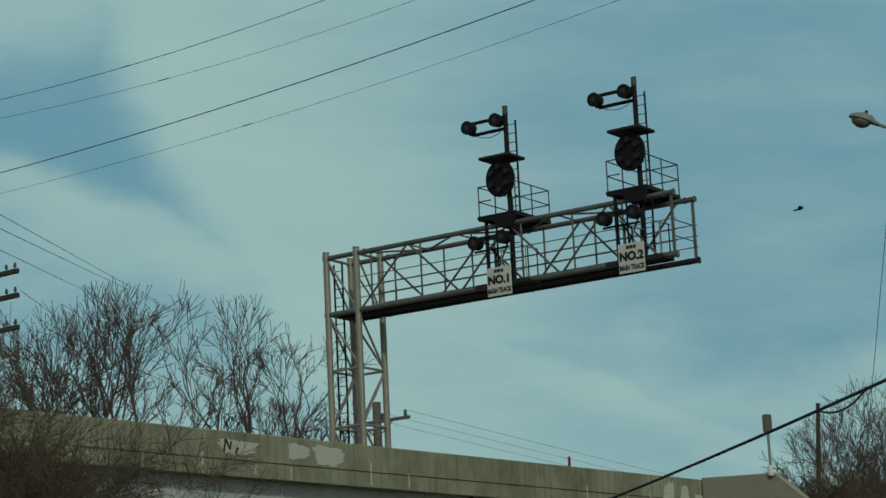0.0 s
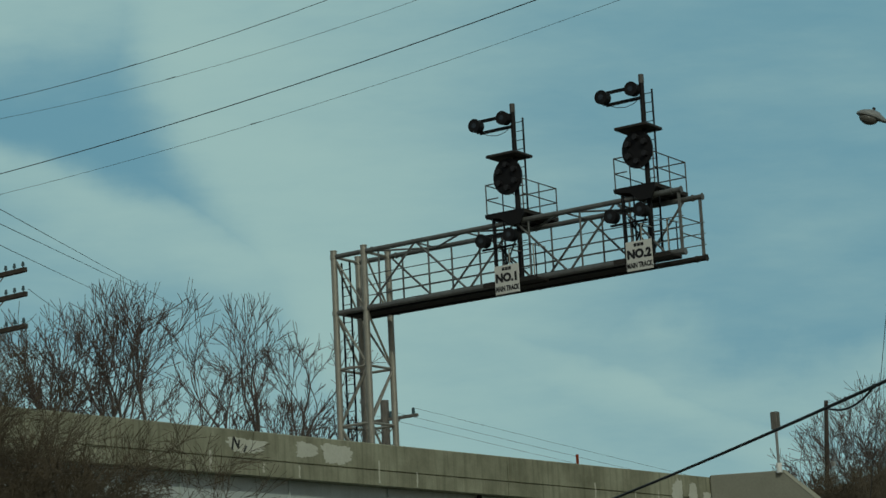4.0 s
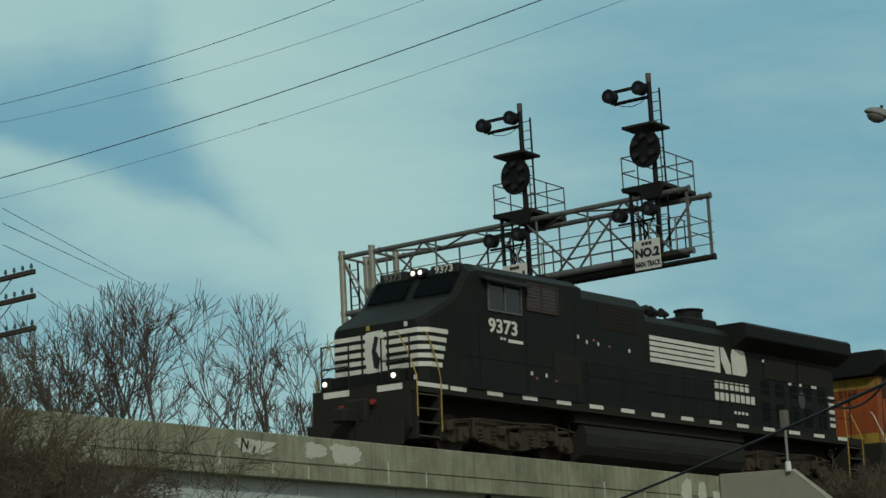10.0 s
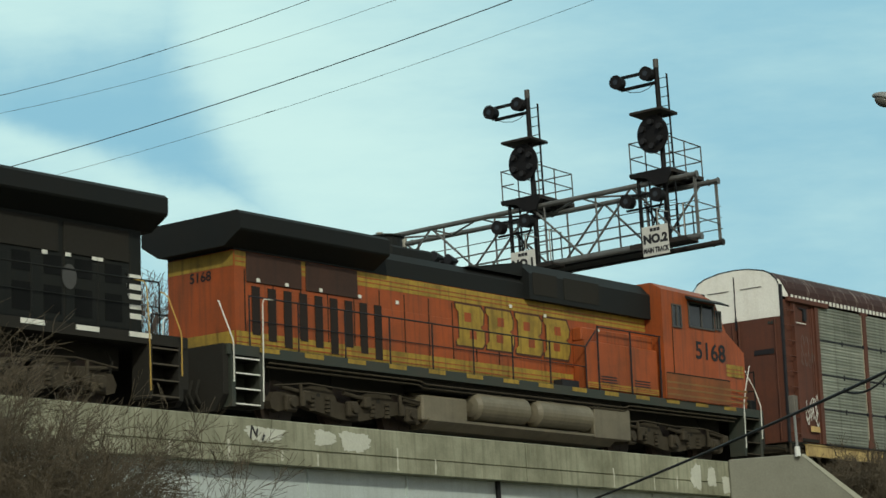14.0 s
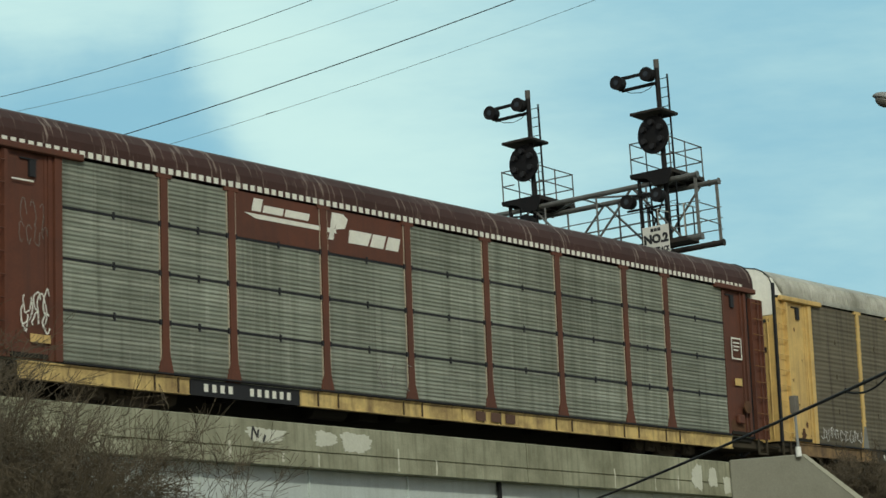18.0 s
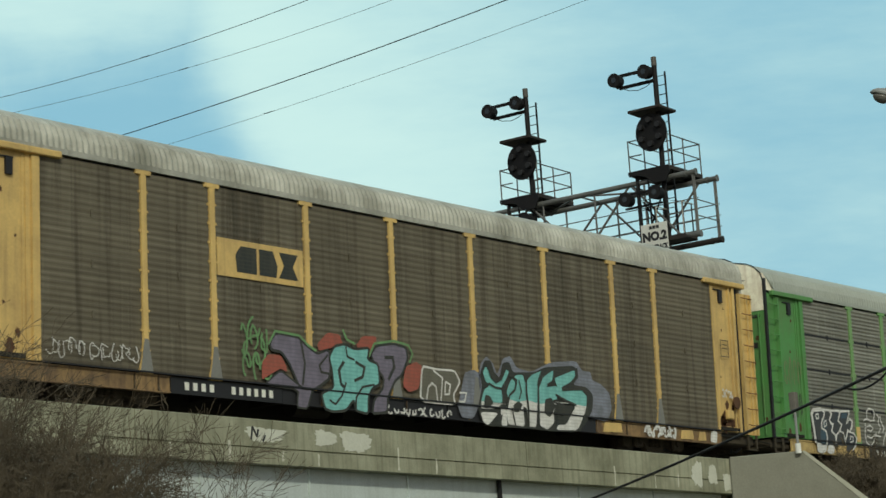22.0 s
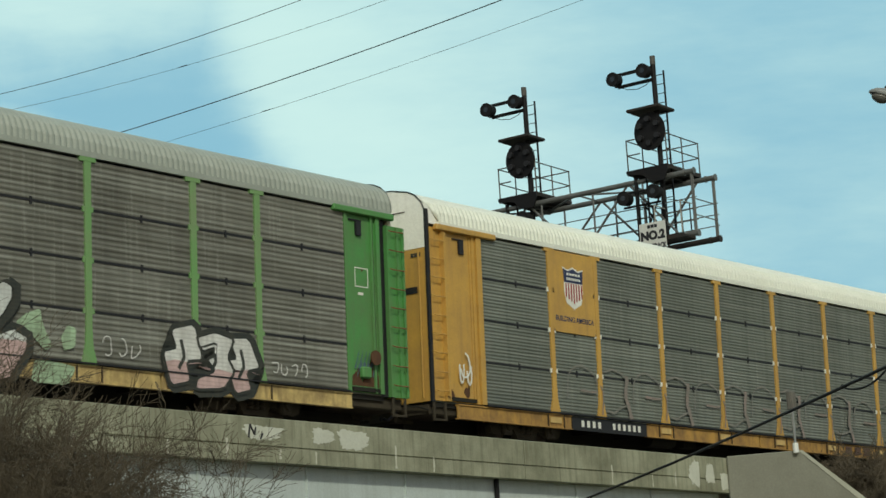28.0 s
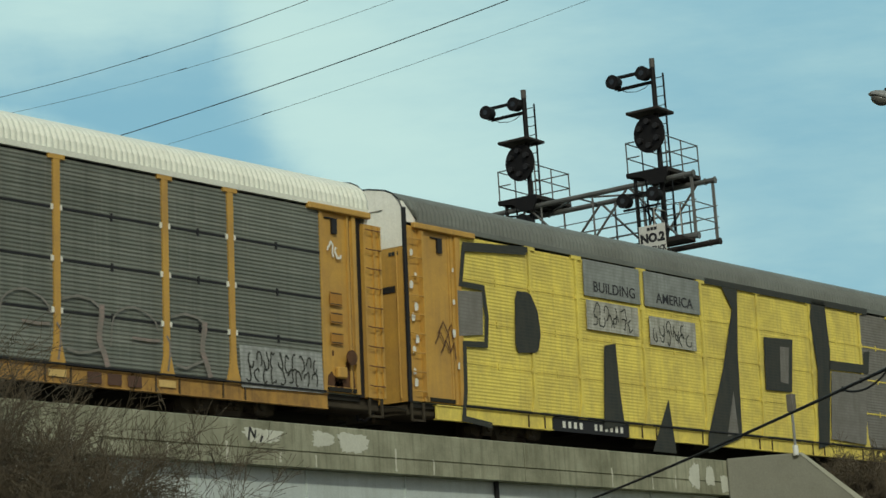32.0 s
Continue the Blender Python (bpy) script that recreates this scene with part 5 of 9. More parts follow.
streak(c, "dark_stroke", SPRAY_DARK, [(11.0, 1.52), (11.3, 1.42), (11.22, 1.2), (10.95, 1.1)], 7, .07)
streak(c, "dark_stroke", SPRAY_DARK, [(10.69, 1.87), (10.74, 1.61), (10.98, 1.56)], 7, 0.05)
streak(c, "dark_stroke", SPRAY_DARK, [(10.11, 0.62), (10.3, 0.54), (10.52, 0.74), (10.67, 1.04)], 7, 0.05)
streak(c, "dark_stroke", SPRAY_DARK, [(10.97, 0.47), (10.99, 0.73), (11.21, 0.98), (11.63, 1.06)], 7, 0.05)
painted(c, "spray_form", SPRAY_VIOLET, [(11.54, 1.73), (11.73, 1.94), (12.33, 2.04), (12.76, 1.98), (12.81, 1.74), (12.56, 1.33), (12.34, 1.21), (12.06, 0.81), (12.03, 0.47), (11.51, 0.41), (11.6, 0.73), (11.9, 0.99), (11.95, 1.23), (11.66, 1.5)], 5, line=SPRAY_DARK, w=0.06, label="violet spray form")
streak(c, "dark_stroke", SPRAY_DARK, [(12.0, 1.7), (12.28, 1.72), (12.32, 1.5), (12.1, 1.2)], 6, .08)
streak(c, "green_edge", SPRAY_GREEN, [(11.46, 1.67), (11.66, 1.98), (12.34, 2.1), (12.85, 2.04), (12.98, 1.85), (12.86, 1.65)], 6, 0.05)
streak(c, "green_edge", SPRAY_GREEN, [(10.61, 2.2), (10.74, 1.99), (11, 1.92)], 8, 0.05)
painted(c, "red_spray", SPRAY_RED, [(12.72, 1.54), (13.09, 1.69), (13.31, 1.61), (13.17, 1.08), (12.82, 0.97), (12.61, 1.11)], 4)
scribble("green_scrawl", c, 7.4, 8.3, 1.4, 2.05, NEAR - .044 - .002 * 0, 3, 401, SPRAY_GREEN, .05, "green spray scrawl")
scribble("green_scrawl", c, 7.45, 8.4, 0.85, 1.5, NEAR - .044 - .002 * 1, 3, 402, SPRAY_GREEN, .05, "green spray scrawl")
scribble("green_scrawl", c, 7.5, 8.2, 1.1, 1.85, NEAR - .044 - .002 * 2, 2, 403, SPRAY_GREEN, .05, "green spray scrawl")
scribble("green_scrawl", c, 7.55, 8.1, 1.7, 2.25, NEAR - .044 - .002 * 3, 1, 404, SPRAY_GREEN, .05, "green spray scrawl")
painted(c, "spray_form", SPRAY_FADE, [(13.31, 1.61), (13.82, 1.57), (14.49, 1.59), (14.68, 1.34), (14.41, 1.03), (14.46, 0.8), (13.2, 0.8)], 3, line=SPRAY_WHITE, w=0.05, label="white outlined spray form")
streak(c, "white_stroke", SPRAY_WHITE, [(13.42, 0.83), (13.5, 1.13), (13.64, 1.24), (13.78, 1.17), (13.82, 0.85)], 4, 0.045)
streak(c, "white_stroke", SPRAY_WHITE, [(14.13, 1.31), (14.31, 1.25), (14.25, 1.03), (14.1, 1.01), (14.13, 1.31)], 4, 0.045)
streak(c, "white_stroke", SPRAY_WHITE, [(13.7, 1.54), (14.03, 1.39), (13.94, 0.84)], 4, 0.04)
streak(c, "white_stroke", SPRAY_WHITE, [(14.64, 1.09), (14.89, 1.1), (14.81, 0.89), (14.6, 0.88)], 4, 0.045)
scribble("white_scrawl", c, 12.05, 14.35, .45, .65, NEAR - .052, 11, 411, SPRAY_WHITE, .045, "white scrawl on the sill")
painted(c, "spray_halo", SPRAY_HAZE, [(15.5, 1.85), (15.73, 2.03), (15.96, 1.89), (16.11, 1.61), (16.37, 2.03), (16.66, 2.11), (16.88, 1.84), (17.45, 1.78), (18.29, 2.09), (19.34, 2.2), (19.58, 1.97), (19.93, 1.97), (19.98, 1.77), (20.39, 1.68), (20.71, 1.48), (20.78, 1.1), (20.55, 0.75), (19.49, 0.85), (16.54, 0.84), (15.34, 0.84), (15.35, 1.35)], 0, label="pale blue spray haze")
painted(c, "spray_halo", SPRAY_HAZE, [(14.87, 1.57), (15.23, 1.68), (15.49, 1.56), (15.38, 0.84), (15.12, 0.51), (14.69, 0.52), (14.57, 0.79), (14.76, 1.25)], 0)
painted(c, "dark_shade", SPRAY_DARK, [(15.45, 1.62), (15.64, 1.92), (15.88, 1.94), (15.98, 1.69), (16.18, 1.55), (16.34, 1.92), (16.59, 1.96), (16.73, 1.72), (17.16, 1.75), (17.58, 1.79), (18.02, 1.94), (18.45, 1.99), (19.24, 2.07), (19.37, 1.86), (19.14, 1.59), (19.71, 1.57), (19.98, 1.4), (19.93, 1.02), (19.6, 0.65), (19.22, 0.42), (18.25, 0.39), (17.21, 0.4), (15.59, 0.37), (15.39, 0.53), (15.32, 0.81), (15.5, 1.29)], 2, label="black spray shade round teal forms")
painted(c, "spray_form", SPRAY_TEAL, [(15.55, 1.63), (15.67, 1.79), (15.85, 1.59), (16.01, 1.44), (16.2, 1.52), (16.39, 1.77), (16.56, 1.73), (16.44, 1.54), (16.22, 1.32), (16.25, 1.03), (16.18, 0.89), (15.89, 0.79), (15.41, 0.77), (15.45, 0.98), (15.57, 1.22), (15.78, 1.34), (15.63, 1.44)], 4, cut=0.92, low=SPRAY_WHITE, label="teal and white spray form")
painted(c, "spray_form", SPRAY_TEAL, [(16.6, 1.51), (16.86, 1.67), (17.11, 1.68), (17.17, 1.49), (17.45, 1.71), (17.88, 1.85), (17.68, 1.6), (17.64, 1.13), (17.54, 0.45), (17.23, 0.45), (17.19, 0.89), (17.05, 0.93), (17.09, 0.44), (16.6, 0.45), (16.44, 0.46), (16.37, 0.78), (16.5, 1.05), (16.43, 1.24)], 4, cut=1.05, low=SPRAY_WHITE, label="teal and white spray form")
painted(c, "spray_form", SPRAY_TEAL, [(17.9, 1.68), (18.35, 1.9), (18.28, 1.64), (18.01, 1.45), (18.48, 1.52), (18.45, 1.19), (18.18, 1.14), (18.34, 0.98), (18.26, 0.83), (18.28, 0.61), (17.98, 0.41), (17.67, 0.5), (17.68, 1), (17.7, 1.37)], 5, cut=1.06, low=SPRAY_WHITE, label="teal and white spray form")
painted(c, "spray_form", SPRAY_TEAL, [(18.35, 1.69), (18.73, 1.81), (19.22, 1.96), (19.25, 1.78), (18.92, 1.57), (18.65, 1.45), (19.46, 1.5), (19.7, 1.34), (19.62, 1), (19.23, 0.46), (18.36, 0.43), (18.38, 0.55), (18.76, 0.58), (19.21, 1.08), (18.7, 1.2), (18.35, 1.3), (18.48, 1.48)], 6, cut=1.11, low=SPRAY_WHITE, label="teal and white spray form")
painted(c, "white_drip", SPRAY_WHITE, [(15.39, 0.69), (16.08, 0.71), (15.67, 0.39), (15.48, 0.46)], 4)
painted(c, "white_drip", SPRAY_WHITE, [(16.17, 0.85), (16.37, 0.83), (16.41, 0.42), (16.17, 0.41)], 4)
painted(c, "dark_hole", SPRAY_DARK, [(15.58, 1.11), (15.78, 1.08), (15.88, 0.92), (15.67, 0.79), (15.5, 0.8)], 8)
painted(c, "dark_hole", SPRAY_DARK, [(16.65, 0.93), (16.86, 1.04), (17.02, 0.96), (16.85, 0.77), (16.65, 0.77)], 8)
painted(c, "dark_hole", SPRAY_DARK, [(17.93, 1.15), (18.19, 1.21), (18.34, 0.98), (18.1, 0.72), (17.87, 0.81)], 8)
painted(c, "dark_hole", SPRAY_DARK, [(18.81, 1.01), (19.1, 1.08), (18.89, 0.75), (18.61, 0.54), (18.61, 0.73)], 8)
painted(c, "dark_hole", SPRAY_DARK, [(16.05, 0.61), (16.22, 0.69), (16.13, 0.4), (15.89, 0.39)], 8)
streak(c, "dark_stroke", SPRAY_DARK, [(15.68, 1.87), (15.84, 1.55), (16.01, 1.44), (16.22, 1.52), (16.48, 1.91)], 9, 0.07)
streak(c, "dark_stroke", SPRAY_DARK, [(16.56, 1.64), (16.81, 1.53), (16.74, 1.3), (16.51, 1.15), (16.4, 0.85)], 9, 0.06)
streak(c, "dark_stroke", SPRAY_DARK, [(17.2, 1.56), (17.19, 1.28), (17.24, 0.89), (17.21, 0.42)], 9, 0.07)
streak(c, "dark_stroke", SPRAY_DARK, [(17.83, 1.81), (17.68, 1.53), (17.66, 1.13), (17.63, 0.44)], 9, 0.07)
streak(c, "dark_stroke", SPRAY_DARK, [(18.36, 1.93), (18.35, 1.65), (18.05, 1.5)], 9, 0.06)
streak(c, "dark_stroke", SPRAY_DARK, [(19.28, 2.02), (19.3, 1.81), (19.05, 1.61), (18.65, 1.45)], 9, 0.1)
streak(c, "dark_stroke", SPRAY_DARK, [(18.65, 1.45), (19.48, 1.53), (19.75, 1.37), (19.66, 0.97), (19.27, 0.46)], 9, 0.1)
streak(c, "dark_stroke", SPRAY_DARK, [(15.48, 1.26), (15.75, 1.38), (15.98, 1.3), (16.22, 1.29)], 9, 0.05)
streak(c, "dark_stroke", SPRAY_DARK, [(18.37, 1.29), (18.75, 1.18), (19.21, 1.08)], 9, 0.06)
streak(c, "dark_stroke", SPRAY_DARK, [(16.91, 1.54), (16.99, 1.28), (16.89, 1.08)], 9, 0.04)
streak(c, "dark_stroke", SPRAY_DARK, [(18.51, 1.19), (18.37, 0.51)], 9, 0.05)
streak(c, "dark_stroke", SPRAY_DARK, [(16.58, 0.86), (16.7, 0.44)], 9, 0.05)
scribble("spray_tag", c, 2.1, 4.6, .95, 1.35, G, 9, 9, SPRAY_WHITE, .022, "white spray tag")
scribble("spray_tag", c, 2.2, 4.5, 1.0, 1.3, G - .012, 7, 10, SPRAY_WHITE, .018, "white spray tag")
scribble("spray_tag", c, 22.2, 23.7, .5, .78, G, 6, 19, SPRAY_WHITE, .085, "thick white scrawl on the sill")
scribble("spray_tag", c, 22.3, 23.6, .52, .74, G - .006, 5, 20, SPRAY_WHITE, .06, "thick white scrawl on the sill")
for x0, x1 in ((20.35, 21.2), (23.85, 24.5), (24.7, 25.1)):
    painted(c, "yellow_patch", CREAM_YELLOW, [(x0, .5), (x1, .52), (x1 - .04, .76), (x0 + .08, .74)], -1, smooth=0)
painted(c, "white_drip", SPRAY_WHITE, [(25.3, .5), (25.62, .48), (25.66, .78), (25.5, .82), (25.34, .74)], -1)

# green rack
c = autorack("leaf-green enclosed car carrier with grimy grey panels and graffiti", LEAF_GREEN, DULL_PANEL, PALE_ROOF, SILL_YELLOW, paint("rusty_cream_end", (.92, .88, .72), .45, .4, .65, (.36, .21, .1), 2.4), ribs=.024, waves=9, wave=.014, pw=.085, post_mat=paint("dusty_green_post", (.15, .33, .11), .55, .3, .65, (.24, .26, .16)))
CARS.append((c, 77.28))
for x, z, r in ((.75, 3.9, .05), (1.25, 3.3, .04), (1.55, 1.15, .1), (.95, 1.0, .08), (1.4, 4.2, .04), (26.2, 1.3, .08), (26.4, 3.6, .04)):
    rust_spot(c, x, z, r)
bm = bmesh.new()
box(bm, 6.83, 9.45, NEAR - .02, NEAR + .015, 2.98, 3.88)
board = part("name_board", bm, LEAF_GREEN, c, "green panel with white blocks")
scribble("spray_tag", c, .75, 1.7, 2.3, 3.1, NEAR - .035, 4, 91, weathered("rusty_chalk", (.22, .17, .1)), .022, "faint rusty tag on the door")
scribble("spray_tag", c, 1.0, 1.65, 1.4, 2.1, NEAR - .035, 3, 92, SPRAY_DARK, .03, "black tag on the door")
for o in ([[(7.15, 3.78), (8.0, 3.74), (8.15, 3.5), (8.05, 3.42), (8.18, 3.3), (8.1, 3.1), (7.1, 3.06), (7.1, 3.36), (7.4, 3.45), (7.1, 3.5)]] + bars(8.3, 9.3, 3.4, 3.47, 6, .4) + bars(8.3, 9.2, 3.2, 3.27, 5, .4)):
    marks("mark_block", [o], NEAR - .022, WHITE_MARK, board)
for y, z, r in ((-1.2, 3.62, .07), (-.72, 3.2, .08), (-1.05, 2.95, .06), (-.5, 2.2, .05), (-1.3, 1.3, .09)):
    rng = random.Random(int(z * 100))
    bm = bmesh.new()
    prism(bm, [(y + r * rng.uniform(.5, 1.1) * math.cos(k * math.tau / 11), z + r * rng.uniform(.6, 1.5) * math.sin(k * math.tau / 11)) for k in range(11)], "x", .016, .02)
    part("rust_patch", bm, RUST, c)
MINT = spray("mint_spray", (.42, .58, .38), .7, .4, .7, (.16, .2, .13))
SPRAY_NAVY = spray("navy_spray", (.05, .06, .072), .6, .4, .7)
SPRAY_SILVER = spray("silver_spray", (.66, .7, .66), .65, .3, .6, (.42, .42, .4))
SPRAY_BLUE = spray("dark_blue_spray", (.05, .1, .14), .6, .4, .7)
SPRAY_BROWN = spray("brown_run_spray", (.12, .06, .045), .6, .4, .7)
painted(c, "spray_form", SPRAY_NAVY, [(2.09, 1.65), (2.61, 1.71), (3.61, 1.73), (4.22, 1.79), (4.12, 1.57), (4.36, 1.48), (4.28, 1.23), (4.54, 1.07), (4.52, 0.84), (4.08, 0.56), (3.53, 0.71), (2.26, 0.72), (2.16, 1.16)], 2, smooth=0, label="dark spray form with white lines")
painted(c, "blue_patch", SPRAY_BLUE, [(2.53, 1.17), (2.83, 1.12), (2.87, 0.85), (2.8, 0.72), (2.49, 0.7), (2.48, 0.94)], 3)
painted(c, "blue_patch", SPRAY_BLUE, [(2.73, 1.45), (2.91, 1.41), (2.93, 1.22), (2.66, 1.18)], 3)
painted(c, "blue_patch", SPRAY_BLUE, [(3.8, 1.69), (4.14, 1.72), (4.05, 1.56), (3.75, 1.54)], 3)
streak(c, "white_stroke", SPRAY_WHITE, [(2.2, 0.75), (2.14, 1.16), (2.06, 1.57), (2.18, 1.69), (2.63, 1.74)], 4, 0.11)
streak(c, "white_stroke", SPRAY_WHITE, [(2.63, 1.74), (2.8, 1.66), (2.74, 1.53), (2.6, 1.37), (2.59, 1.2), (2.83, 1.12), (2.87, 0.92), (2.8, 0.72)], 4, 0.06)
streak(c, "white_stroke", SPRAY_WHITE, [(2.29, 1.57), (2.44, 1.59), (2.45, 1.47), (2.32, 1.45), (2.29, 1.57)], 4, 0.045)
streak(c, "white_stroke", SPRAY_WHITE, [(2.63, 1.73), (3.06, 1.74), (3.2, 1.65), (3.06, 1.46), (3.14, 1.36), (3.25, 1.35), (3.14, 1.14), (3.34, 1.03), (3.37, 0.79)], 4, 0.07)
streak(c, "white_stroke", SPRAY_WHITE, [(2.73, 1.38), (2.86, 1.44), (2.88, 1.29), (2.73, 1.24), (2.73, 1.38)], 4, 0.04)
streak(c, "white_stroke", SPRAY_WHITE, [(3.1, 1.73), (3.62, 1.75), (3.68, 1.68), (3.56, 1.46), (3.75, 1.36), (3.61, 1.17), (3.41, 1.04), (3.36, 0.83)], 4, 0.06)
streak(c, "white_stroke", SPRAY_WHITE, [(3.61, 1.17), (3.82, 1.12), (3.9, 0.92), (3.93, 0.8)], 4, 0.06)
streak(c, "white_stroke", SPRAY_WHITE, [(3.67, 1.74), (4.24, 1.79), (4.23, 1.71), (4.04, 1.41), (4.24, 1.56), (4.38, 1.5), (4.35, 1.34), (4.2, 1.17), (4.09, 1.21), (3.92, 0.92)], 4, 0.07)
streak(c, "white_stroke", SPRAY_WHITE, [(4.2, 1.17), (4.43, 1.14), (4.59, 1), (4.49, 0.78), (4.27, 0.62)], 4, 0.05)
streak(c, "white_stroke", SPRAY_WHITE, [(4.18, 0.94), (4.23, 1.05), (4.38, 1.03), (4.35, 0.9), (4.18, 0.87)], 4, 0.035)
painted(c, "white_drip", SPRAY_WHITE, [(2.25, 0.76), (2.84, 0.75), (2.79, 0.56), (2.56, 0.45), (2.27, 0.51)], 3)
painted(c, "white_drip", SPRAY_WHITE, [(2.93, 0.73), (3.27, 0.72), (3.2, 0.51), (3, 0.46), (2.8, 0.53)], 3)
painted(c, "amber_patch", CREAM_YELLOW, [(3.46, 0.74), (3.98, 0.75), (3.92, 0.52), (3.47, 0.47)], 3, smooth=0)
streak(c, "white_scrawl", SPRAY_WHITE, [(5.32, 1.57), (5.3, 1.82), (5.44, 1.94), (5.69, 1.92), (5.78, 1.82), (5.7, 1.58)], 2, 0.045, "thin white spray scrawl")
streak(c, "white_scrawl", SPRAY_WHITE, [(5.07, 1.55), (5.32, 1.64), (5.5, 1.57), (5.76, 1.61)], 2, 0.045, "thin white spray scrawl")
streak(c, "white_scrawl", SPRAY_WHITE, [(5.18, 1.48), (5.12, 1.14), (5.2, 0.9), (5.44, 0.82), (5.64, 0.97), (5.79, 1.23)], 2, 0.045, "thin white spray scrawl")
streak(c, "white_scrawl", SPRAY_WHITE, [(5.25, 1.11), (5.46, 1.06), (5.72, 1.16), (6.06, 1.13)], 2, 0.045, "thin white spray scrawl")
streak(c, "white_scrawl", SPRAY_WHITE, [(5.9, 1.79), (6.05, 1.72), (5.97, 1.54), (6.09, 1.38), (5.95, 1.22)], 2, 0.045, "thin white spray scrawl")
streak(c, "white_scrawl", SPRAY_WHITE, [(6.12, 1.76), (6.14, 1.6), (6.31, 1.4), (6.2, 1.26)], 2, 0.045, "thin white spray scrawl")
streak(c, "white_scrawl", SPRAY_WHITE, [(6.47, 1.33), (6.25, 1.06), (6.17, 0.84)], 2, 0.045, "thin white spray scrawl")
streak(c, "white_scrawl", SPRAY_WHITE, [(5.24, 1.38), (5.49, 1.44), (5.64, 1.35), (5.48, 1.26), (5.28, 1.3)], 2, 0.045, "thin white spray scrawl")
scribble("white_scrawl", c, 6.98, 8.25, 1.46, 1.74, NEAR - .048, 10, 421, SPRAY_WHITE, .03, "thin white spray scrawl")
scribble("white_scrawl", c, 6.98, 8.2, 1.02, 1.34, NEAR - .048, 9, 422, SPRAY_WHITE, .03, "thin white spray scrawl")
painted(c, "mint_spray", MINT, [(8.61, 0.43), (8.57, 0.85), (8.7, 1.26), (8.83, 1.61), (9.04, 1.73), (9.2, 1.61), (9.32, 1.36), (9.15, 1.16), (8.93, 0.93), (8.87, 0.44)], 0, label="pale mint spray patch")
painted(c, "mint_spray", MINT, [(9.82, 1.89), (10, 2.07), (10.19, 1.95), (10.4, 1.82), (10.2, 1.51), (10.25, 1.32), (10.03, 0.97), (9.76, 0.98)], 0, label="pale mint spray patch")
painted(c, "mint_spray", MINT, [(16.34, 1.48), (16.63, 1.68), (16.94, 1.79), (17.01, 1.49), (17.24, 1.09), (17.06, 0.99), (16.8, 1.21), (16.52, 1.31)], 0, label="pale mint spray patch")
painted(c, "mint_spray", MINT, [(16.8, 0.82), (17.46, 0.79), (17.84, 0.73), (17.61, 0.36), (16.7, 0.37)], 0, label="pale mint spray patch")
painted(c, "mint_spray", MINT, [(17.63, 1.53), (17.85, 1.49), (17.82, 1.12), (17.53, 1.02), (17.46, 1.28)], 0, label="pale mint spray patch")
painted(c, "dark_shade", SPRAY_DARK, [(10.1, 1.61), (10.29, 1.87), (10.63, 2.09), (10.94, 2.17), (11.23, 2.13), (11.46, 2.07), (11.75, 2.17), (12.08, 2.17), (12.3, 2.03), (12.48, 1.93), (12.85, 2.16), (13.13, 2.14), (13.37, 2.11), (13.68, 2.16), (13.96, 2.04), (14.32, 2.13), (14.66, 2.04), (15.13, 2.15), (15.49, 2.1), (15.74, 2.03), (16.09, 2.28), (16.45, 2.2), (16.47, 1.81), (16.23, 1.47), (16.54, 1.42), (16.8, 1.21), (16.75, 0.85), (16.27, 0.35), (12.04, 0.38), (12.09, 0.77), (9.69, 0.9), (10.1, 1.01), (10.31, 1.24), (10.1, 1.42)], 1, label="black spray shade round pale forms")
painted(c, "spray_form", SPRAY_PINK, [(8.85, 0.42), (8.88, 0.87), (9.01, 1.12), (9.2, 1.24), (9.47, 1.28), (9.68, 1.22), (9.77, 1.04), (9.77, 0.88), (9.66, 0.42)], 3, line=SPRAY_DARK, w=.045, label="pink spray form")
painted(c, "spray_form", SPRAY_SILVER, [(10.5, 1.92), (10.67, 2.03), (10.91, 2.1), (11.13, 2.06), (11.23, 1.9), (11.34, 1.87), (11.45, 2.02), (11.68, 2.12), (11.9, 2.05), (12.05, 2.11), (12.2, 2.01), (12.31, 1.89), (12.36, 1.72), (12.38, 1.52), (12.27, 1.21), (12.17, 0.82), (10.99, 0.86), (9.78, 0.89), (10.05, 0.99), (10.3, 1.17), (10.37, 1.35), (10.24, 1.4), (10.19, 1.57), (10.33, 1.79)], 4, cut=1.06, low=SPRAY_PINK, label="silver and pink spray form")
painted(c, "spray_form", SPRAY_SILVER, [(12.42, 1.84), (12.63, 1.97), (12.79, 2.09), (13.03, 2.1), (13.18, 1.97), (13.24, 1.84), (13.11, 1.58), (13.19, 1.44), (13.11, 1.23), (13.13, 0.79), (13.02, 0.39), (12.14, 0.4), (12.14, 0.73), (12.71, 1.09), (12.77, 1.38), (12.57, 1.51)], 5, cut=1.10, low=SPRAY_PINK, label="silver and pink spray form")
painted(c, "spray_form", SPRAY_SILVER, [(13.27, 1.85), (13.33, 1.99), (13.59, 2.1), (13.81, 2.04), (13.89, 1.89), (14.03, 1.87), (14.15, 2), (14.36, 2.07), (14.55, 2), (14.61, 1.9), (14.76, 2.01), (15.1, 2.1), (15.32, 2.03), (15.4, 1.86), (15.28, 1.58), (15.22, 1.29), (15, 0.86), (14.63, 0.42), (13.1, 0.42), (13.32, 0.81), (13.26, 1.23), (13.16, 1.44)], 6, cut=1.10, low=SPRAY_PINK, label="silver and pink spray form")
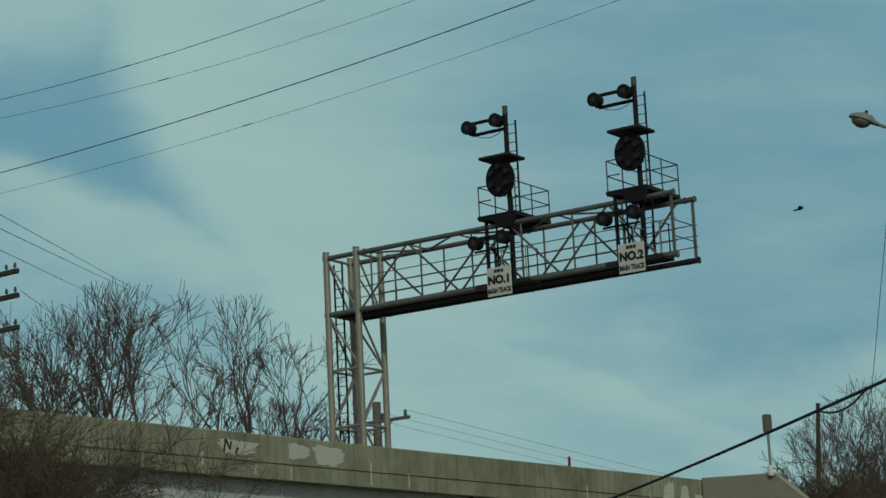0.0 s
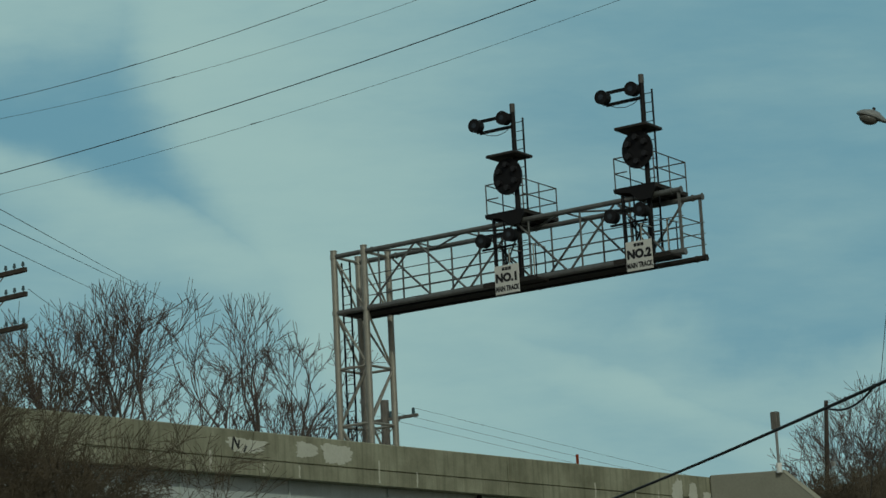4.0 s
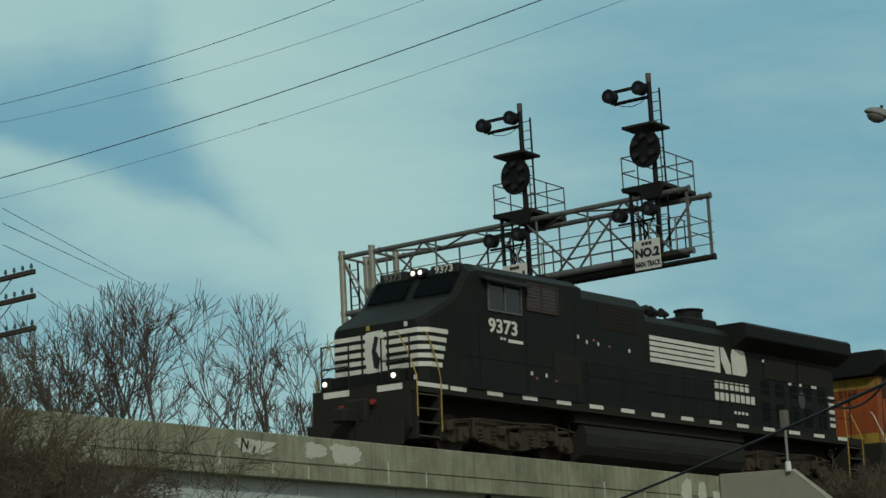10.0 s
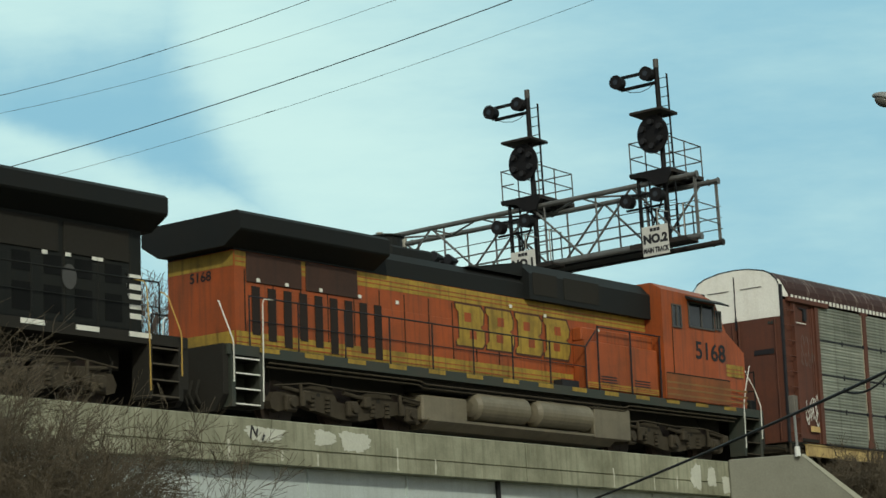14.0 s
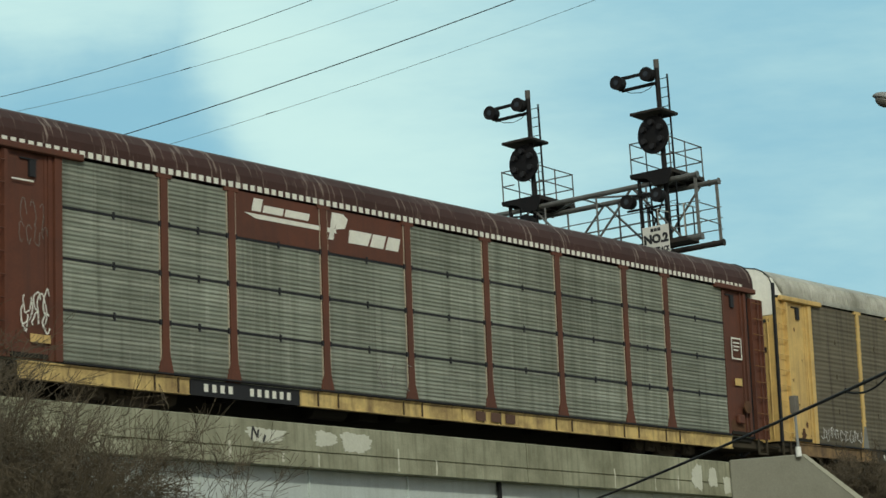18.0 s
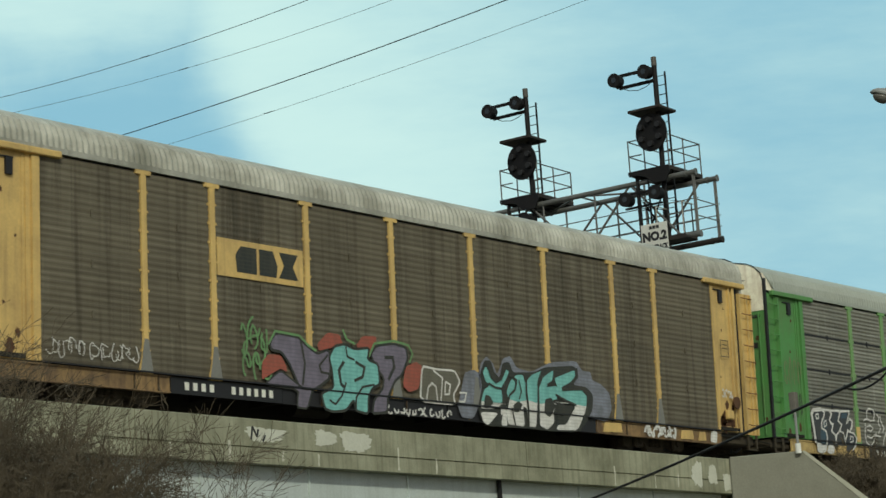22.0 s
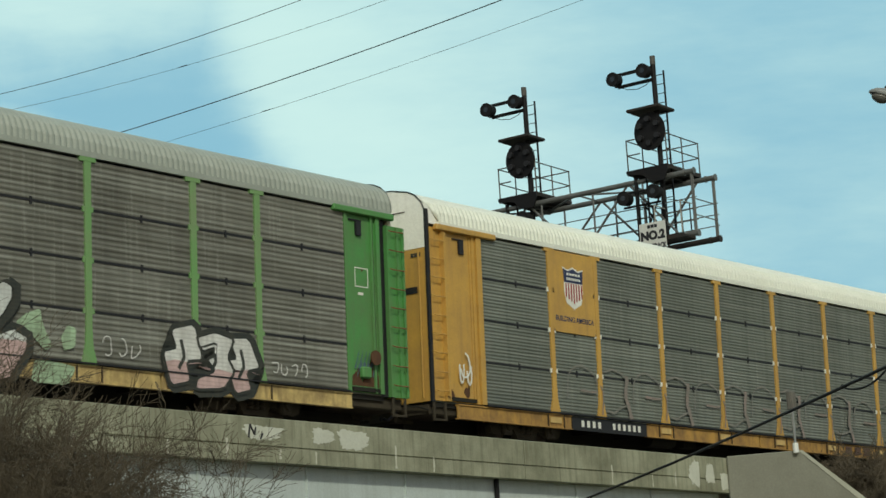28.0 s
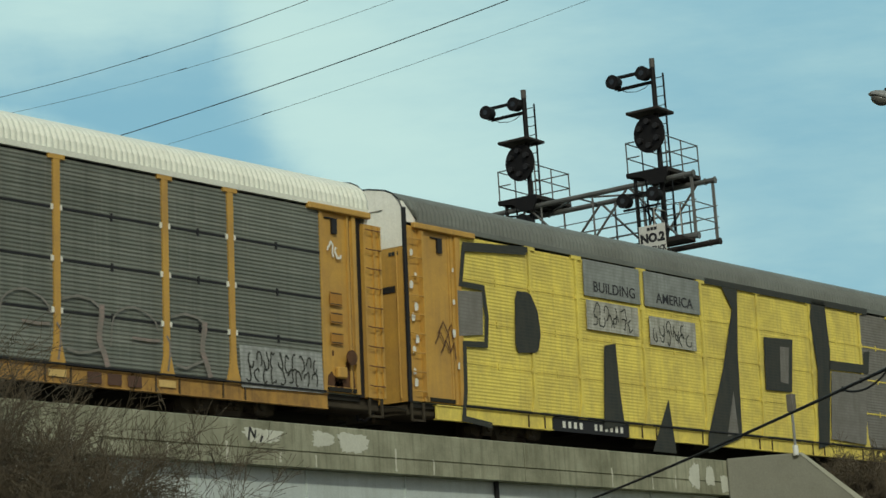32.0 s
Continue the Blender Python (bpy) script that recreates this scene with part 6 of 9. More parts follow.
painted(c, "spray_form", SPRAY_SILVER, [(15.66, 1.88), (15.79, 2.06), (16.02, 2.2), (16.22, 2.13), (16.22, 1.92), (16.04, 1.64), (15.74, 1.32), (15.51, 1), (15.87, 1.17), (16.29, 1.33), (16.57, 1.26), (16.58, 1), (16.38, 0.74), (16.12, 0.37), (15.08, 0.37), (15.08, 0.69), (15.19, 0.92), (15.45, 1.3), (15.6, 1.61)], 7, cut=1.10, low=SPRAY_PINK, label="silver and pink spray form")
painted(c, "dark_hole", SPRAY_DARK, [(10.81, 1.25), (10.91, 1.17), (11.05, 1.15), (11.15, 1.23), (11.03, 1.04), (10.94, 0.84), (10.69, 0.85)], 9)
painted(c, "dark_hole", SPRAY_DARK, [(13.74, 1.52), (13.87, 1.57), (13.96, 1.51), (13.8, 1.24), (13.5, 0.86), (13.59, 1.18)], 9)
painted(c, "dark_hole", SPRAY_DARK, [(14.66, 1.5), (14.77, 1.53), (14.55, 1.24), (14.21, 0.82), (14.2, 0.93), (14.45, 1.27)], 9)
painted(c, "dark_hole", SPRAY_DARK, [(12.17, 0.78), (12.38, 0.99), (12.61, 0.89), (12.43, 0.78), (12.21, 0.72)], 9)
painted(c, "dark_hole", SPRAY_DARK, [(12.57, 1.5), (12.86, 1.5), (12.74, 1.15), (12.64, 1.32)], 9)
painted(c, "dark_hole", SPRAY_DARK, [(13.22, 0.42), (13.39, 0.74), (13.46, 0.42)], 9)
painted(c, "dark_hole", SPRAY_DARK, [(14.48, 0.41), (14.97, 0.83), (14.99, 0.43)], 9)
painted(c, "dark_hole", SPRAY_DARK, [(10.28, 1.38), (10.46, 1.35), (10.33, 1.27)], 9)
streak(c, "dark_stroke", SPRAY_DARK, [(11.99, 1.59), (11.84, 1.35), (11.69, 1.11), (11.56, 0.82)], 10, 0.06)
streak(c, "dark_stroke", SPRAY_DARK, [(10.36, 1.33), (10.32, 1.16), (10.07, 0.98), (9.8, 0.93)], 10, 0.05)
streak(c, "dark_stroke", SPRAY_DARK, [(11.28, 2.12), (11.3, 1.87)], 10, 0.06)
streak(c, "dark_stroke", SPRAY_DARK, [(13.17, 2.01), (13.26, 1.82)], 10, 0.05)
streak(c, "dark_stroke", SPRAY_DARK, [(13.14, 1.46), (13.16, 1.27), (13.08, 0.79)], 10, 0.04)
streak(c, "dark_stroke", SPRAY_DARK, [(14.17, 0.7), (14.11, 0.42)], 10, 0.04)
streak(c, "dark_stroke", SPRAY_DARK, [(15.28, 1.73), (15.27, 1.29), (15.16, 0.92)], 10, 0.05)
streak(c, "dark_stroke", SPRAY_DARK, [(15.04, 0.76), (15.23, 0.35)], 10, 0.04)
streak(c, "dark_stroke", SPRAY_DARK, [(16.14, 2.25), (16.36, 2.14), (16.34, 1.84), (16.11, 1.55), (15.78, 1.26), (15.54, 1.04)], 10, 0.16)
streak(c, "dark_stroke", SPRAY_DARK, [(16.32, 1.36), (16.65, 1.25), (16.66, 0.96), (16.22, 0.35)], 10, 0.15)
streak(c, "dark_stroke", SPRAY_DARK, [(11.23, 2.06), (11.25, 1.86), (11.39, 1.84), (11.45, 1.99)], 10, 0.05)
streak(c, "dark_stroke", SPRAY_DARK, [(13.89, 1.95), (14, 1.84), (14.15, 1.97)], 10, 0.05)
streak(c, "dark_stroke", SPRAY_DARK, [(14.53, 2), (14.61, 1.87), (14.75, 1.99)], 10, 0.05)
painted(c, "yellow_patch", CREAM_YELLOW, [(12.62, 1.37), (12.71, 1.15), (12.62, 0.95), (12.43, 0.99), (12.48, 1.22)], 11)
painted(c, "amber_patch", CREAM_YELLOW, [(9.62, 0.65), (10.28, 0.66), (10.21, 0.41), (9.59, 0.42)], 5, smooth=0)
painted(c, "amber_patch", CREAM_YELLOW, [(10.64, 0.66), (11.26, 0.65), (11.21, 0.42), (10.57, 0.41)], 5, smooth=0)
painted(c, "amber_patch", CREAM_YELLOW, [(11.49, 0.65), (12.1, 0.66), (12, 0.4), (11.46, 0.4)], 5, smooth=0)
streak(c, "brown_run", SPRAY_BROWN, [(12.43, 0.65), (12.47, 0.4)], 11, 0.05)
streak(c, "brown_run", SPRAY_BROWN, [(12.8, 0.73), (12.71, 0.39)], 11, 0.05)
streak(c, "brown_run", SPRAY_BROWN, [(13.76, 0.62), (13.71, 0.4)], 11, 0.05)
streak(c, "brown_run", SPRAY_BROWN, [(13.92, 0.66), (13.98, 0.4)], 11, 0.05)
streak(c, "brown_run", SPRAY_BROWN, [(15.48, 0.66), (15.39, 0.36)], 11, 0.05)
streak(c, "brown_run", SPRAY_BROWN, [(15.79, 0.65), (15.83, 0.36)], 11, 0.05)
streak(c, "brown_run", SPRAY_BROWN, [(14.46, 0.63), (14.48, 0.43)], 11, 0.05)
block_piece("spray_piece", c, 20.3, 22.9, .5, 1.8, G, 3, 37, SPRAY_WHITE, SPRAY_PINK, SPRAY_DARK, SPRAY_DARK, "pink spray piece with black shade")
scribble("spray_tag", c, 18.5, 19.6, 1.0, 1.4, G, 3, 33, SPRAY_WHITE, .025, "white spray tag")
scribble("spray_tag", c, 23.3, 24.5, 1.0, 1.3, G, 4, 34, SPRAY_WHITE, .025, "white spray tag")
for o in (rect(26.15, 26.6, 3.62, 3.64), rect(26.15, 26.6, 3.2, 3.22), rect(26.15, 26.17, 3.22, 3.62), rect(26.58, 26.6, 3.22, 3.62), rect(26.25, 26.42, 3.02, 3.08)):
    marks("stencil_bar", [o], NEAR + .026, WHITE_MARK, c)
for k in range(5):
    streak(c, "blue_tag", spray("blue_tag_spray", (.09, .16, .2)), [(26.05 + k * .13, 1.35), (26.2 + k * .12, 1.75), (26.12 + k * .13, 1.2), (26.28 + k * .12, 1.5)], -12, .05, "small blue tag on the door")
for p in POSTS[:4]:
    bm = bmesh.new()
    box(bm, p - .11, p + .11, NEAR - .044, NEAR - .03, .9, 1.35)
    part("yellow_paint", bm, CREAM_YELLOW, c)

# amber rack with white roof
c = autorack("amber-yellow enclosed car carrier with blue-grey panels and a white roof", AMBER, BLUE_GREY_PANEL, WHITE_ROOF, paint("amber_sill", (.47, .265, .06), .85, .6, .7, (.13, .075, .04), 2.0), OFF_WHITE, ribs=.032, waves=12, wave=.012, clip_mat=WHITE_MARK, pw=.085)
CARS.append((c, 105.95))
for x, z, r in ((1.35, 1.1, .12), (.8, 1.0, .1), (26.3, 1.1, .14), (26.15, 1.7, .05), (26.4, .98, .1)):
    rust_spot(c, x, z, r)
bm = bmesh.new()
box(bm, 4.75, 6.7, NEAR - .03, NEAR + .015, 2.86, 4.9)
board = part("name_board", bm, AMBER, c, "amber panel with a striped shield")
sh = lambda s, dz=0: [(5.72 + s * a, 4.02 + dz + s * b) for a, b in ((-.36, .3), (-.42, .48), (-.2, .42), (0, .5), (.2, .42), (.42, .48), (.36, .3), (.38, -.1), (.3, -.38), (0, -.52), (-.3, -.38), (-.38, -.1))]
marks("shield", [sh(1.05)], NEAR - .031, WHITE_MARK, board)
marks("shield_top", [[(5.33, 4.14), (6.11, 4.14), (6.14, 4.48), (5.93, 4.42), (5.72, 4.5), (5.51, 4.42), (5.3, 4.48)]], NEAR - .036, NAVY, board)
for k in range(7):
    marks("shield_stripe", [rect(5.38 + k * .11, 5.43 + k * .11, 3.62 + abs(k - 3) * .05, 4.12)], NEAR - .036, SHIELD_RED, board)
for o in bars(5.42, 6.02, 4.32, 4.38, 5, .3) + bars(5.42, 6.02, 4.2, 4.26, 7, .3):
    marks("mark_bar", [o], NEAR - .041, WHITE_MARK, board)
lettering("slogan", "BUILDING AMERICA", .19, (5.72, NEAR - .033, 3.2), NAVY, board, -1, .95, .003)
WASHED_ROSE = spray("washed_rose_spray", (.31, .235, .212), .85, .6, .8, (.175, .178, .152))
WASHED_PALE = spray("washed_pale_spray", (.25, .232, .21), .85, .6, .8, (.17, .178, .152))
rng = random.Random(15)
for p in POSTS[1:7]:
    a, h = rng.uniform(-.06, .06), rng.uniform(-.06, .06)
    arch = [(p - .86 + a + .62 * math.cos(math.pi * (1 - e / 8)), 1.72 + h + (.42 - .04 * (e > 4)) * math.sin(math.pi * e / 8)) for e in range(9)]
    streak(c, "spray_outline", WASHED_PALE, [(arch[0][0] - .04, 1.3 + h), (arch[0][0] - .02, 1.5)] + arch, 1, .04, "faded pale spray outline")
    streak(c, "spray_outline", WASHED_PALE, [(p + .1, 2.04 + h), (p + .5, 2.14 + h), (p + .85, 2.09 + h), (p + 1.06, 1.97 + h)], 1, .05, "faded pale spray outline")
    streak(c, "spray_shade", WASHED_ROSE, [(p + 1.08 + a, 2.02 + h), (p + 1.08 + a, 1.85), (p + 1.02 + a, 1.6), (p + 1.0 + a, 1.38), (p + 1.12 + a, 1.14), (p + 1.22 + a, .86)], 2, .14, "faint rose spray stroke")
    streak(c, "spray_shade", WASHED_ROSE, [(p - .95 + a, 1.52 + h), (p - .5, 1.5 + h), (p - .22, 1.52 + h)], 2, .06, "faint rose spray stroke")
    streak(c, "spray_outline", WASHED_PALE, [(p + .2, 1.08 + h), (p + .5, 1.02 + h), (p + .78, 1.12), (p + 1.05 + a, 1.2)], 3, .05, "faded pale spray outline")
    streak(c, "post_stroke", WASHED_ROSE, [(p - .05, 1.62), (p + .05, 1.5), (p + .04, 1.2), (p - .02, .9)], 4, .05, "rose spray line on the post")
for p in POSTS[:1] + POSTS[2:7]:
    boxpart("sill_label", CREAM_YELLOW, c, p - .26, p + .2, NEAR - .037, NEAR - .03, .58, .72, label="pale yellow tag on the sill")
for o in bars(18.85, 20.45, .52, .74, 3, .3):
    marks("sill_mark", [o], NEAR - .034, weathered("brown_mark_paint", (.1, .05, .03)), c)
painted(c, "spray_form", spray("pale_grey_spray", (.4, .42, .4), .8, .6, .7, (.17, .18, .165)), [(23.2, .74), (23.15, 1.62), (25.7, 1.66), (25.75, .78)], 1, smooth=0, label="pale grey spray block with black lines")
scribble("black_stroke", c, 23.3, 25.6, .85, 1.22, NEAR - .052, 9, 71, SPRAY_DARK, .035, "black spray stroke")
scribble("black_stroke", c, 23.4, 25.6, 1.15, 1.55, NEAR - .057, 10, 72, SPRAY_DARK, .035, "black spray stroke")
scribble("spray_tag", c, 1.0, 1.5, 1.2, 1.9, NEAR - .035, 2, 73, WHITE_MARK, .05, "white spray tag")
scribble("spray_tag", c, 1.0, 1.5, 1.45, 2.0, NEAR - .038, 1, 75, WHITE_MARK, .05, "white spray tag")
scribble("spray_tag", c, 26.0, 26.5, 3.75, 4.15, NEAR - .035, 2, 77, WHITE_MARK, .05, "white spray tag")
for z0, z1 in ((2.75, 3.05), (2.35, 2.6), (1.9, 2.15)):
    boxpart("stencil_label", paint("dull_amber_label", (.42, .2, .03)), c, 26.05, 26.45, NEAR - .035, NEAR - .028, z0, z1, label="dull stencilled label")
    for z in (z0 + .02, z1 - .04):
        marks("stencil_bar", [rect(26.07, 26.43, z, z + .02)], NEAR - .036, SPRAY_DARK, c)

# rack under a large yellow spray piece
c = autorack("amber enclosed car carrier almost covered by a yellow spray piece", AMBER, BLUE_GREY_PANEL, DARK_ROOF, SPRAY_YELLOW, OFF_WHITE, post_mat=SPRAY_YELLOW, waves=12, wave=.006, joint_mat=SPRAY_YELLOW, bay_mats={0: SPRAY_YELLOW, 1: SPRAY_YELLOW, 2: SPRAY_YELLOW, 3: SPRAY_YELLOW, 4: SPRAY_YELLOW, 5: SPRAY_YELLOW, 6: SPRAY_YELLOW, 7: FADED_SPRAY, 8: SOOT_PANEL}, pw=.05)
CARS.append((c, 134.63))
G2 = NEAR - .042
painted(c, "bare_patch", FADED_SPRAY, [(1.85, 3.54), (2.81, 3.6), (2.75, 2.57), (1.84, 2.46)], 0, smooth=0, label="bare grey patch")
streak(c, "dark_line", SPRAY_DARK, [(4.67, 4.84), (2.15, 4.66), (1.97, 3.71), (2.82, 3.7), (2.92, 3), (2.85, 2.34), (2.03, 2.29), (2, 1.17), (1.89, 0.53), (2.95, 0.43)], 2, 0.14, "dark outline on the yellow paint")
painted(c, "dark_block", SPRAY_DARK, [(4.07, 3.76), (4.66, 3.78), (4.94, 3.4), (5.05, 2.78), (4.9, 2.32), (3.99, 2.24)], 2, label="dark block on the yellow paint")
painted(c, "dark_block", SPRAY_DARK, [(7.71, 2.73), (8.22, 2.83), (8.31, 1.62), (8.44, 0.76), (7.53, 0.6)], 2, smooth=0)
painted(c, "dark_block", SPRAY_DARK, [(10.52, 1.57), (10.76, 0.15), (9.66, 0.16)], 2, smooth=0)
painted(c, "dark_block", SPRAY_DARK, [(13.46, 4.86), (14.27, 4.85), (14.1, 3.13), (14.05, 0.75), (12.32, 0.23), (12.34, 0.69), (13.29, 2.59), (13.94, 4.29)], 2, smooth=0)
painted(c, "grey_fill", FADED_SPRAY, [(13.74, 2), (13.87, 0.85), (13.3, 0.74)], 3, smooth=0)
painted(c, "dark_block", SPRAY_DARK, [(15.52, 3.65), (17.09, 3.71), (16.88, 2.19), (15.47, 2.16)], 2, smooth=0)
painted(c, "grey_fill", FADED_SPRAY, [(16.37, 3.45), (16.86, 3.46), (16.7, 2.41), (16.28, 2.44)], 3, smooth=0)
painted(c, "dark_block", SPRAY_DARK, [(18.34, 4.98), (19.06, 4.99), (19.21, 3.56), (18.81, 0.8), (18.17, 0.65), (18.42, 2.99), (18.15, 4.46)], 2, smooth=0)
painted(c, "dark_block", SPRAY_DARK, [(19.13, 3.28), (21.14, 3.31), (21.22, 3.69), (21.58, 3.76), (21.43, 3.06), (19.07, 3.01)], 2, smooth=0)
painted(c, "grey_fill", FADED_SPRAY, [(19.2, 2.97), (21.36, 3.02), (20.99, 0.91), (18.94, 0.97)], 2, smooth=0)
painted(c, "dark_block", SPRAY_DARK, [(12.63, 5.02), (21.63, 5.04), (21.59, 4.86), (12.61, 4.86)], 2, smooth=0)
painted(c, "dark_block", SPRAY_DARK, [(2.15, 4.69), (4.61, 4.9), (4.58, 4.7), (2.18, 4.51)], 2, smooth=0)
GREY_BOARD = spray("grey_board", (.29, .315, .3), .7, .5, .7, (.17, .18, .165))
for x0, x1, word in ((6.95, 9.45, "BUILDING"), (9.65, 12.3, "AMERICA")):
    bm = bmesh.new()
    soft_box(bm, x0, x1, G2 - .02, G2 - .003, 3.95, 4.88, .01)
    board = part("name_board", bm, GREY_BOARD, c, "grey panel with a black word")
    lettering("slogan", word, .38, ((x0 + x1) / 2 + .08, G2 - .023, 4.2), INK, board, -1, 1.1, .004)
scribble("spray_tag", c, 7.2, 9.1, 3.15, 3.55, G2 - .026, 6, 81, SPRAY_DARK, .035, "black tag")
scribble("spray_tag", c, 7.3, 8.8, 3.3, 3.8, G2 - .032, 4, 84, SPRAY_DARK, .03, "black tag")
scribble("spray_tag", c, 9.9, 11.8, 3.0, 3.4, G2 - .026, 6, 82, SPRAY_DARK, .035, "black tag")
scribble("spray_tag", c, 10.2, 11.6, 3.15, 3.65, G2 - .032, 4, 85, SPRAY_DARK, .03, "black tag")
WORN_PALE = spray("worn_pale_spray", (.52, .52, .46), .85, .7, .7, (.2, .2, .16))
for o in (rect(7.0, 9.3, 3.1, 3.85), rect(9.8, 12.0, 2.95, 3.7)):
    marks("pale_panel", [o], G2 - .018, WORN_PALE, c)
for z, d in ((2.2, .0), (2.45, .12), (2.0, .2)):
    streak(c, "brown_tag", RUST, [(.95 + d, z), (1.15 + d, z + .3), (1.3 + d, z + .05), (1.45 + d, z + .28), (1.5 + d, z - .1)], 0, .04, "brown tag on the door")
rng = random.Random(77)
for k in range(14):
    x, z, q = rng.uniform(.15, .5) if k % 3 else rng.uniform(1.66, 1.95), 1.0 + k * .25, rng.uniform(.03, .07)
    painted(c, "white_splash", WHITE_MARK, [(x - q, z - q * 1.6), (x + q * .8, z - q * 1.2), (x + q, z + q), (x - q * .3, z + q * 1.8), (x - q * 1.1, z + q * .6)], -1)

# ---- locomotives ----
TANK_OLIVE = weathered("dusty_olive_tank", (.19, .165, .11), (.065, .057, .04), .5, 0, .5, .3, 1.2, .1)
TANK_DARK = weathered("dusty_dark_tank", (.024, .0235, .02), (.036, .032, .025), .7, 0, .5, .3, 1.0, .1, shine=.2)


SCREEN_GLASS = dark_glass("tinted_screen_glass", (.008, .01, .011), .15)
SCREEN_GLASS.node_tree.nodes["Principled BSDF"].inputs["Specular IOR Level"].default_value = .25
LOUVRE = weathered("sooty_louvre", (.028, .02, .016), rough=.8, shine=.2)
SOOTY_SCREEN = weathered("sooty_orange_screen", (.06, .028, .018), (.03, .02, .016), .8, 0, .7, .5)
BLIND = weathered("brown_window_blind", (.062, .04, .032), rough=.8)


def chamfered(x0, x1, half, z0, z1, cut=.12):
    def go(bm):
        prism(bm, [(-half, z0), (-half, z1 - cut), (-half + cut, z1), (half - cut, z1), (half, z1 - cut), (half, z0)], "x", x0, x1)
    return go


def locomotive(label, body, roof_mat, sill_mat, step_mat, dash_mat, grip_mat, near, dash=0.6, front_lit=True):
    """Front at x = 0, rear at x = 22.3; near is the side (-1 or 1) with the markings."""
    loco = thing("locomotive", label, "locomotive", "locomotives of the freight train")

    def add(name, mat, build, lab="", parent=None):
        bm = bmesh.new()
        build(bm)
        return part(name, bm, mat, parent or loco, lab)

    add("frame", sill_mat, lambda bm: box(bm, .6, 21.7, -1.5, 1.5, 1.38, 1.60), "dark deck frame")
    for x0, x1 in ((.5, .66), (21.64, 21.8)):
        add("pilot_plate", UNDER, lambda bm: prism(bm, [(-1.45, 1.6), (-1.45, .55), (-1.2, .22), (1.2, .22), (1.45, .55), (1.45, 1.6)], "x", x0, x1))
        add("hoses", UNDER, lambda bm: [polyline(bm, [(x0 if x0 < 2 else x1, y, .9), ((x0 if x0 < 2 else x1) + (-.14 if x0 < 2 else .14), y + .05, .6), ((x0 if x0 < 2 else x1) + (-.1 if x0 < 2 else .1), y + .12, .4)], .03, 6) for y in (-.75, -.55, -.4, .4, .55, .75)])
    coupler(loco, .0, 1), coupler(loco, 22.3, -1)
    # corner steps
    for sx, d in ((.7, 1), (21.6, -1)):
        for s in (-1, 1):
            def steps(bm, sx=sx, d=d, s=s):
                a, b = sorted((sx, sx + d * .12))
                c0, c1 = sorted((sx + d * .85, sx + d * .95))
                ya, yb = sorted((s * 1.05, s * 1.5))
                box(bm, a, b, ya, yb, .3, 1.6), box(bm, c0, c1, ya, yb, .3, 1.6)
                box(bm, min(a, c0), max(b, c1), *sorted((s * 1.02, s * 1.05)), .3, 1.6)
            st = add("step_well", sill_mat, steps)
            for k in range(4):
                x0, x1 = sorted((sx + d * .12, sx + d * .85))
                bm = bmesh.new()
                box(bm, x0, x1, *sorted((s * 1.06, s * 1.49)), .34 + k * .32, .37 + k * .32)
                part("tread", bm, UNDER, st)
                bm = bmesh.new()
                box(bm, x0, x1, *sorted((s * 1.49, s * 1.51)), .345 + k * .32, .375 + k * .32)
                part("tread_edge", bm, TRUCK_MAT if near > 0 and d > 0 else step_mat, st)
            for q in (.05, .92):
                bm = bmesh.new()
                if q > .5 and d < 0:
                    bend = [(sx + d * q, s * 1.53, .45), (sx + d * (q + .02), s * 1.53, 1.6), (sx + d * (q + .06), s * 1.5, 2.55), (sx + d * (q + .12), s * 1.48, 2.64), (sx + d * (q + .5), s * 1.47, 2.66)]
                elif q > .5:
                    bend = [(sx + .92, s * 1.53, .5), (sx + .92, s * 1.53, 1.7), (sx + .8, s * 1.53, 2.1), (sx + .5, s * 1.5, 2.75), (sx + .42, s * 1.47, 2.8)]
                elif d > 0:
                    bend = [(sx + .05, s * 1.53, .8), (sx + .05, s * 1.53, 1.7), (sx + .03, s * 1.35, 2.2), (sx, s * 1.05, 2.75), (sx, s * .95, 2.78)]
                else:
                    bend = [(sx + d * q, s * 1.53, .8 if q < .5 else .5), (sx + d * q, s * 1.53, 1.6), (sx + d * q, s * 1.5, 1.72), (sx + d * q, s * 1.16, 2.45), (sx + d * (q + .04), s * 1.08, 2.55), (sx + d * (q + .1), s * 1.0, 2.58)]
                polyline(bm, bend, .015, 6)
                part("grab_iron", bm, grip_mat, loco, "bright bent grab iron")
    # running gear
    truck(loco, (2.75, 4.75, 6.75), .53), truck(loco, (15.55, 17.55, 19.55), .53)
    add("fuel_tank", TANK_OLIVE if near > 0 else TANK_DARK, lambda bm: prism(bm, [(-1.0, .2), (-1.3, .34), (-1.41, .55), (-1.43, .85), (-1.36, 1.04), (-1.2, 1.12), (1.2, 1.12), (1.36, 1.04), (1.43, .85), (1.41, .55), (1.3, .34), (1.0, .2)] if near < 0 else [(-1.1, .26), (-1.34, .44), (-1.34, .5), (-.85, .54), (-.85, 1.12), (.85, 1.12), (.85, .54), (1.34, .5), (1.34, .44), (1.1, .26)], "x", 7.5, 15.0), "angular fuel tank")
    if near > 0:
        boxpart("battery_box", TANK_OLIVE, loco, 6.9, 8.5, -1.36, 1.36, .4, 1.2, r=.03)
        boxpart("filter_box", TANK_OLIVE, loco, 13.55, 15.2, -1.32, 1.32, .42, 1.02, r=.04)
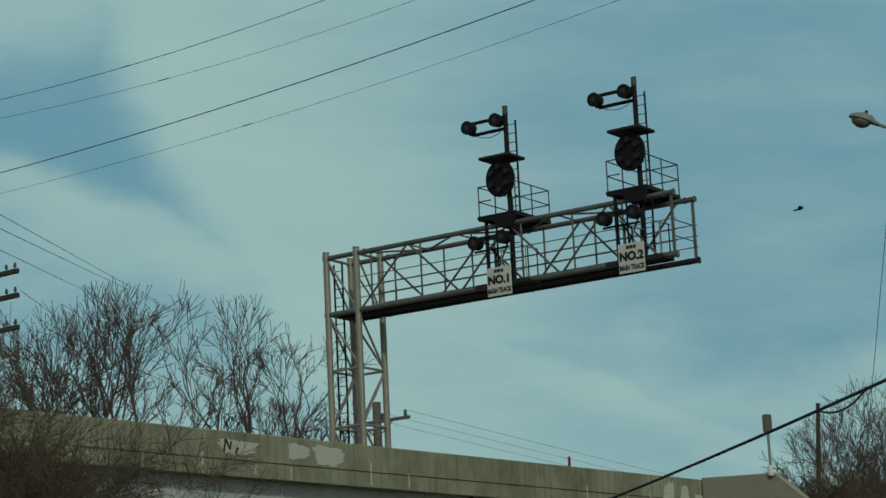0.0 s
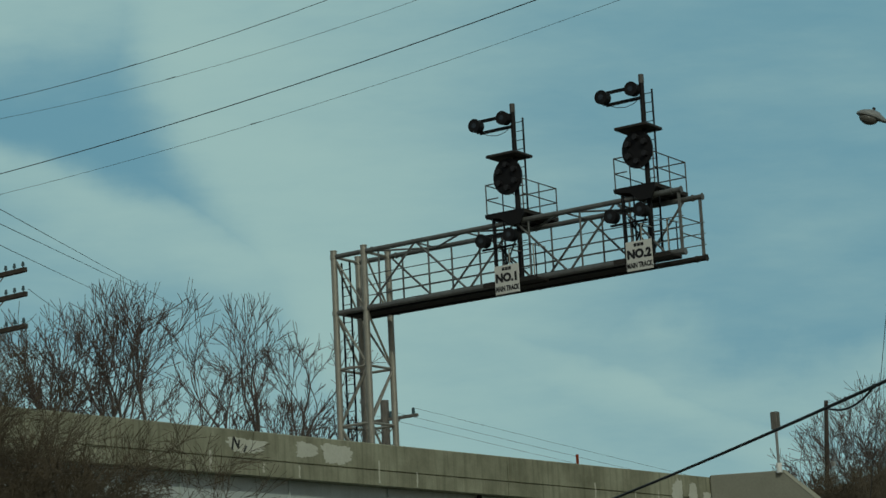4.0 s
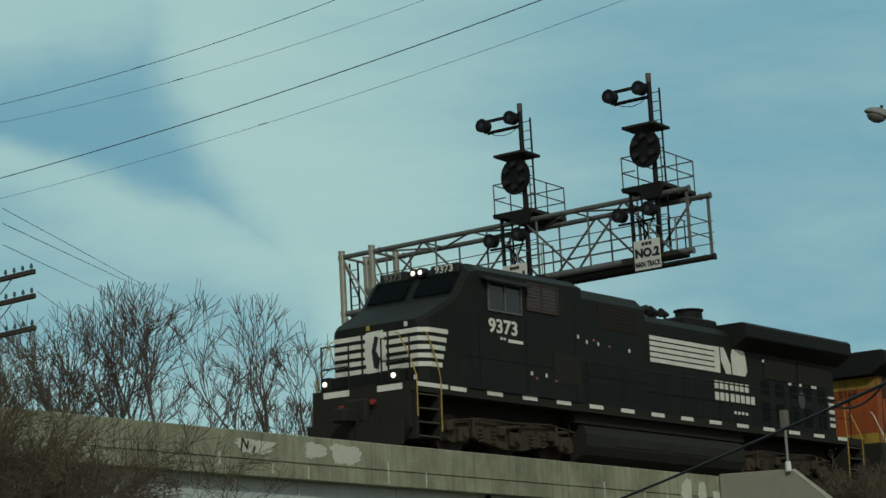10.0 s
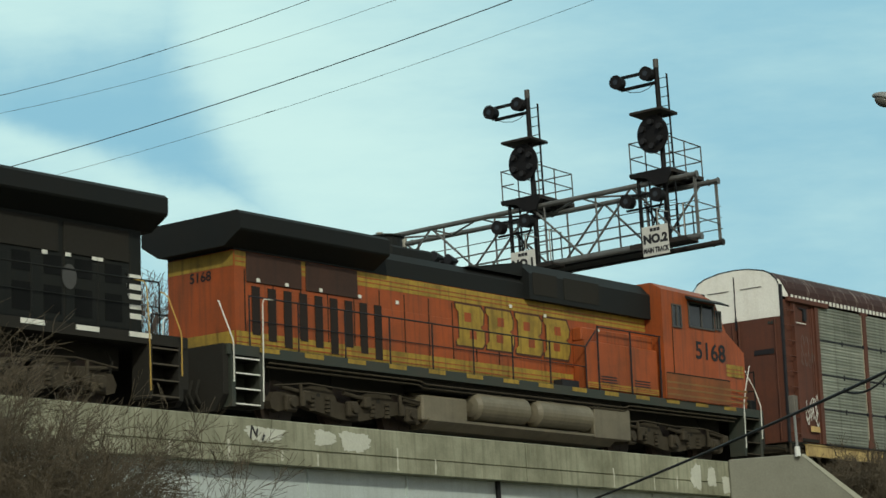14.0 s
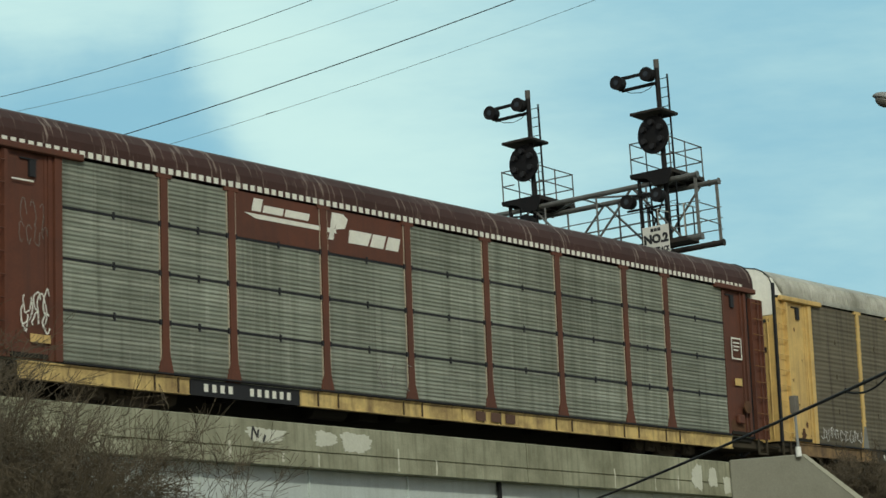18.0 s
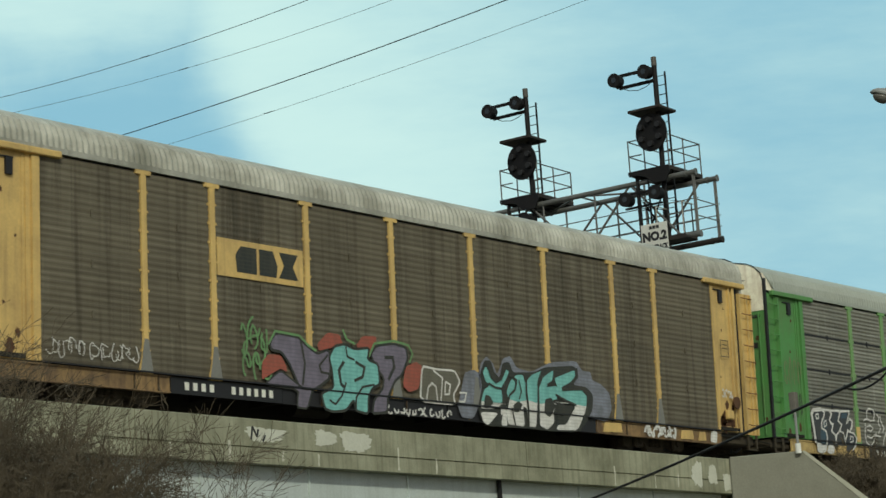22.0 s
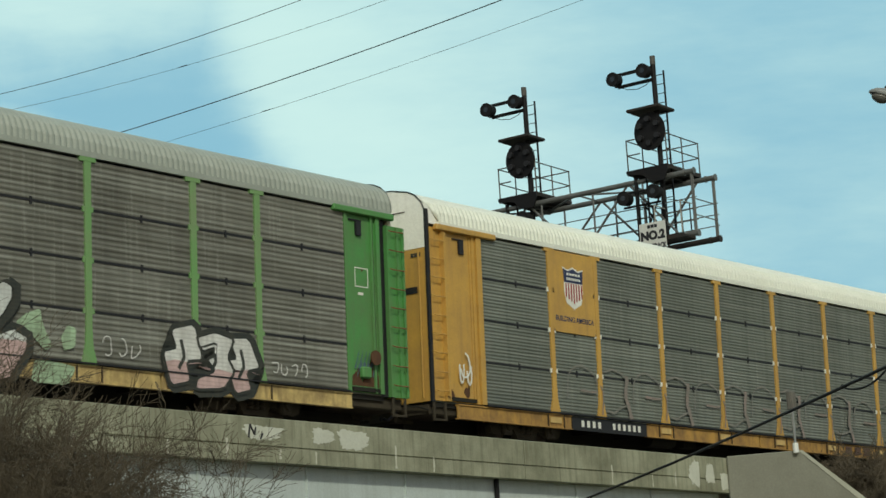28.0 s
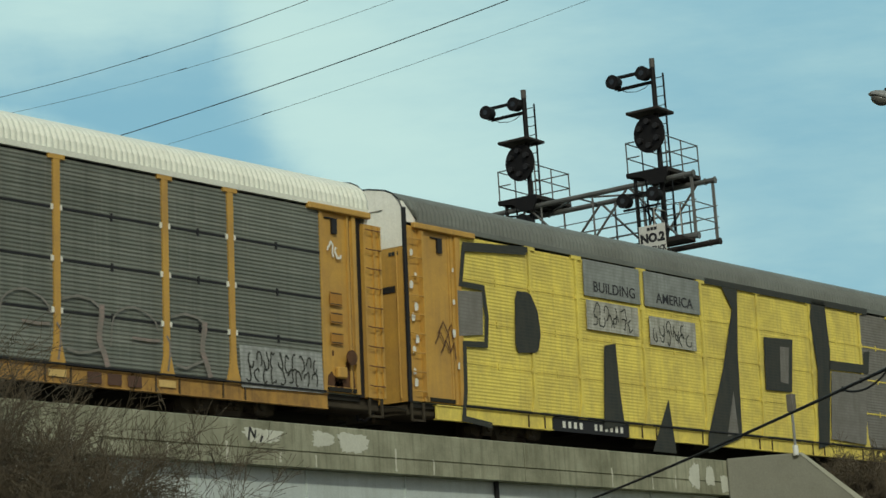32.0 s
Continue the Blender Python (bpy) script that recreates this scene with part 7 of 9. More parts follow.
    for x0, x1 in ((8.82, 10.92), (11.42, 13.28)):
        add("air_reservoir", TANK_OLIVE if near > 0 else TANK_DARK, lambda bm: [tube(bm, (a, near * 1.25, .87), (b, near * 1.25, .87), ra, rb, 24) for a, b, ra, rb in ((x0, x1, .33, .33), (x0 - .09, x0, .24, .33), (x0 - .13, x0 - .09, .12, .24), (x1, x1 + .09, .33, .24), (x1 + .09, x1 + .13, .24, .12))] if near > 0 else soft_box(bm, x0, x1, *sorted((near * 1.36, near * 1.435)), .6, .84, .01))
    for b in ((7.2, 15.2, -1.3, 1.3, 1.12, 1.38), (1.8, 7.2, -.8, .8, .9, 1.38), (15.2, 20.5, -.8, .8, .9, 1.38), (2.0, 7.3, -.6, .6, .35, .9), (15.0, 20.2, -.6, .6, .35, .9)):
        boxpart("under_box", UNDER, loco, *b)

    for y, z in ((1.42, 1.3), (1.36, 1.22)) if near > 0 else ():
        bm = bmesh.new()
        polyline(bm, [(1.9, near * y, z), (7.0, near * y, z), (7.2, near * y, z - .06), (15.2, near * y, z - .06), (15.4, near * y, z), (20.4, near * y, z)], .025, 6)
        part("air_pipe", bm, TRUCK_MAT, loco)
    # nose and cab
    def nose(bm):
        ring = lambda x, h, zt, zc: [(x, -h, 1.6), (x, -h, zt - zc), (x, -h + zc, zt), (x, h - zc, zt), (x, h, zt - zc), (x, h, 1.6)]
        rings = [ring(1.12, 1.28, 3.12, .1), ring(1.34, 1.45, 3.24, .1), ring(2.45, 1.50, 3.84, .12)]
        vs = [[bm.verts.new(p) for p in r] for r in rings]
        for a, b in zip(vs[:-1], vs[1:]):
            for k in range(6):
                bm.faces.new((a[k], a[(k + 1) % 6], b[(k + 1) % 6], b[k]))
        bm.faces.new(vs[0]), bm.faces.new(vs[-1][::-1])
    nz = add("nose", body, nose)

    def cab(bm):
        ring = lambda x, h, zt, zc: [(x, -h, 1.6), (x, -h, zt - zc), (x, -h + zc * 1.6, zt), (x, h - zc * 1.6, zt), (x, h, zt - zc), (x, h, 1.6)]
        rings = [ring(2.3, 1.5, 3.75, .1), ring(2.85, 1.54, 4.50, .12), ring(3.1, 1.54, 4.66, .2), ring(5.45 if near > 0 else 7.35, 1.54, 4.70, .2)]
        vs = [[bm.verts.new(p) for p in r] for r in rings]
        for a, b in zip(vs[:-1], vs[1:]):
            for k in range(6):
                bm.faces.new((a[k], a[(k + 1) % 6], b[(k + 1) % 6], b[k]))
        bm.faces.new(vs[0]), bm.faces.new(vs[-1][::-1])
    cb = add("cab", body, cab, "wide crew cab")
    # windscreens lie just before the sloped front
    for y0, y1 in ((-1.3, -.12), (.12, 1.3)):
        def pane(bm, y0=y0, y1=y1):
            lo, hi = (2.36, 3.86), (2.78, 4.42)
            nx, nz_ = -.8 * .012, .6 * .012
            sheet(bm, [(lo[0] + nx, y0, lo[1] + nz_), (lo[0] + nx, y1, lo[1] + nz_), (hi[0] + nx, y1, hi[1] + nz_), (hi[0] + nx, y0, hi[1] + nz_)])
            bmesh.ops.solidify(bm, geom=bm.faces[:], thickness=.01)
        add("windscreen", SCREEN_GLASS, pane, "dark windscreen", cb)
    for s in (-1, 1):
        for x0, x1, z0, z1 in (((3.5, 4.78, 3.55, 4.22), (5.05, 6.3, 3.72, 4.36)) if near < 0 else ((2.98, 4.18, 3.62, 4.26), (2.62, 2.86, 3.66, 4.14), (4.58, 4.98, 3.55, 4.12))):
            def win(bm, s=s, x0=x0, x1=x1, z0=z0, z1=z1):
                soft_box(bm, x0, x1, *sorted((s * 1.53, s * 1.55)), z0, z1, .008)
            w = add("side_window", GLASS, win, "", cb)
            def rim(bm, s=s, x0=x0, x1=x1, z0=z0, z1=z1):
                ys = sorted((s * 1.545, s * 1.575))
                box(bm, x0 - .03, x0 + .01, *ys, z0 - .03, z1 + .03), box(bm, x1 - .01, x1 + .03, *ys, z0 - .03, z1 + .03)
                box(bm, x0, x1, *ys, z0 - .03, z0 + .01), box(bm, x0, x1, *ys, z1 - .01, z1 + .03)
                m = (x0 + x1) / 2
                box(bm, m - .025, m + .025, *ys, z0, z1)
            add("window_frame", (GALV_MID if x0 < 5 else BLIND) if near < 0 else GALV_DARK, rim, "", w)
            if near < 0 and x0 > 5:
                for k in range(7):
                    bm = bmesh.new()
                    box(bm, x0 + .02, x1 - .02, *sorted((s * 1.551, s * 1.556)), z0 + .03 + k * .088, z0 + .07 + k * .088)
                    part("blind_slat", bm, BLIND, w, "brown blind slat")
        if near > 0:
            add("sun_visor", roof_mat, lambda bm, s=s: prism(bm, [(s * 1.54, 4.36), (s * 1.85, 4.26), (s * 1.85, 4.30), (s * 1.54, 4.44)], "x", 2.6, 4.3), "", cb)
        else:
            add("sun_visor", roof_mat, lambda bm, s=s: prism(bm, [(s * 1.54, 4.28), (s * 1.75, 4.2), (s * 1.75, 4.24), (s * 1.54, 4.36)], "x", 3.2, 5.0), "", cb)
    # equipment behind the cab, long hood, radiator wings
    xa = 5.45 if near > 0 else 7.35
    add("equipment_box", roof_mat if near > 0 else body, chamfered(xa, 10.75, 1.18, 3.72 if near > 0 else 1.6, 4.66, .3))
    if near > 0:
        add("equipment_slope", roof_mat, lambda bm: prism(bm, [(10.75, 4.3), (10.75, 4.66), (12.9, 4.3)], "y", -1.0, 1.0))
        add("lower_hood", body, lambda bm: box(bm, 5.45, 10.75, -1.0, 1.0, 1.6, 3.74))
        add("side_cabinet", body, lambda bm: [soft_box(bm, 5.6, 8.8, *sorted((near * 1.0, near * 1.42)), 1.62, 2.85, .03), soft_box(bm, 5.6, 8.8, *sorted((near * 1.0, near * 1.3)), 2.85, 3.2, .03)], "orange side cabinet")
    add("long_hood", body, chamfered(10.75, 20.95, 1.0, 1.6, 3.74 if near > 0 else 4.32, .02 if near > 0 else .2))
    if near > 0:
        add("hood_roof", roof_mat, chamfered(10.7, 20.95, 1.0, 3.74, 4.32, .2), "black hood roof")
    add("radiator_wing", roof_mat, lambda bm: prism(bm, [(-1.0, 3.78), (-1.47, 4.06), (-1.5, 4.1), (-1.5, 4.42), (-1.4, 4.5), (1.4, 4.5), (1.5, 4.42), (1.5, 4.1), (1.47, 4.06), (1.0, 3.78)], "x", 15.3 if near < 0 else 16.4, 21.25), "overhanging radiator wing")
    for s in (-1, 1):
        for x0, x1 in ((17.0, 18.72), (18.86, 20.6)):
            boxpart("radiator_screen", UNDER if near < 0 else SOOTY_SCREEN, loco, x0, x1, *sorted((s * 1.0, s * 1.03)), 3.08, 3.72, r=.01)
    add("exhaust_housing", roof_mat, lambda bm: [soft_box(bm, 13.7, 15.3, -.6, .6, 4.3, 4.62, .06), tube(bm, (14.75, 0, 4.55), (14.75, 0, 4.9), .4, .38, 20), tube(bm, (14.75, 0, 4.9), (14.75, 0, 4.94), .43, .43, 20)], "low exhaust housing")

    rack = add("horn_rack", INK, lambda bm: [box(bm, 11.9, 13.3, -.05, .05, 4.42, 4.5), box(bm, 12.0, 12.1, -.06, .06, 4.3, 4.45), box(bm, 13.1, 13.2, -.06, .06, 4.3, 4.45)], "horn rack on the roof")
    for dx, dy, d in ((0, -.26, 1), (.32, .06, 1), (.62, -.24, -1), (.92, .1, 1), (1.22, -.2, -1)):
        bm = bmesh.new()
        tube(bm, (12.0 + dx, dy, 4.48), (12.0 + dx, dy, 4.62), .04, .05, 8), tube(bm, (12.0 + dx - d * .16, dy, 4.64), (12.0 + dx + d * .2, dy, 4.66), .05, .13, 12)
        part("air_horn", bm, INK, rack)
    # small gear on the roof
    for x in (17.2, 18.6, 20.0):
        made("lift_lug", roof_mat, loco, tube, (x, -.9, 4.48), (x, -.9, 4.6), .07, .05, 8)
    made("antenna", LENS, loco, tube, (4.1, .3, 4.66), (4.1, .3, 4.82), .12, .1, 12)
    # hood doors and grilles
    for s in (-1, 1):
        for k in range(11):
            x0 = 11.0 + k * .88
            bm = bmesh.new()
            soft_box(bm, x0, x0 + .82, *sorted((s * 1.0, s * 1.014)), 1.7, 2.95, .006)
            part("hood_door", bm, body, loco)
            bm = bmesh.new()
            box(bm, x0 + .825, x0 + .855, *sorted((s * 1.0, s * 1.006)), 1.65, 3.35)
            part("door_gap", bm, UNDER, loco)
        if near < 0:
            bm = bmesh.new()
            for k in range(7):
                box(bm, 8.7, 10.3, *sorted((s * 1.18, s * 1.2)), 3.7 + k * .09, 3.74 + k * .09)
            box(bm, 8.6, 10.4, *sorted((s * 1.178, s * 1.19)), 3.66, 4.34)
            part("grille", bm, UNDER, loco)
            bm = bmesh.new()
            box(bm, 6.1, 7.2, *sorted((s * 1.54, s * 1.55)), 2.0, 2.75)
            part("side_grille", bm, UNDER, loco)
        else:
            for k in range(9):
                boxpart("hood_louvre", LOUVRE, loco, 16.2 + k * .5, 16.45 + k * .5, *sorted((s * 1.014, s * 1.03)), 1.75 + (k % 3) * .1, 3.0, label="dark upright louvre")
            for x0 in (6.0, 7.5):
                for k in range(4):
                    boxpart("cabinet_louvre", INK, loco, x0, x0 + .7, *sorted((s * 1.42, s * 1.43)), 1.75 + k * .07, 1.78 + k * .07)
            boxpart("cabinet_step", INK, loco, 9.0, 9.7, *sorted((s * 1.0, s * 1.3)), 1.62, 1.8)
            for x0, x1 in ((7.8, 9.3), (9.6, 10.6)):
                boxpart("grille", UNDER, loco, x0, x1, *sorted((s * 1.18, s * 1.19)), 3.85, 4.4)
        # handrail along the deck
        bm = bmesh.new()
        a = 8.9 if near > 0 else 7.6
        tube(bm, (a, s * 1.47, 2.66), (21.0, s * 1.47, 2.66), .02, None, 6), tube(bm, (a, s * 1.47, 2.15), (21.0, s * 1.47, 2.15), .012, None, 6)
        rail = part("hand_rail", bm, INK if near > 0 else roof_mat, loco)
        n = 8
        for k in range(n + 1):
            x = a + (21.0 - a) * k / n
            bm = bmesh.new()
            tube(bm, (x, s * 1.47, 1.6), (x, s * 1.47, 2.68), .02, None, 6)
            part("stanchion", bm, INK if near > 0 else roof_mat, rail)
    # front rail and lights
    for y in (-1.35, -.5, .5, 1.35):
        made("front_post", roof_mat, loco, tube, (.72, y, 1.6), (.72, y, 2.7), .022, None, 6)
    for z in (2.68, 2.15):
        for y0, y1 in ((-1.35, -.5), (.5, 1.35)):
            made("front_rail", roof_mat, loco, tube, (.72, y0, z), (.72, y1, z), .02, None, 6)
    lit = glowing("head_lamp_glow", (1.0, .84, .68), 2.2)
    for y in (-.11, .11):
        bm = bmesh.new()
        tube(bm, (2.72, y, 4.55), (2.92, y, 4.55), .12, .12, 12)
        h = part("headlight", bm, INK, loco)
        bm = bmesh.new()
        tube(bm, (2.70, y, 4.55), (2.722, y, 4.55), .058, .058, 12)
        part("lens", bm, lit if front_lit else LENS, h, "lit headlight" if front_lit else "")
    for y in (-1.05, 1.05):
        bm = bmesh.new()
        soft_box(bm, .5, .75, y - .16, y + .16, 1.6, 1.92, .03)
        h = part("ditch_light", bm, roof_mat, loco)
        bm = bmesh.new()
        tube(bm, (.47, y, 1.76), (.5, y, 1.76), .06, .06, 12)
        part("lens", bm, lit if front_lit else LENS, h)
    for y in (-.8, .8):
        boxpart("number_board", INK, loco, 2.78, 3.0, y - .42, y + .42, 4.42, 4.66, r=.02, label="black number board with white figures")
    # deck edge dashes
    for k in range(14):
        x = 2.0 + k * 1.395
        bm = bmesh.new()
        box(bm, x, x + dash, *sorted((near * 1.5, near * 1.506)), 1.49, 1.59)
        part("edge_dash", bm, dash_mat, loco)
    return loco


LOCO_BLACK = weathered("black_loco_paint", (.0125, .0145, .0135), (.026, .026, .021), .6, 0, .5, .35, .8, .05, shine=.14)
LOCO_ROOF = weathered("sooty_black_roof", (.0125, .0145, .014), (.02, .019, .016), .7, 0, .5, .1, 1.0, .08, shine=.2)
ORANGE = weathered("faded_orange_paint", (.38, .082, .02), (.12, .05, .024), .5, 0, .6, .75, .9, .05, shine=.25)
LOCO_YELLOW = weathered("faded_yellow_paint", (.42, .275, .045), (.12, .085, .03), .6, 0, .75, .75, 1.6, .05, shine=.2)
DARK_GREEN = weathered("dark_green_sill", (.035, .045, .035), (.07, .055, .04), .7, 0, .5, .2, 1.2, .08)
YELLOW_GRIP = weathered("yellow_grab_paint", (.5, .32, .07), rough=.6)

black_loco = locomotive("black freight locomotive with white stripes and lit headlights", LOCO_BLACK, LOCO_ROOF, UNDER, weathered("worn_step_edge", (.075, .06, .04)), WHITE_MARK, YELLOW_GRIP, -1)
lettering("road_number", "9373", .47, (4.06, -1.548, 3.16), WHITE_MARK, black_loco, -1, 1.25, .012)
lettering("board_number", "9373", .24, (2.774, -.8, 4.54), WHITE_MARK, black_loco, 0, 1.2, .004)
lettering("board_number", "9373", .24, (2.774, .8, 4.54), FADED_SPRAY, black_loco, 0, 1.2, .004)
Y = -1.022
for o in [[(11.15, 3.05 + k * .15), (14.35 + .03 * (k % 2), 3.05 + k * .15), (14.35, 3.16 + k * .15), (11.15, 3.16 + k * .15)] for k in range(5)]:
    marks("side_stripe", [o], Y, WHITE_MARK, black_loco, .004, "white side stripe")
for o in [[(14.35, 3.05), (14.62, 3.05), (14.62, 3.77), (14.35, 3.77)], [(14.68, 3.4), (14.92, 3.05), (15.18, 3.05), (15.18, 3.3), (14.86, 3.77), (14.68, 3.77)], [(15.26, 3.05), (15.92, 3.05), (16.04, 3.2), (16.0, 3.5), (15.95, 3.72), (15.85, 3.77), (15.3, 3.77), (15.22, 3.6)]]:
    marks("mark_block", [o], Y, WHITE_MARK, black_loco, .004, "white slanting block mark")
for o in bars(14.25, 16.1, 2.6, 2.82, 7, .25) + bars(14.25, 16.4, 2.28, 2.5, 8, .25):
    marks("mark_bar", [o], Y, WHITE_MARK, black_loco)
for o in bars(4.2, 4.85, 2.82, 2.9, 1, .1) + bars(3.9, 4.15, 2.86, 2.92, 2, .3):
    marks("mark_bar", [o], -1.55, WHITE_MARK, black_loco)
for o in bars(15.2, 16.0, 1.95, 2.03, 4, .4):
    marks("mark_bar", [o], Y, WHITE_MARK, black_loco)
for x, z in ((7.1, 3.2), (7.55, 3.2), (8.0, 3.2), (8.5, 3.2), (9.9, 3.15), (5.1, 2.1), (5.7, 2.1)):
    boxpart("warning_label", WHITE_MARK, black_loco, x, x + .07, -1.556 if x < 7.3 else -1.19, -1.548 if x < 7.3 else -1.182, z, z + .09)
for x, z in ((18.3, 3.0), (18.9, 3.02), (19.6, 3.02), (19.75, 3.02), (16.9, 3.55), (17.0, 3.55)):
    boxpart("warning_label", WHITE_MARK, black_loco, x, x + .14, -1.03, -1.02, z, z + .08)
# stripes round the nose
for k in range(5):
    z0, z1 = 2.0 + k * .2, 2.11 + k * .2
    for corners in (((1.105, -1.29), (1.105, 1.29), (1.111, 1.29), (1.111, -1.29)), ((1.105, -1.29), (1.333, -1.468), (1.34, -1.462), (1.111, -1.285)), ((1.333, -1.468), (1.75 + .06 * k, -1.486), (1.75 + .06 * k, -1.48), (1.34, -1.462))):
        bm = bmesh.new()
        prism(bm, corners, "z", z0, z1)
        part("nose_stripe", bm, WHITE_MARK, black_loco, "white nose stripe")
bm = bmesh.new()
prism(bm, [(-.3, 2.0), (.25, 1.98), (.32, 2.4), (.28, 2.95), (-.25, 2.97), (-.33, 2.5)], "x", 1.104, 1.098)
crest = part("nose_crest", bm, WHITE_MARK, black_loco, "white crest shape on the nose")
bm = bmesh.new()
prism(bm, [(-.1, 2.05), (.04, 2.1), (.1, 2.5), (0, 2.85), (-.12, 2.8), (-.03, 2.5), (-.16, 2.3)], "x", 1.096, 1.091)
part("crest_shadow", bm, INK, crest)
for y in (-.4, .4):
    boxpart("nose_door_edge", UNDER, black_loco, 1.088, 1.104, y - .025, y + .025, 1.85, 3.06)
marks("nose_edge_marks", [rect(.75, 1.9, 1.5, 1.6)], -1.508, WHITE_MARK, black_loco)
for y0, y1 in ((-1.3, -.55), (.3, 1.1)):
    boxpart("pilot_mark", WHITE_MARK, black_loco, .488, .494, y0, y1, 1.42, 1.56)
# seams, recessed doors and small labels on the side
SEAM = weathered("seam_shadow_paint", (.007, .008, .008), rough=.8, shine=.1)
for x0, x1, z0, z1, y in ((4.95, 4.97, 1.65, 3.5, -1.543), (2.6, 7.3, 2.34, 2.36, -1.543), (7.0, 7.02, 1.65, 4.3, -1.543), (3.1, 3.12, 1.65, 3.4, -1.543)):
    boxpart("panel_seam", SEAM, black_loco, x0, x1, y, y + .01, z0, z1)
for k in range(5):
    for z0, z1 in ((2.62, 3.0), (1.85, 2.4)):
        boxpart("recessed_door", SEAM, black_loco, 16.75 + k * .8, 17.2 + k * .8, -1.022, -1.012, z0, z1)
boxpart("yellow_label", YELLOW_GRIP, black_loco, 7.6, 7.68, -1.19, -1.18, 2.35, 2.6)
for x, z in ((5.3, 2.02), (6.1, 2.02), (9.0, 3.2), (8.3, 3.3)):
    boxpart("red_label", weathered("faded_red_label", (.35, .14, .13)), black_loco, x, x + .08, -1.552 if x < 7.3 else -1.19, -1.545 if x < 7.3 else -1.18, z, z + .05)
# plough, gear and small marks on the front
for s in (-1, 1):
    bm = bmesh.new()
    prism(bm, [(.02, .14), (s * 1.42, .14), (s * 1.45, .78), (.02, .78)] if s > 0 else [(-1.42, .14), (-.02, .14), (-.02, .78), (-1.45, .78)], "x", .28, .36)
    plough = part("plough_blade", bm, UNDER, black_loco, "black snow plough blade")
for y, z, r in ((-.45, 1.2, .07), (.5, 1.15, .06)):
    bm = bmesh.new()
    tube(bm, (.4, y, z), (.5, y, z), r, r, 10)
    part("hose_cap", bm, weathered("red_hose_cap", (.28, .03, .03)), black_loco, "red hose cap")
bm = bmesh.new()
soft_box(bm, .3, .5, -.35, .35, .75, 1.3, .05)
part("draft_box", bm, UNDER, black_loco)
for y, z, m in ((-.95, 3.02, WHITE_MARK), (.2, 3.05, YELLOW_GRIP), (-1.2, 1.75, WHITE_MARK)):
    bm = bmesh.new()
    box(bm, 1.09, 1.104, y - .05, y + .05, z - .05, z + .06)
    part("nose_label", bm, m, black_loco)
bm = bmesh.new()
n = 18
prism(bm, [(19.0 + .19 * math.cos(k * math.tau / n), 2.62 + .25 * math.sin(k * math.tau / n)) for k in range(n)], "y", -1.02, -1.03)
part("oval_plate", bm, weathered("grey_oval_paint", (.07, .07, .066)), black_loco, "grey oval plate")
for k in range(5):
    bm = bmesh.new()
    prism(bm, [(20.55 + .02 * k, 1.95 + .2 * (4 - k)), (20.93, 1.95 + .2 * (4 - k)), (20.93, 2.06 + .2 * (4 - k)), (20.5 + .02 * k, 2.06 + .2 * (4 - k))], "y", -1.008, -1.014)
    part("tail_stripe", bm, WHITE_MARK, black_loco, "white end stripe")

orange_loco = locomotive("orange freight locomotive with yellow bands, running long hood first", ORANGE, LOCO_ROOF, DARK_GREEN, WHITE_MARK, LOCO_YELLOW, WHITE_MARK, 1, front_lit=False)
lettering("road_number", "5168", .66, (3.2, 1.548, 2.98), INK, orange_loco, 1, 1.15, .012)
lettering("road_number", "5168", .3, (20.96, 0, 3.25), INK, orange_loco, 0, 1.1, .004).matrix_basis = Matrix.Translation((20.96 * 2, 0, 0)) @ Matrix.Rotation(math.pi, 4, "Z")
Yb = 1.022


def band(x0, x1, y, z0, z1, mat, name="yellow_band"):
    bm = bmesh.new()
    box(bm, x0, x1, *sorted((y, y + .006)), z0, z1)
    o = part(name, bm, mat, orange_loco, "faded yellow band")
    bm = bmesh.new()
    for f in (.3, .62):
        z = z0 + (z1 - z0) * f
        box(bm, x0, x1, *sorted((y + .004, y + .01)), z - .012, z + .012)
    part("pin_stripe", bm, ORANGE, o)


band(8.85, 20.93, 1.016, 1.66, 2.0, LOCO_YELLOW)
band(5.5, 20.93, 1.0, 3.4, 3.72, LOCO_YELLOW)
band(1.5, 2.4, 1.5, 2.42, 2.75, LOCO_YELLOW)
DIRTY_ORANGE = weathered("grimy_orange_paint", (.26, .085, .03), (.11, .06, .033), .7, 0, .7, .5, 1.2, .05, shine=.2)
boxpart("lower_cab_panel", DIRTY_ORANGE, orange_loco, 2.3, 5.4, 1.54, 1.552, 1.62, 2.28, label="grimy lower cab panel")
boxpart("panel_seam", UNDER, orange_loco, 2.3, 5.4, 1.552, 1.556, 2.27, 2.3)
DULL_STRIPE = weathered("grimy_yellow_stripe", (.23, .12, .035), (.13, .065, .03), .7, 0, .7)
for z in (1.7, 1.86, 2.02):
    boxpart("yellow_stripe", DULL_STRIPE, orange_loco, 1.45, 5.4, 1.553, 1.557, z, z + .05)
boxpart("panel_seam", UNDER, orange_loco, 5.0, 5.02, 1.54, 1.556, 2.3, 3.5)
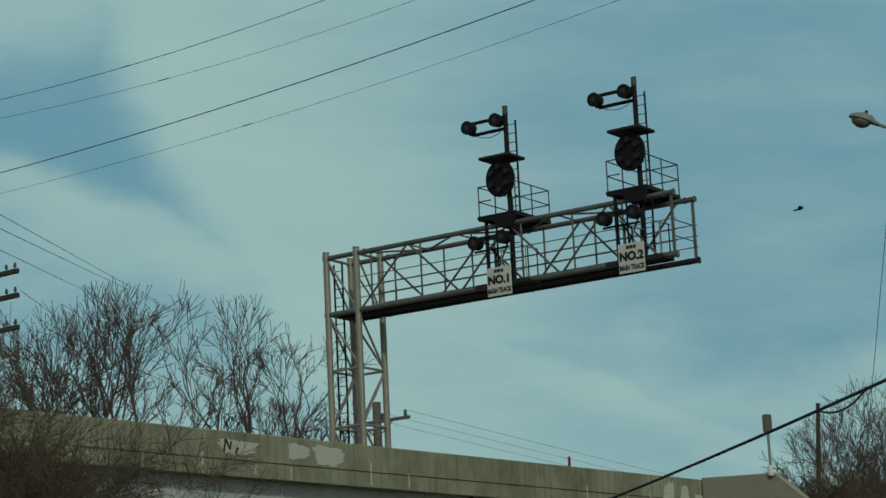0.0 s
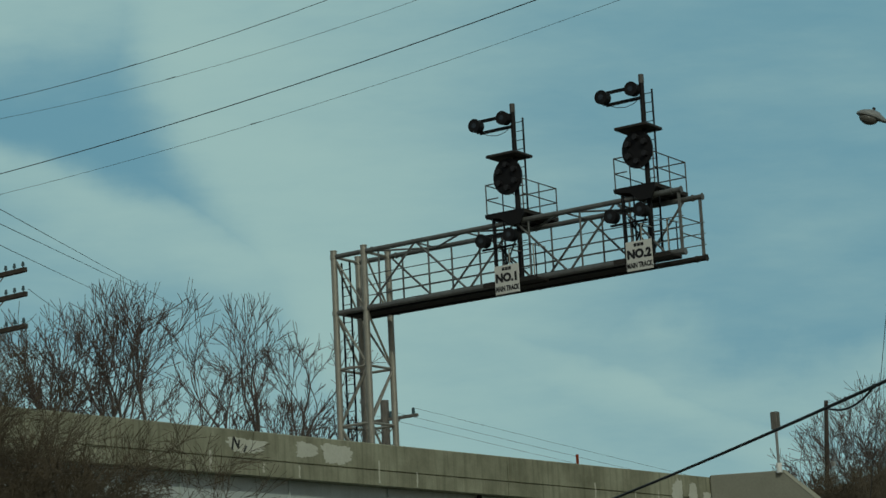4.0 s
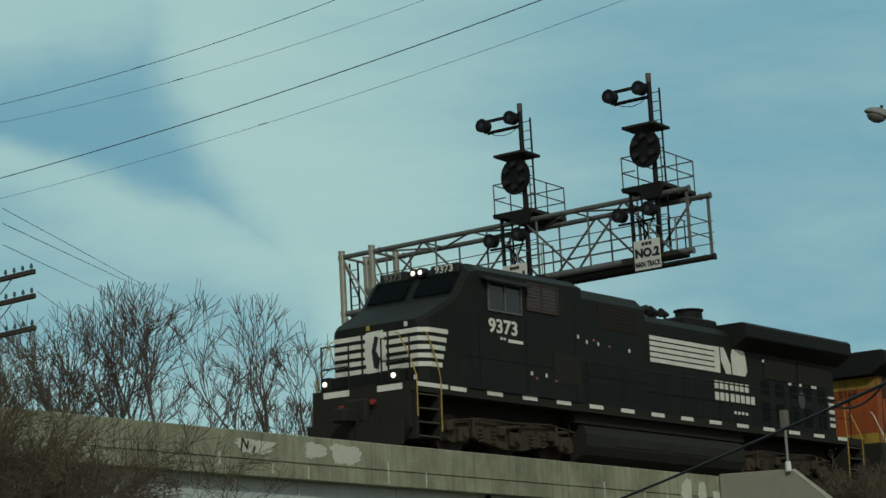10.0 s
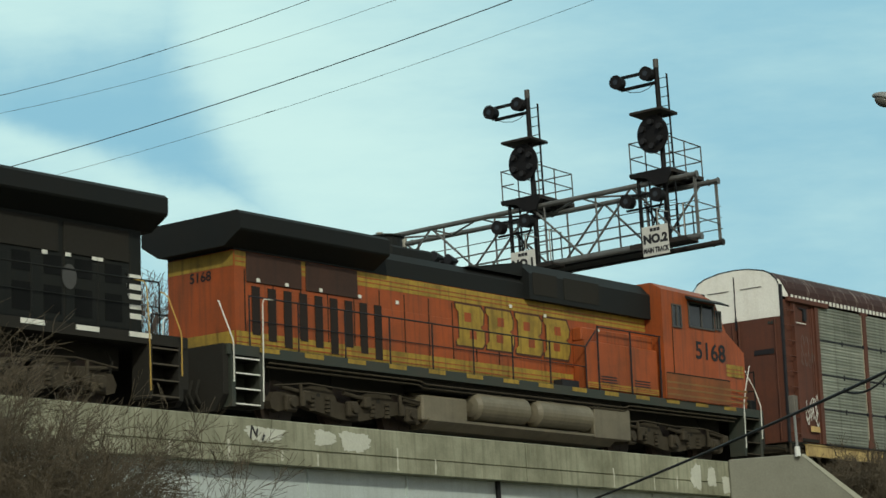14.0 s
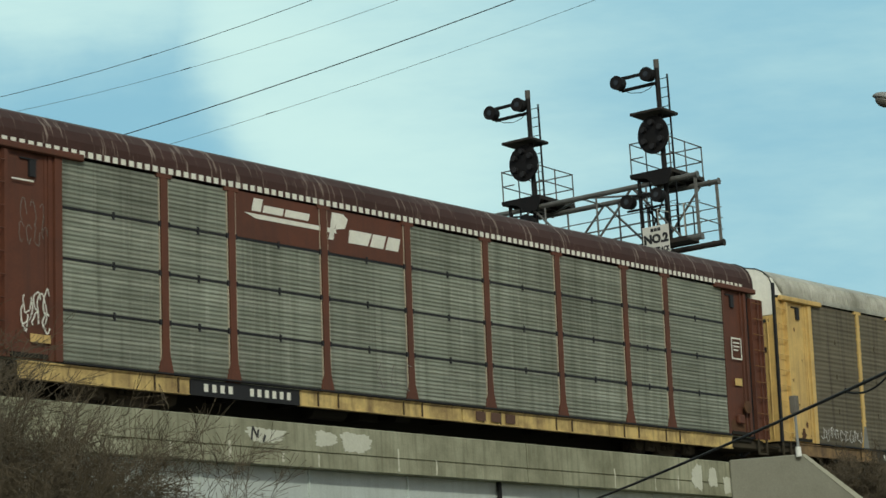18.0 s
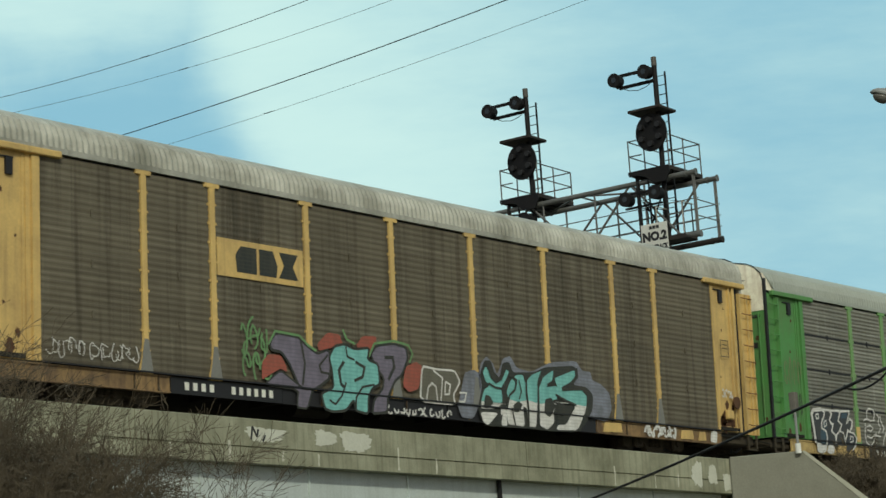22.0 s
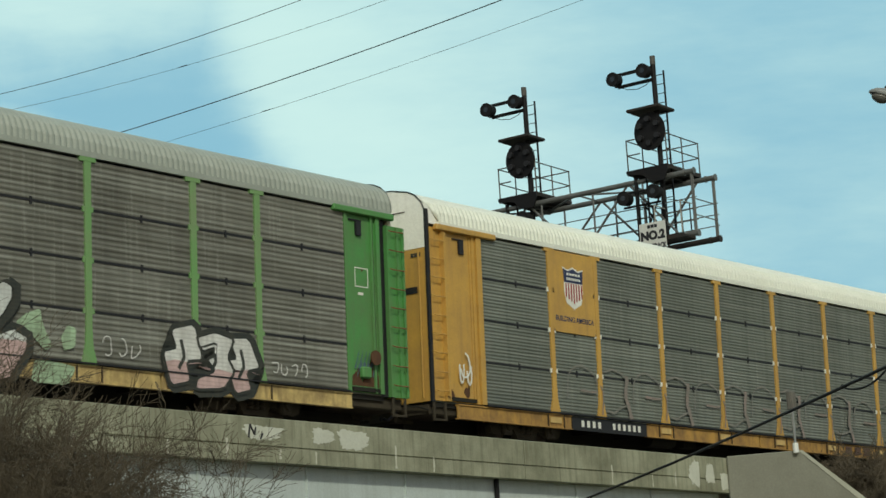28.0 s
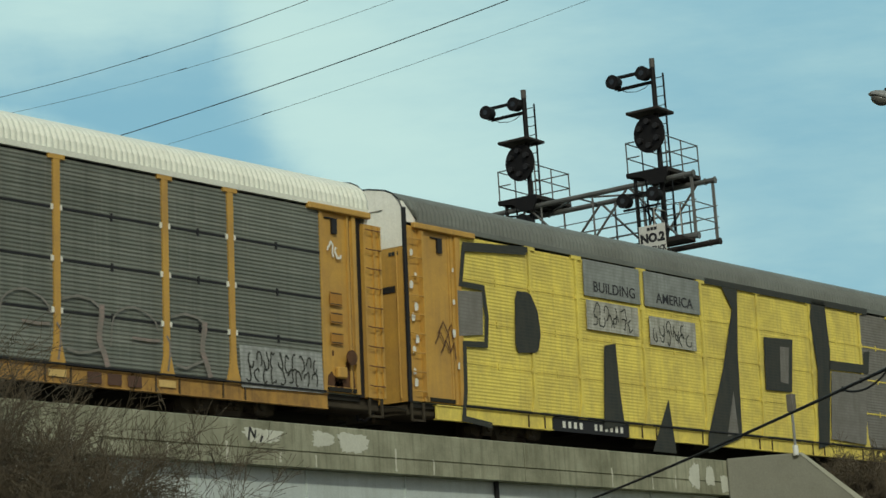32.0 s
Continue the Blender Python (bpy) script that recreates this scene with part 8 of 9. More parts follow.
# raised rail by the side cabinet
bm = bmesh.new()
polyline(bm, [(8.9, 1.47, 2.66), (8.3, 1.47, 3.22), (5.5, 1.47, 3.22)], .02, 6)
high = part("raised_rail", bm, INK, orange_loco, "black raised side rail")
for x in (8.35, 6.9, 5.55):
    made("stanchion", INK, high, tube, (x, 1.47, 1.6), (x, 1.47, 3.24), .024, None, 6)
band(5.62, 8.78, 1.424, 1.66, 1.8, LOCO_YELLOW)
for z0, z1 in ((1.66, 2.0), (3.4, 3.72)):
    bm = bmesh.new()
    box(bm, 20.952, 20.958, -.98, .98, z0, z1)
    part("yellow_band", bm, LOCO_YELLOW, orange_loco, "faded yellow band")
MARK_EDGE = weathered("brown_mark_edge", (.09, .035, .018), rough=.7)
# the large side mark as plain outlined blocks
for k in range(4):
    x1 = 13.48 - k * 1.16
    x0 = x1 - 1.06
    top = .1 * (k % 2)
    shape = [(x0 + .1, 2.36), (x1, 2.36), (x1, 2.48), (x1 - .1, 2.54), (x1 - .1, 3.16), (x1, 3.22), (x1, 3.34), (x0 + .12, 3.34), (x0, 3.2 - top), (x0 + .04, 2.92), (x0 + .16, 2.85), (x0, 2.76), (x0, 2.48 + top)]
    mx = (x0 + x1) / 2
    marks("mark_outline", [[((p[0] - mx) * 1.1 + mx, (p[1] - 2.85) * 1.1 + 2.85) for p in shape]], Yb, MARK_EDGE, orange_loco, .004, "dark outline of the block mark")
    marks("mark_block", [shape], Yb + .006, LOCO_YELLOW, orange_loco, .006, "yellow block mark")
    e = .06 * (1 if k % 2 else -1)
    cuts = (rect(mx - .16 + e, mx + .1 + e, 2.54, 2.74), rect(mx - .1 - e, mx + .16 - e, 2.94, 3.16))
    for o in cuts:
        marks("mark_cut", [o], Yb + .0095, ORANGE, orange_loco, .003)
for x, z in ((20.2, 3.1), (19.3, 3.1), (18.2, 3.1), (16.9, 3.1), (15.6, 3.1), (11.3, 3.45), (9.9, 3.35), (8.2, 3.1), (2.0, 3.0)):
    boxpart("warning_label", WHITE_MARK, orange_loco, x, x + .1, 1.03 if x > 8.8 else 1.43, 1.04 if x > 8.8 else 1.44, z, z + .08)

# ---- trees and bushes ----


class Wood:
    """Collects tapered branches into one mesh."""

    def __init__(self):
        self.v, self.f = [], []

    def limb(self, a, b, ra, rb, n):
        d = (b - a)
        if d.length < 1e-5:
            return
        d.normalize()
        s = d.orthogonal().normalized()
        t = d.cross(s)
        i = len(self.v)
        for p, r in ((a, ra), (b, rb)):
            for k in range(n):
                c, q = math.cos(k * math.tau / n) * r, math.sin(k * math.tau / n) * r
                self.v.append((p.x + s.x * c + t.x * q, p.y + s.y * c + t.y * q, p.z + s.z * c + t.z * q))
        for k in range(n):
            self.f.append((i + k, i + (k + 1) % n, i + n + (k + 1) % n, i + n + k))

    def done(self, name, material, parent):
        me = bpy.data.meshes.new(name)
        me.from_pydata(self.v, [], self.f)
        me.materials.append(material)
        me.polygons.foreach_set("use_smooth", [True] * len(me.polygons))
        ob = new(name, me)
        ob.parent = parent
        return ob


def grow(rng, trunk, crown, p, d, length, r, level, levels, least, up, spread, kids):
    """One branch, bent over a few joints, with its side branches."""
    n = 4 if level < 2 else 3
    steps = 4 if level < levels else 3
    wood = trunk if level < 2 else crown
    sides = 7 if level < 1 else (5 if level < 2 else 3)
    for k in range(steps):
        j = .1 if level < 2 else .13
        d = (d + Vector((rng.gauss(0, j), rng.gauss(0, j), rng.gauss(0, j * .7) + up))).normalized()
        q = p + d * (length / steps)
        r2 = max(least, r * (1 - .16 * (k + 1) / 1.6))
        wood.limb(p, q, r, r2, sides)
        p, r = q, r2
        if level < levels and (k > 0 or level > 0):
            for _ in range(kids[level] if k < steps - 1 else kids[level] + 1):
                if rng.random() < .12:
                    continue
                side = Vector((rng.gauss(0, 1), rng.gauss(0, 1), rng.gauss(0, .5))).normalized()
                e = (d * 1.0 + side * spread * rng.uniform(.6, 1.2)).normalized()
                grow(rng, trunk, crown, p, e, length * rng.uniform(.46, .72), max(least, r * rng.uniform(.5, .7)), level + 1, levels, least, up, spread, kids)


def bare_tree(name, label, at, height, seed, stems=3, levels=4, spread=.75, least=.012, up=.05, kids=(1, 2, 2, 2), bark=None, twig=None, girth=.16, clear=.25, group="", flare=.35, reach=.38):
    rng = random.Random(seed)
    tree = thing(name, label, "tree" if "tree" in name else "bush", group, at=at)
    trunk, crown = Wood(), Wood()
    for k in range(stems):
        a = math.tau * (k + rng.random() * .5) / stems
        out = Vector((math.cos(a) * flare * rng.uniform(.5, 1), math.sin(a) * flare * rng.uniform(.5, 1), 1)).normalized()
        p = Vector((math.cos(a) * girth * .6, math.sin(a) * girth * .6, -.3))
        q = p + out * height * clear
        trunk.limb(p, q, girth, girth * .75, 8)
        grow(rng, trunk, crown, q, out, height * reach, girth * .72, 0, levels, least, up, spread, kids)
    trunk.done("trunk", bark or BARK, tree)
    crown.done("crown", twig or TWIG, tree)
    return tree




def fork(rng, trunk, crown, p, d, length, r, level, last, least, up, open_):
    """A branch in gently bent joints that throws side twigs and ends in a fork."""
    wood = trunk if level < 2 else crown
    sides = 7 if level < 1 else (5 if level < 3 else 3)
    steps = 4 if level < last else 3
    bend = Vector((rng.gauss(0, .07), rng.gauss(0, .07), rng.gauss(0, .03)))
    for k in range(steps):
        d = (d + bend + Vector((rng.gauss(0, .085), rng.gauss(0, .085), rng.gauss(0, .05) + up))).normalized()
        q = p + d * (length / steps)
        r2 = max(least, r * .93)
        wood.limb(p, q, r, r2, sides)
        p, r = q, r2
        if k and level > 0 and level < last and rng.random() < .62:
            a = rng.uniform(0, math.tau)
            s = d.orthogonal().normalized()
            s = s * math.cos(a) + d.cross(s) * math.sin(a)
            fork(rng, trunk, crown, p, (d + s * open_ * rng.uniform(.7, 1.2)).normalized(), length * rng.uniform(.32, .6), max(least, r * .5), max(level + 2, last - 1), last, least, up * 1.6, open_)
    if level < last:
        a = rng.uniform(0, math.tau)
        s = d.orthogonal().normalized()
        s = s * math.cos(a) + d.cross(s) * math.sin(a)
        for k, sg in enumerate((1, -1) if rng.random() < .7 else (1, -1, .2)):
            e = (d + s * sg * open_ * rng.uniform(.45, 1.0) * (.6 if k == 0 else 1)).normalized()
            fork(rng, trunk, crown, p, e, length * rng.uniform(.68, .88), max(least, r * (.8 if k == 0 else .62)), level + 1, last, least, up, open_)


def vase_tree(label, at, height, seed, stems, lean, least=.013, girth=.095, last=5, group="bare trees beyond the tracks"):
    rng = random.Random(seed)
    tree = thing("bare_tree", label, "tree", group, at=at)
    trunk, crown = Wood(), Wood()
    for k in range(stems):
        a = math.tau * (k + rng.random() * .6) / stems
        out = Vector((math.cos(a) * lean * rng.uniform(.4, 1), math.sin(a) * lean * rng.uniform(.4, 1), 1)).normalized()
        p = Vector((math.cos(a) * girth, math.sin(a) * girth, -.3))
        q = p + out * height * .3
        trunk.limb(p, q, girth * 1.25, girth, 8)
        fork(rng, trunk, crown, q, out, height * rng.uniform(.185, .215), girth, 0, last, least, .045, .62)
    trunk.done("trunk", BARK, tree)
    crown.done("crown", TWIG, tree)
    return tree


for k, (x, y, h, st, lean) in enumerate(((50.2, 57.6, 8.2, 3, .5), (52.0, 58.4, 8.8, 3, .46), (53.9, 57.2, 10.2, 3, .42), (55.9, 57.6, 11.0, 3, .44), (57.2, 58.2, 10.7, 2, .5), (61.7, 57.0, 10.8, 2, .26), (62.9, 57.4, 10.4, 2, .34))):
    vase_tree("bare winter tree with many thin forking branches beyond the tracks", (x, y, 7.3), h, 100 + k, st, lean, .0105)
for k, (x, y, h) in enumerate(((58.6, 56.0, 7.6), (64.3, 57.6, 7.8), (51.2, 56.0, 7.4), (54.8, 56.2, 7.8))):
    vase_tree("low bare winter tree with tangled branches beyond the tracks", (x, y, 7.3), h, 150 + k, 3, .6, .0105)
for k, (x, y, h) in enumerate(((104.4, 57.0, 6.8), (106.0, 57.8, 9.4), (107.6, 57.2, 11.2), (109.8, 58.0, 12.0), (112.4, 57.2, 11.6), (106.4, 56.2, 8.6), (111.0, 56.4, 9.6), (115.0, 57.6, 11.0))):
    vase_tree("bare winter tree with a rounded twiggy crown beyond the tracks", (x, y, 7.3), h, 200 + k, 3, .5, .0125, .09, 5)
for k, (x, y, h) in enumerate(((54.6, 30.75, 4.7), (56.2, 30.85, 5.0), (58.0, 30.8, 5.4), (59.8, 30.9, 5.8), (61.8, 30.8, 6.2), (55.4, 30.6, 4.6), (57.2, 30.6, 5.2))):
    bare_tree("bare_bush", "dark leafless brush on the embankment past the wing wall", (x, y, 3.2), h, 340 + k, 6, 4, .9, .006, .0, (2, 2, 1, 2), BUSH_TWIG, BUSH_TWIG, girth=.04, clear=.4, group="brush past the wing wall", flare=.5, reach=.3)
for k, (x, y, h, lv) in enumerate(((15.7, 20.9, 6.4, 5), (16.4, 20.3, 6.0, 5), (17.1, 19.7, 5.4, 5), (17.7, 19.1, 4.6, 5), (15.9, 20.2, 5.6, 5), (16.7, 19.6, 5.0, 5), (15.5, 20.0, 5.3, 5), (16.2, 19.3, 4.9, 5))):
    bare_tree("bare_bush", "dense brown leafless bush before the bridge", (x, y, 0), h, 300 + k, 6, 4, .9, .0027, .0, (2, 2, 1, 2), BUSH_TWIG, BUSH_TWIG, girth=.03, clear=.44, group="bushes before the bridge", flare=.45, reach=.3)

# ---- poles, wires, lamp ----


def span(name, label, a, b, sag, r, material, n=24, group="overhead wires"):
    a, b = Vector(a), Vector(b)
    bm = bmesh.new()
    pts = [a.lerp(b, k / n) - Vector((0, 0, 4 * sag * (k / n) * (1 - k / n))) for k in range(n + 1)]
    polyline(bm, pts, r, 6)
    return tagged(part(name, bm, material), label, "wire", group)


# four wires across the tracks, hung between two poles out of sight
def road_pole(at, label, heights, half=1.3):
    ob = thing("utility_pole", label, "utility pole", "utility poles by the road", at=at)
    made("pole", WOOD_POLE, ob, tube, (0, 0, -.2), (0, 0, max(heights) + .8), .19, .12, 12)
    for h in sorted(set(heights)):
        bm = bmesh.new()
        soft_box(bm, -half, half, -.06, .06, h - .14, h - .02, .015)
        part("cross_arm", bm, GREY_WOOD, ob)


road_pole((45.6, 84, 0), "tall wooden utility pole by the road", (21.5, 26.9))
road_pole((45.6, 4, 0), "tall wooden utility pole by the road", (21.5, 27.6))
for x0, x1, y0, y1, z, K, tie in ((44.64, 44.73, 51.94, 38.55, 21.0, .004, 45.5), (45.98, 46.52, 53.5, 36.88, 21.0, .0038, 46.9), (46.69, 45.13, 54.35, 31.99, 19.5, .00157, None), (48.47, 46.72, 56.43, 30.51, 19.5, .00165, 44.2)):
    ym, half = (y0 + y1) / 2, (y0 - y1) / 2
    bm = bmesh.new()
    pts = []
    for k in range(41):
        y = 84 - k * 2
        f = (y0 - y) / (y0 - y1)
        pts.append(Vector((x0 + (x1 - x0) * f, y, z + K * ((y - ym) ** 2 - half ** 2))))
    polyline(bm, pts, .0135 if tie is None else .0058 if z < 20 or x0 > 45 else .009, 6)
    if tie:
        q = min(pts, key=lambda p: abs(p.y - tie))
        tube(bm, q + Vector((0, -.2, .012)), q + Vector((0, .2, .012)), .009, .009, 6)
    tagged(part("overhead_wire", bm, WIRE), "thin dark wire strung high across the tracks", "wire", "overhead wires")


def telegraph_pole():
    ob = thing("telegraph_pole", "dark telegraph pole with three cross arms and glass insulators", "telegraph pole", at=(41.0, 48.1, 7.2))
    made("pole", WOOD_POLE, ob, tube, (0, 0, -.2), (0, 0, 8.0), .15, .11, 12)
    for z in (14.5, 13.83, 12.95):
        bm = bmesh.new()
        soft_box(bm, -.06, .06, -1.62, 1.62, z - 7.2 - .1, z - 7.2 + .03, .012)
        arm = part("cross_arm", bm, WOOD_POLE, ob)
        for y in (-1.5, -1.15, -.8, -.45, .45, .8, 1.15, 1.5):
            bm = bmesh.new()
            tube(bm, (0, y, z - 7.2 + .03), (0, y, z - 7.2 + .1), .015, None, 6)
            tube(bm, (0, y, z - 7.2 + .08), (0, y, z - 7.2 + .2), .05, .03, 8)
            part("insulator", bm, INSULATOR, arm)
        bm = bmesh.new()
        tube(bm, (.02, -.02, z - 7.75), (.02, -.75, z - 7.25), .018, None, 6), tube(bm, (.02, .02, z - 7.75), (.02, .75, z - 7.25), .018, None, 6)
        part("brace", bm, GALV, arm)


telegraph_pole()
for a, b in (((32.58, 37.93, 13.4), (77.36, 78.2, 22.97)), ((32.58, 37.93, 13.06), (77.26, 78.3, 22.92)), ((33.88, 39.45, 13.02), (68.39, 72.96, 21.34)), ((41.06, 46.45, 13.92), (64.02, 70.19, 19.31))):
    a, b = Vector(a), Vector(b)
    span("line_wire", "thin grey line wire beyond the tracks", a - (b - a) * .0, b + (b - a) * .6, .0, .009, WIRE, 6)


def small_pole():
    ob = thing("line_pole", "distant grey pole with one cross arm", "utility pole", at=(81.5, 67.8, 7.3))
    made("pole", GREY_WOOD, ob, tube, (0, 0, -.2), (0, 0, 9.6), .22, .2, 10)
    bm = bmesh.new()
    soft_box(bm, -.07, .07, -1.95, 1.75, 8.62, 8.76, .015)
    arm = part("cross_arm", bm, GREY_WOOD, ob)
    for y in (-1.7, -.35, .9):
        bm = bmesh.new()
        tube(bm, (0, y, 8.76), (0, y, 9.05), .08, .07, 8)
        part("insulator", bm, INSULATOR, arm)
    bm = bmesh.new()
    tube(bm, (0, -.9, 8.62), (0, -.1, 8.0), .03, None, 6), tube(bm, (0, .9, 8.62), (0, .1, 8.0), .03, None, 6)
    part("brace", bm, GALV, arm)


small_pole()
for dy, dz in ((-1.7, 9.05), (-.35, 9.05), (.9, 9.05)):
    span("line_wire", "thin grey line wire beyond the tracks", (81.5, 67.8 + dy, 7.3 + dz), (190, 75 + dy, 11.5), .5, .007, WIRE, 10)

ob = thing("utility_pole", "slim dark utility pole beyond the tracks", "utility pole", "utility poles by the road", at=(83.25, 45.77, 7.3))
made("pole", WOOD_POLE, ob, tube, (-.31, .38, -.2), (0, 0, 6.9), .12, .085, 10)
bm = bmesh.new()
tube(bm, (.1, -.06, 1.0), (.1, -.06, 4.4), .015, None, 6), box(bm, -.02, .16, -.12, .0, 4.2, 4.4)
part("conduit", bm, GALV, ob)

# thick cable with its slack loop
bm = bmesh.new()
ca, cb_ = Vector((28.98, 19.63, 4.985)), Vector((22.19, 11.52, 5.06))
d = cb_ - ca
pts = [ca + d * f - Vector((0, 0, .22 * (1 - (2 * (f - .5)) ** 2) * .1)) for f in (-.9, -.6, -.3, 0, .1, .2, .3, .4, .5, .6, .7, .8, .9, 1.0, 1.4, 1.9)]
polyline(bm, pts, .02, 8)
rope = tagged(part("thick_cable", bm, CABLE), "thick black overhead cable with a slack loop", "cable", "overhead wires")
bm = bmesh.new()
lp = []
for k in range(17):
    f = .845 + .135 * k / 16
    p = ca + d * f - Vector((0, 0, .22 * (1 - (2 * (f - .5)) ** 2) * .1))
    lp.append(p - Vector((0, 0, .11 * math.sin(math.pi * min(1, (k / 16) * 1.0)) ** .8)))
polyline(bm, lp, .013, 6)
part("slack_loop", bm, CABLE, rope)
bm = bmesh.new()
for f in (.845, .9, .98):
    p = ca + d * f - Vector((0, 0, .22 * (1 - (2 * (f - .5)) ** 2) * .1))
    tube(bm, p + Vector((0, 0, -.025)), p + Vector((0, 0, .03)), .014, .014, 6)
part("cable_clamp", bm, BLACK_STEEL, rope)
road = thing("utility_pole", "wooden utility pole carrying the thick cable", "utility pole", "utility poles by the road", at=(16.08, 4.22, 0))
made("pole", WOOD_POLE, road, tube, (0, 0, -.2), (0, 0, 5.3), .15, .11, 12)
road = thing("utility_pole", "wooden utility pole carrying the thick cable", "utility pole", "utility poles by the road", at=(35.09, 26.93, 0))
made("pole", WOOD_POLE, road, tube, (0, 0, -.2), (0, 0, 4.75), .15, .11, 12)


def street_lamp():
    tip, neck = Vector((32.651, 16.953, 11.115)), Vector((32.9, 16.566, 10.935))
    foot = Vector((34.3, 14.6, 0))
    ob = thing("street_lamp", "grey cobra-head street lamp on a rising arm", "street lamp", at=foot)
    made("pole", LAMP_GREY, ob, tube, (0, 0, 0), (0, 0, 10.0), .11, .07, 12)
    d = (tip - neck).normalized()
    reach = (tip - neck).length
    s = Vector((d.y, -d.x, 0)).normalized()
    u = s.cross(d)
    u = u if u.z > 0 else -u
    b = neck - foot
    bm = bmesh.new()
    polyline(bm, [Vector((0, 0, 9.5)), Vector((-.2, .28, 9.75)), b * .55 + Vector((0, 0, 4.65)), b - d * .25, b + d * .04], .03, 8)
    part("arm", bm, LAMP_GREY, ob)
    bm = bmesh.new()
    prev = None
    for f, w, hi, lo in ((-.02, .03, .03, .03), (.12, .05, .06, .03), (.3, .1, .12, .02), (.55, .13, .13, .02), (.8, .115, .095, .02), (.94, .08, .055, .02), (1.0, .03, .02, .01)):
        c = b + d * (reach * f)
        ring = [bm.verts.new(c + s * (w * math.cos(k * math.tau / 14)) + u * ((hi if k < 7 else lo) * math.sin(k * math.tau / 14))) for k in range(14)]
        if prev:
            for k in range(14):
                bm.faces.new((prev[k], prev[(k + 1) % 14], ring[(k + 1) % 14], ring[k]))
        else:
            bm.faces.new(ring[::-1])
        prev = ring
    bm.faces.new(prev)
    part("lamp_head", bm, LAMP_GREY, ob, smooth=True)
    bm = bmesh.new()
    bmesh.ops.create_icosphere(bm, subdivisions=3, radius=1)
    for v in bm.verts:
        v.co = b + d * (reach * .58 + v.co.x * .16) + s * (v.co.y * .11) + u * (-.015 + min(0, v.co.z) * .12)
    part("lamp_bowl", bm, weathered("dusty_brown_bowl", (.12, .115, .1), rough=.25, grime=.5), ob, "dull glass bowl", smooth=True)
    c = b + d * (reach * .5) + u * .12
    made("photo_cell", INK, ob, tube, c, c + u * .05, .03, .025, 8)


street_lamp()


def marker_post():
    ob = thing("sign_post", "slim post with white foot and grey box on the wing wall", "sign post", at=(50.85, 29.45, 7.7))
    made("post", LAMP_GREY, ob, tube, (0, 0, -.05), (0, 0, 1.25), .035, .035, 10)
    bm = bmesh.new()
    tube(bm, (0, 0, -.05), (0, 0, .2), .075, .07, 14)
    part("white_foot", bm, WHITE_PLASTIC, ob)
    bm = bmesh.new()
    soft_box(bm, -.1, .1, -.09, .09, 1.05, 1.5, .02)
    box(bm, -.11, -.095, -.04, .04, 1.06, 1.49), box(bm, -.05, .05, -.105, -.09, 1.06, 1.49)
    part("box", bm, GREY_WOOD, ob, "grey wooden box")


marker_post()
ob = thing("marker_stake", "short orange marker stake beside the far track", "marker", at=(65.5, 45.9, 7.3))
made("stake", ORANGE_MARK, ob, tube, (0, 0, 0), (0, 0, 3.6), .05, .05, 8)
for a, b in (((35.2, 18.9, 4.0), (35.9, 17.6, 12.5)), ((35.6, 18.3, 4.0), (36.5, 16.9, 12.5))):
    span("guy_wire", "thin steep guy wire", a, b, 0, .006, WIRE, 4)

# ---- birds ----
BIRDS = []


def bird(rows):
    ob = thing("bird", "small dark bird in flight", "bird", "birds crossing the sky")
    bm = bmesh.new()
    tube(bm, (-.16, 0, 0), (.1, 0, 0), .045, .055, 8), tube(bm, (.1, 0, 0), (.2, 0, .02), .055, .012, 8), tube(bm, (-.16, 0, 0), (-.32, 0, .0), .045, .03, 6)
    part("body", bm, BIRD, ob)
    bm = bmesh.new()
    prism(bm, [(-.14, -.03), (-.34, -.07), (-.34, .07), (-.14, .03)], "z", .0, .01)
    part("tail", bm, BIRD, ob)
    wings = []
    for s in (-1, 1):
        bm = bmesh.new()
        prism(bm, [(.1, 0), (.13, s * .18), (.04, s * .42), (-.06, s * .4), (-.1, s * .2), (-.1, 0)], "z", 0, .012)
        w = part("wing", bm, BIRD, ob)
        wings.append((w, s))
    BIRDS.append((ob, wings, rows))


bird([(0, (96.36, 53.06, 25.67)), (.3, (97.95, 50.0, 26.3)), (1.0, (101.6, 43.0, 28.0)), (6, (127, -8, 38)), (32, (260, -270, 80))])
bird([(0, (104.6, 37.0, 24.2)), (2.2, (98.35, 49.27, 31.01)), (2.8, (96.67, 52.48, 32.87)), (3.5, (95.01, 55.44, 35.25)), (6, (88.7, 66.0, 43.5)), (32, (20, 180, 120))])
bird([(0, (107.5, 33.0, 20.5)), (2.5, (98.08, 49.81, 31.26)), (3.1, (95.94, 53.81, 34.05)), (6, (85.5, 73, 47.5)), (32, (0, 240, 150))])
bird([(0, (105.5, 34.6, 20)), (2.8, (98.33, 49.3, 33.78)), (3.1, (97.53, 50.87, 35.26)), (6, (89.8, 66, 49.5)), (32, (20, 200, 160))])
bird([(0, (102.4, 41.5, 17.5)), (3.1, (98.41, 49.15, 32.49)), (3.5, (97.9, 50.15, 34.42)), (6, (94.7, 56.4, 46.5)), (32, (60, 120, 170))])
bird([(0, (102.5, 41.2, 18)), (5.0, (98.0, 49.9, 33.4)), (5.5, (97.51, 50.91, 35.12)), (7, (96, 54, 40)), (32, (72, 104, 126))])


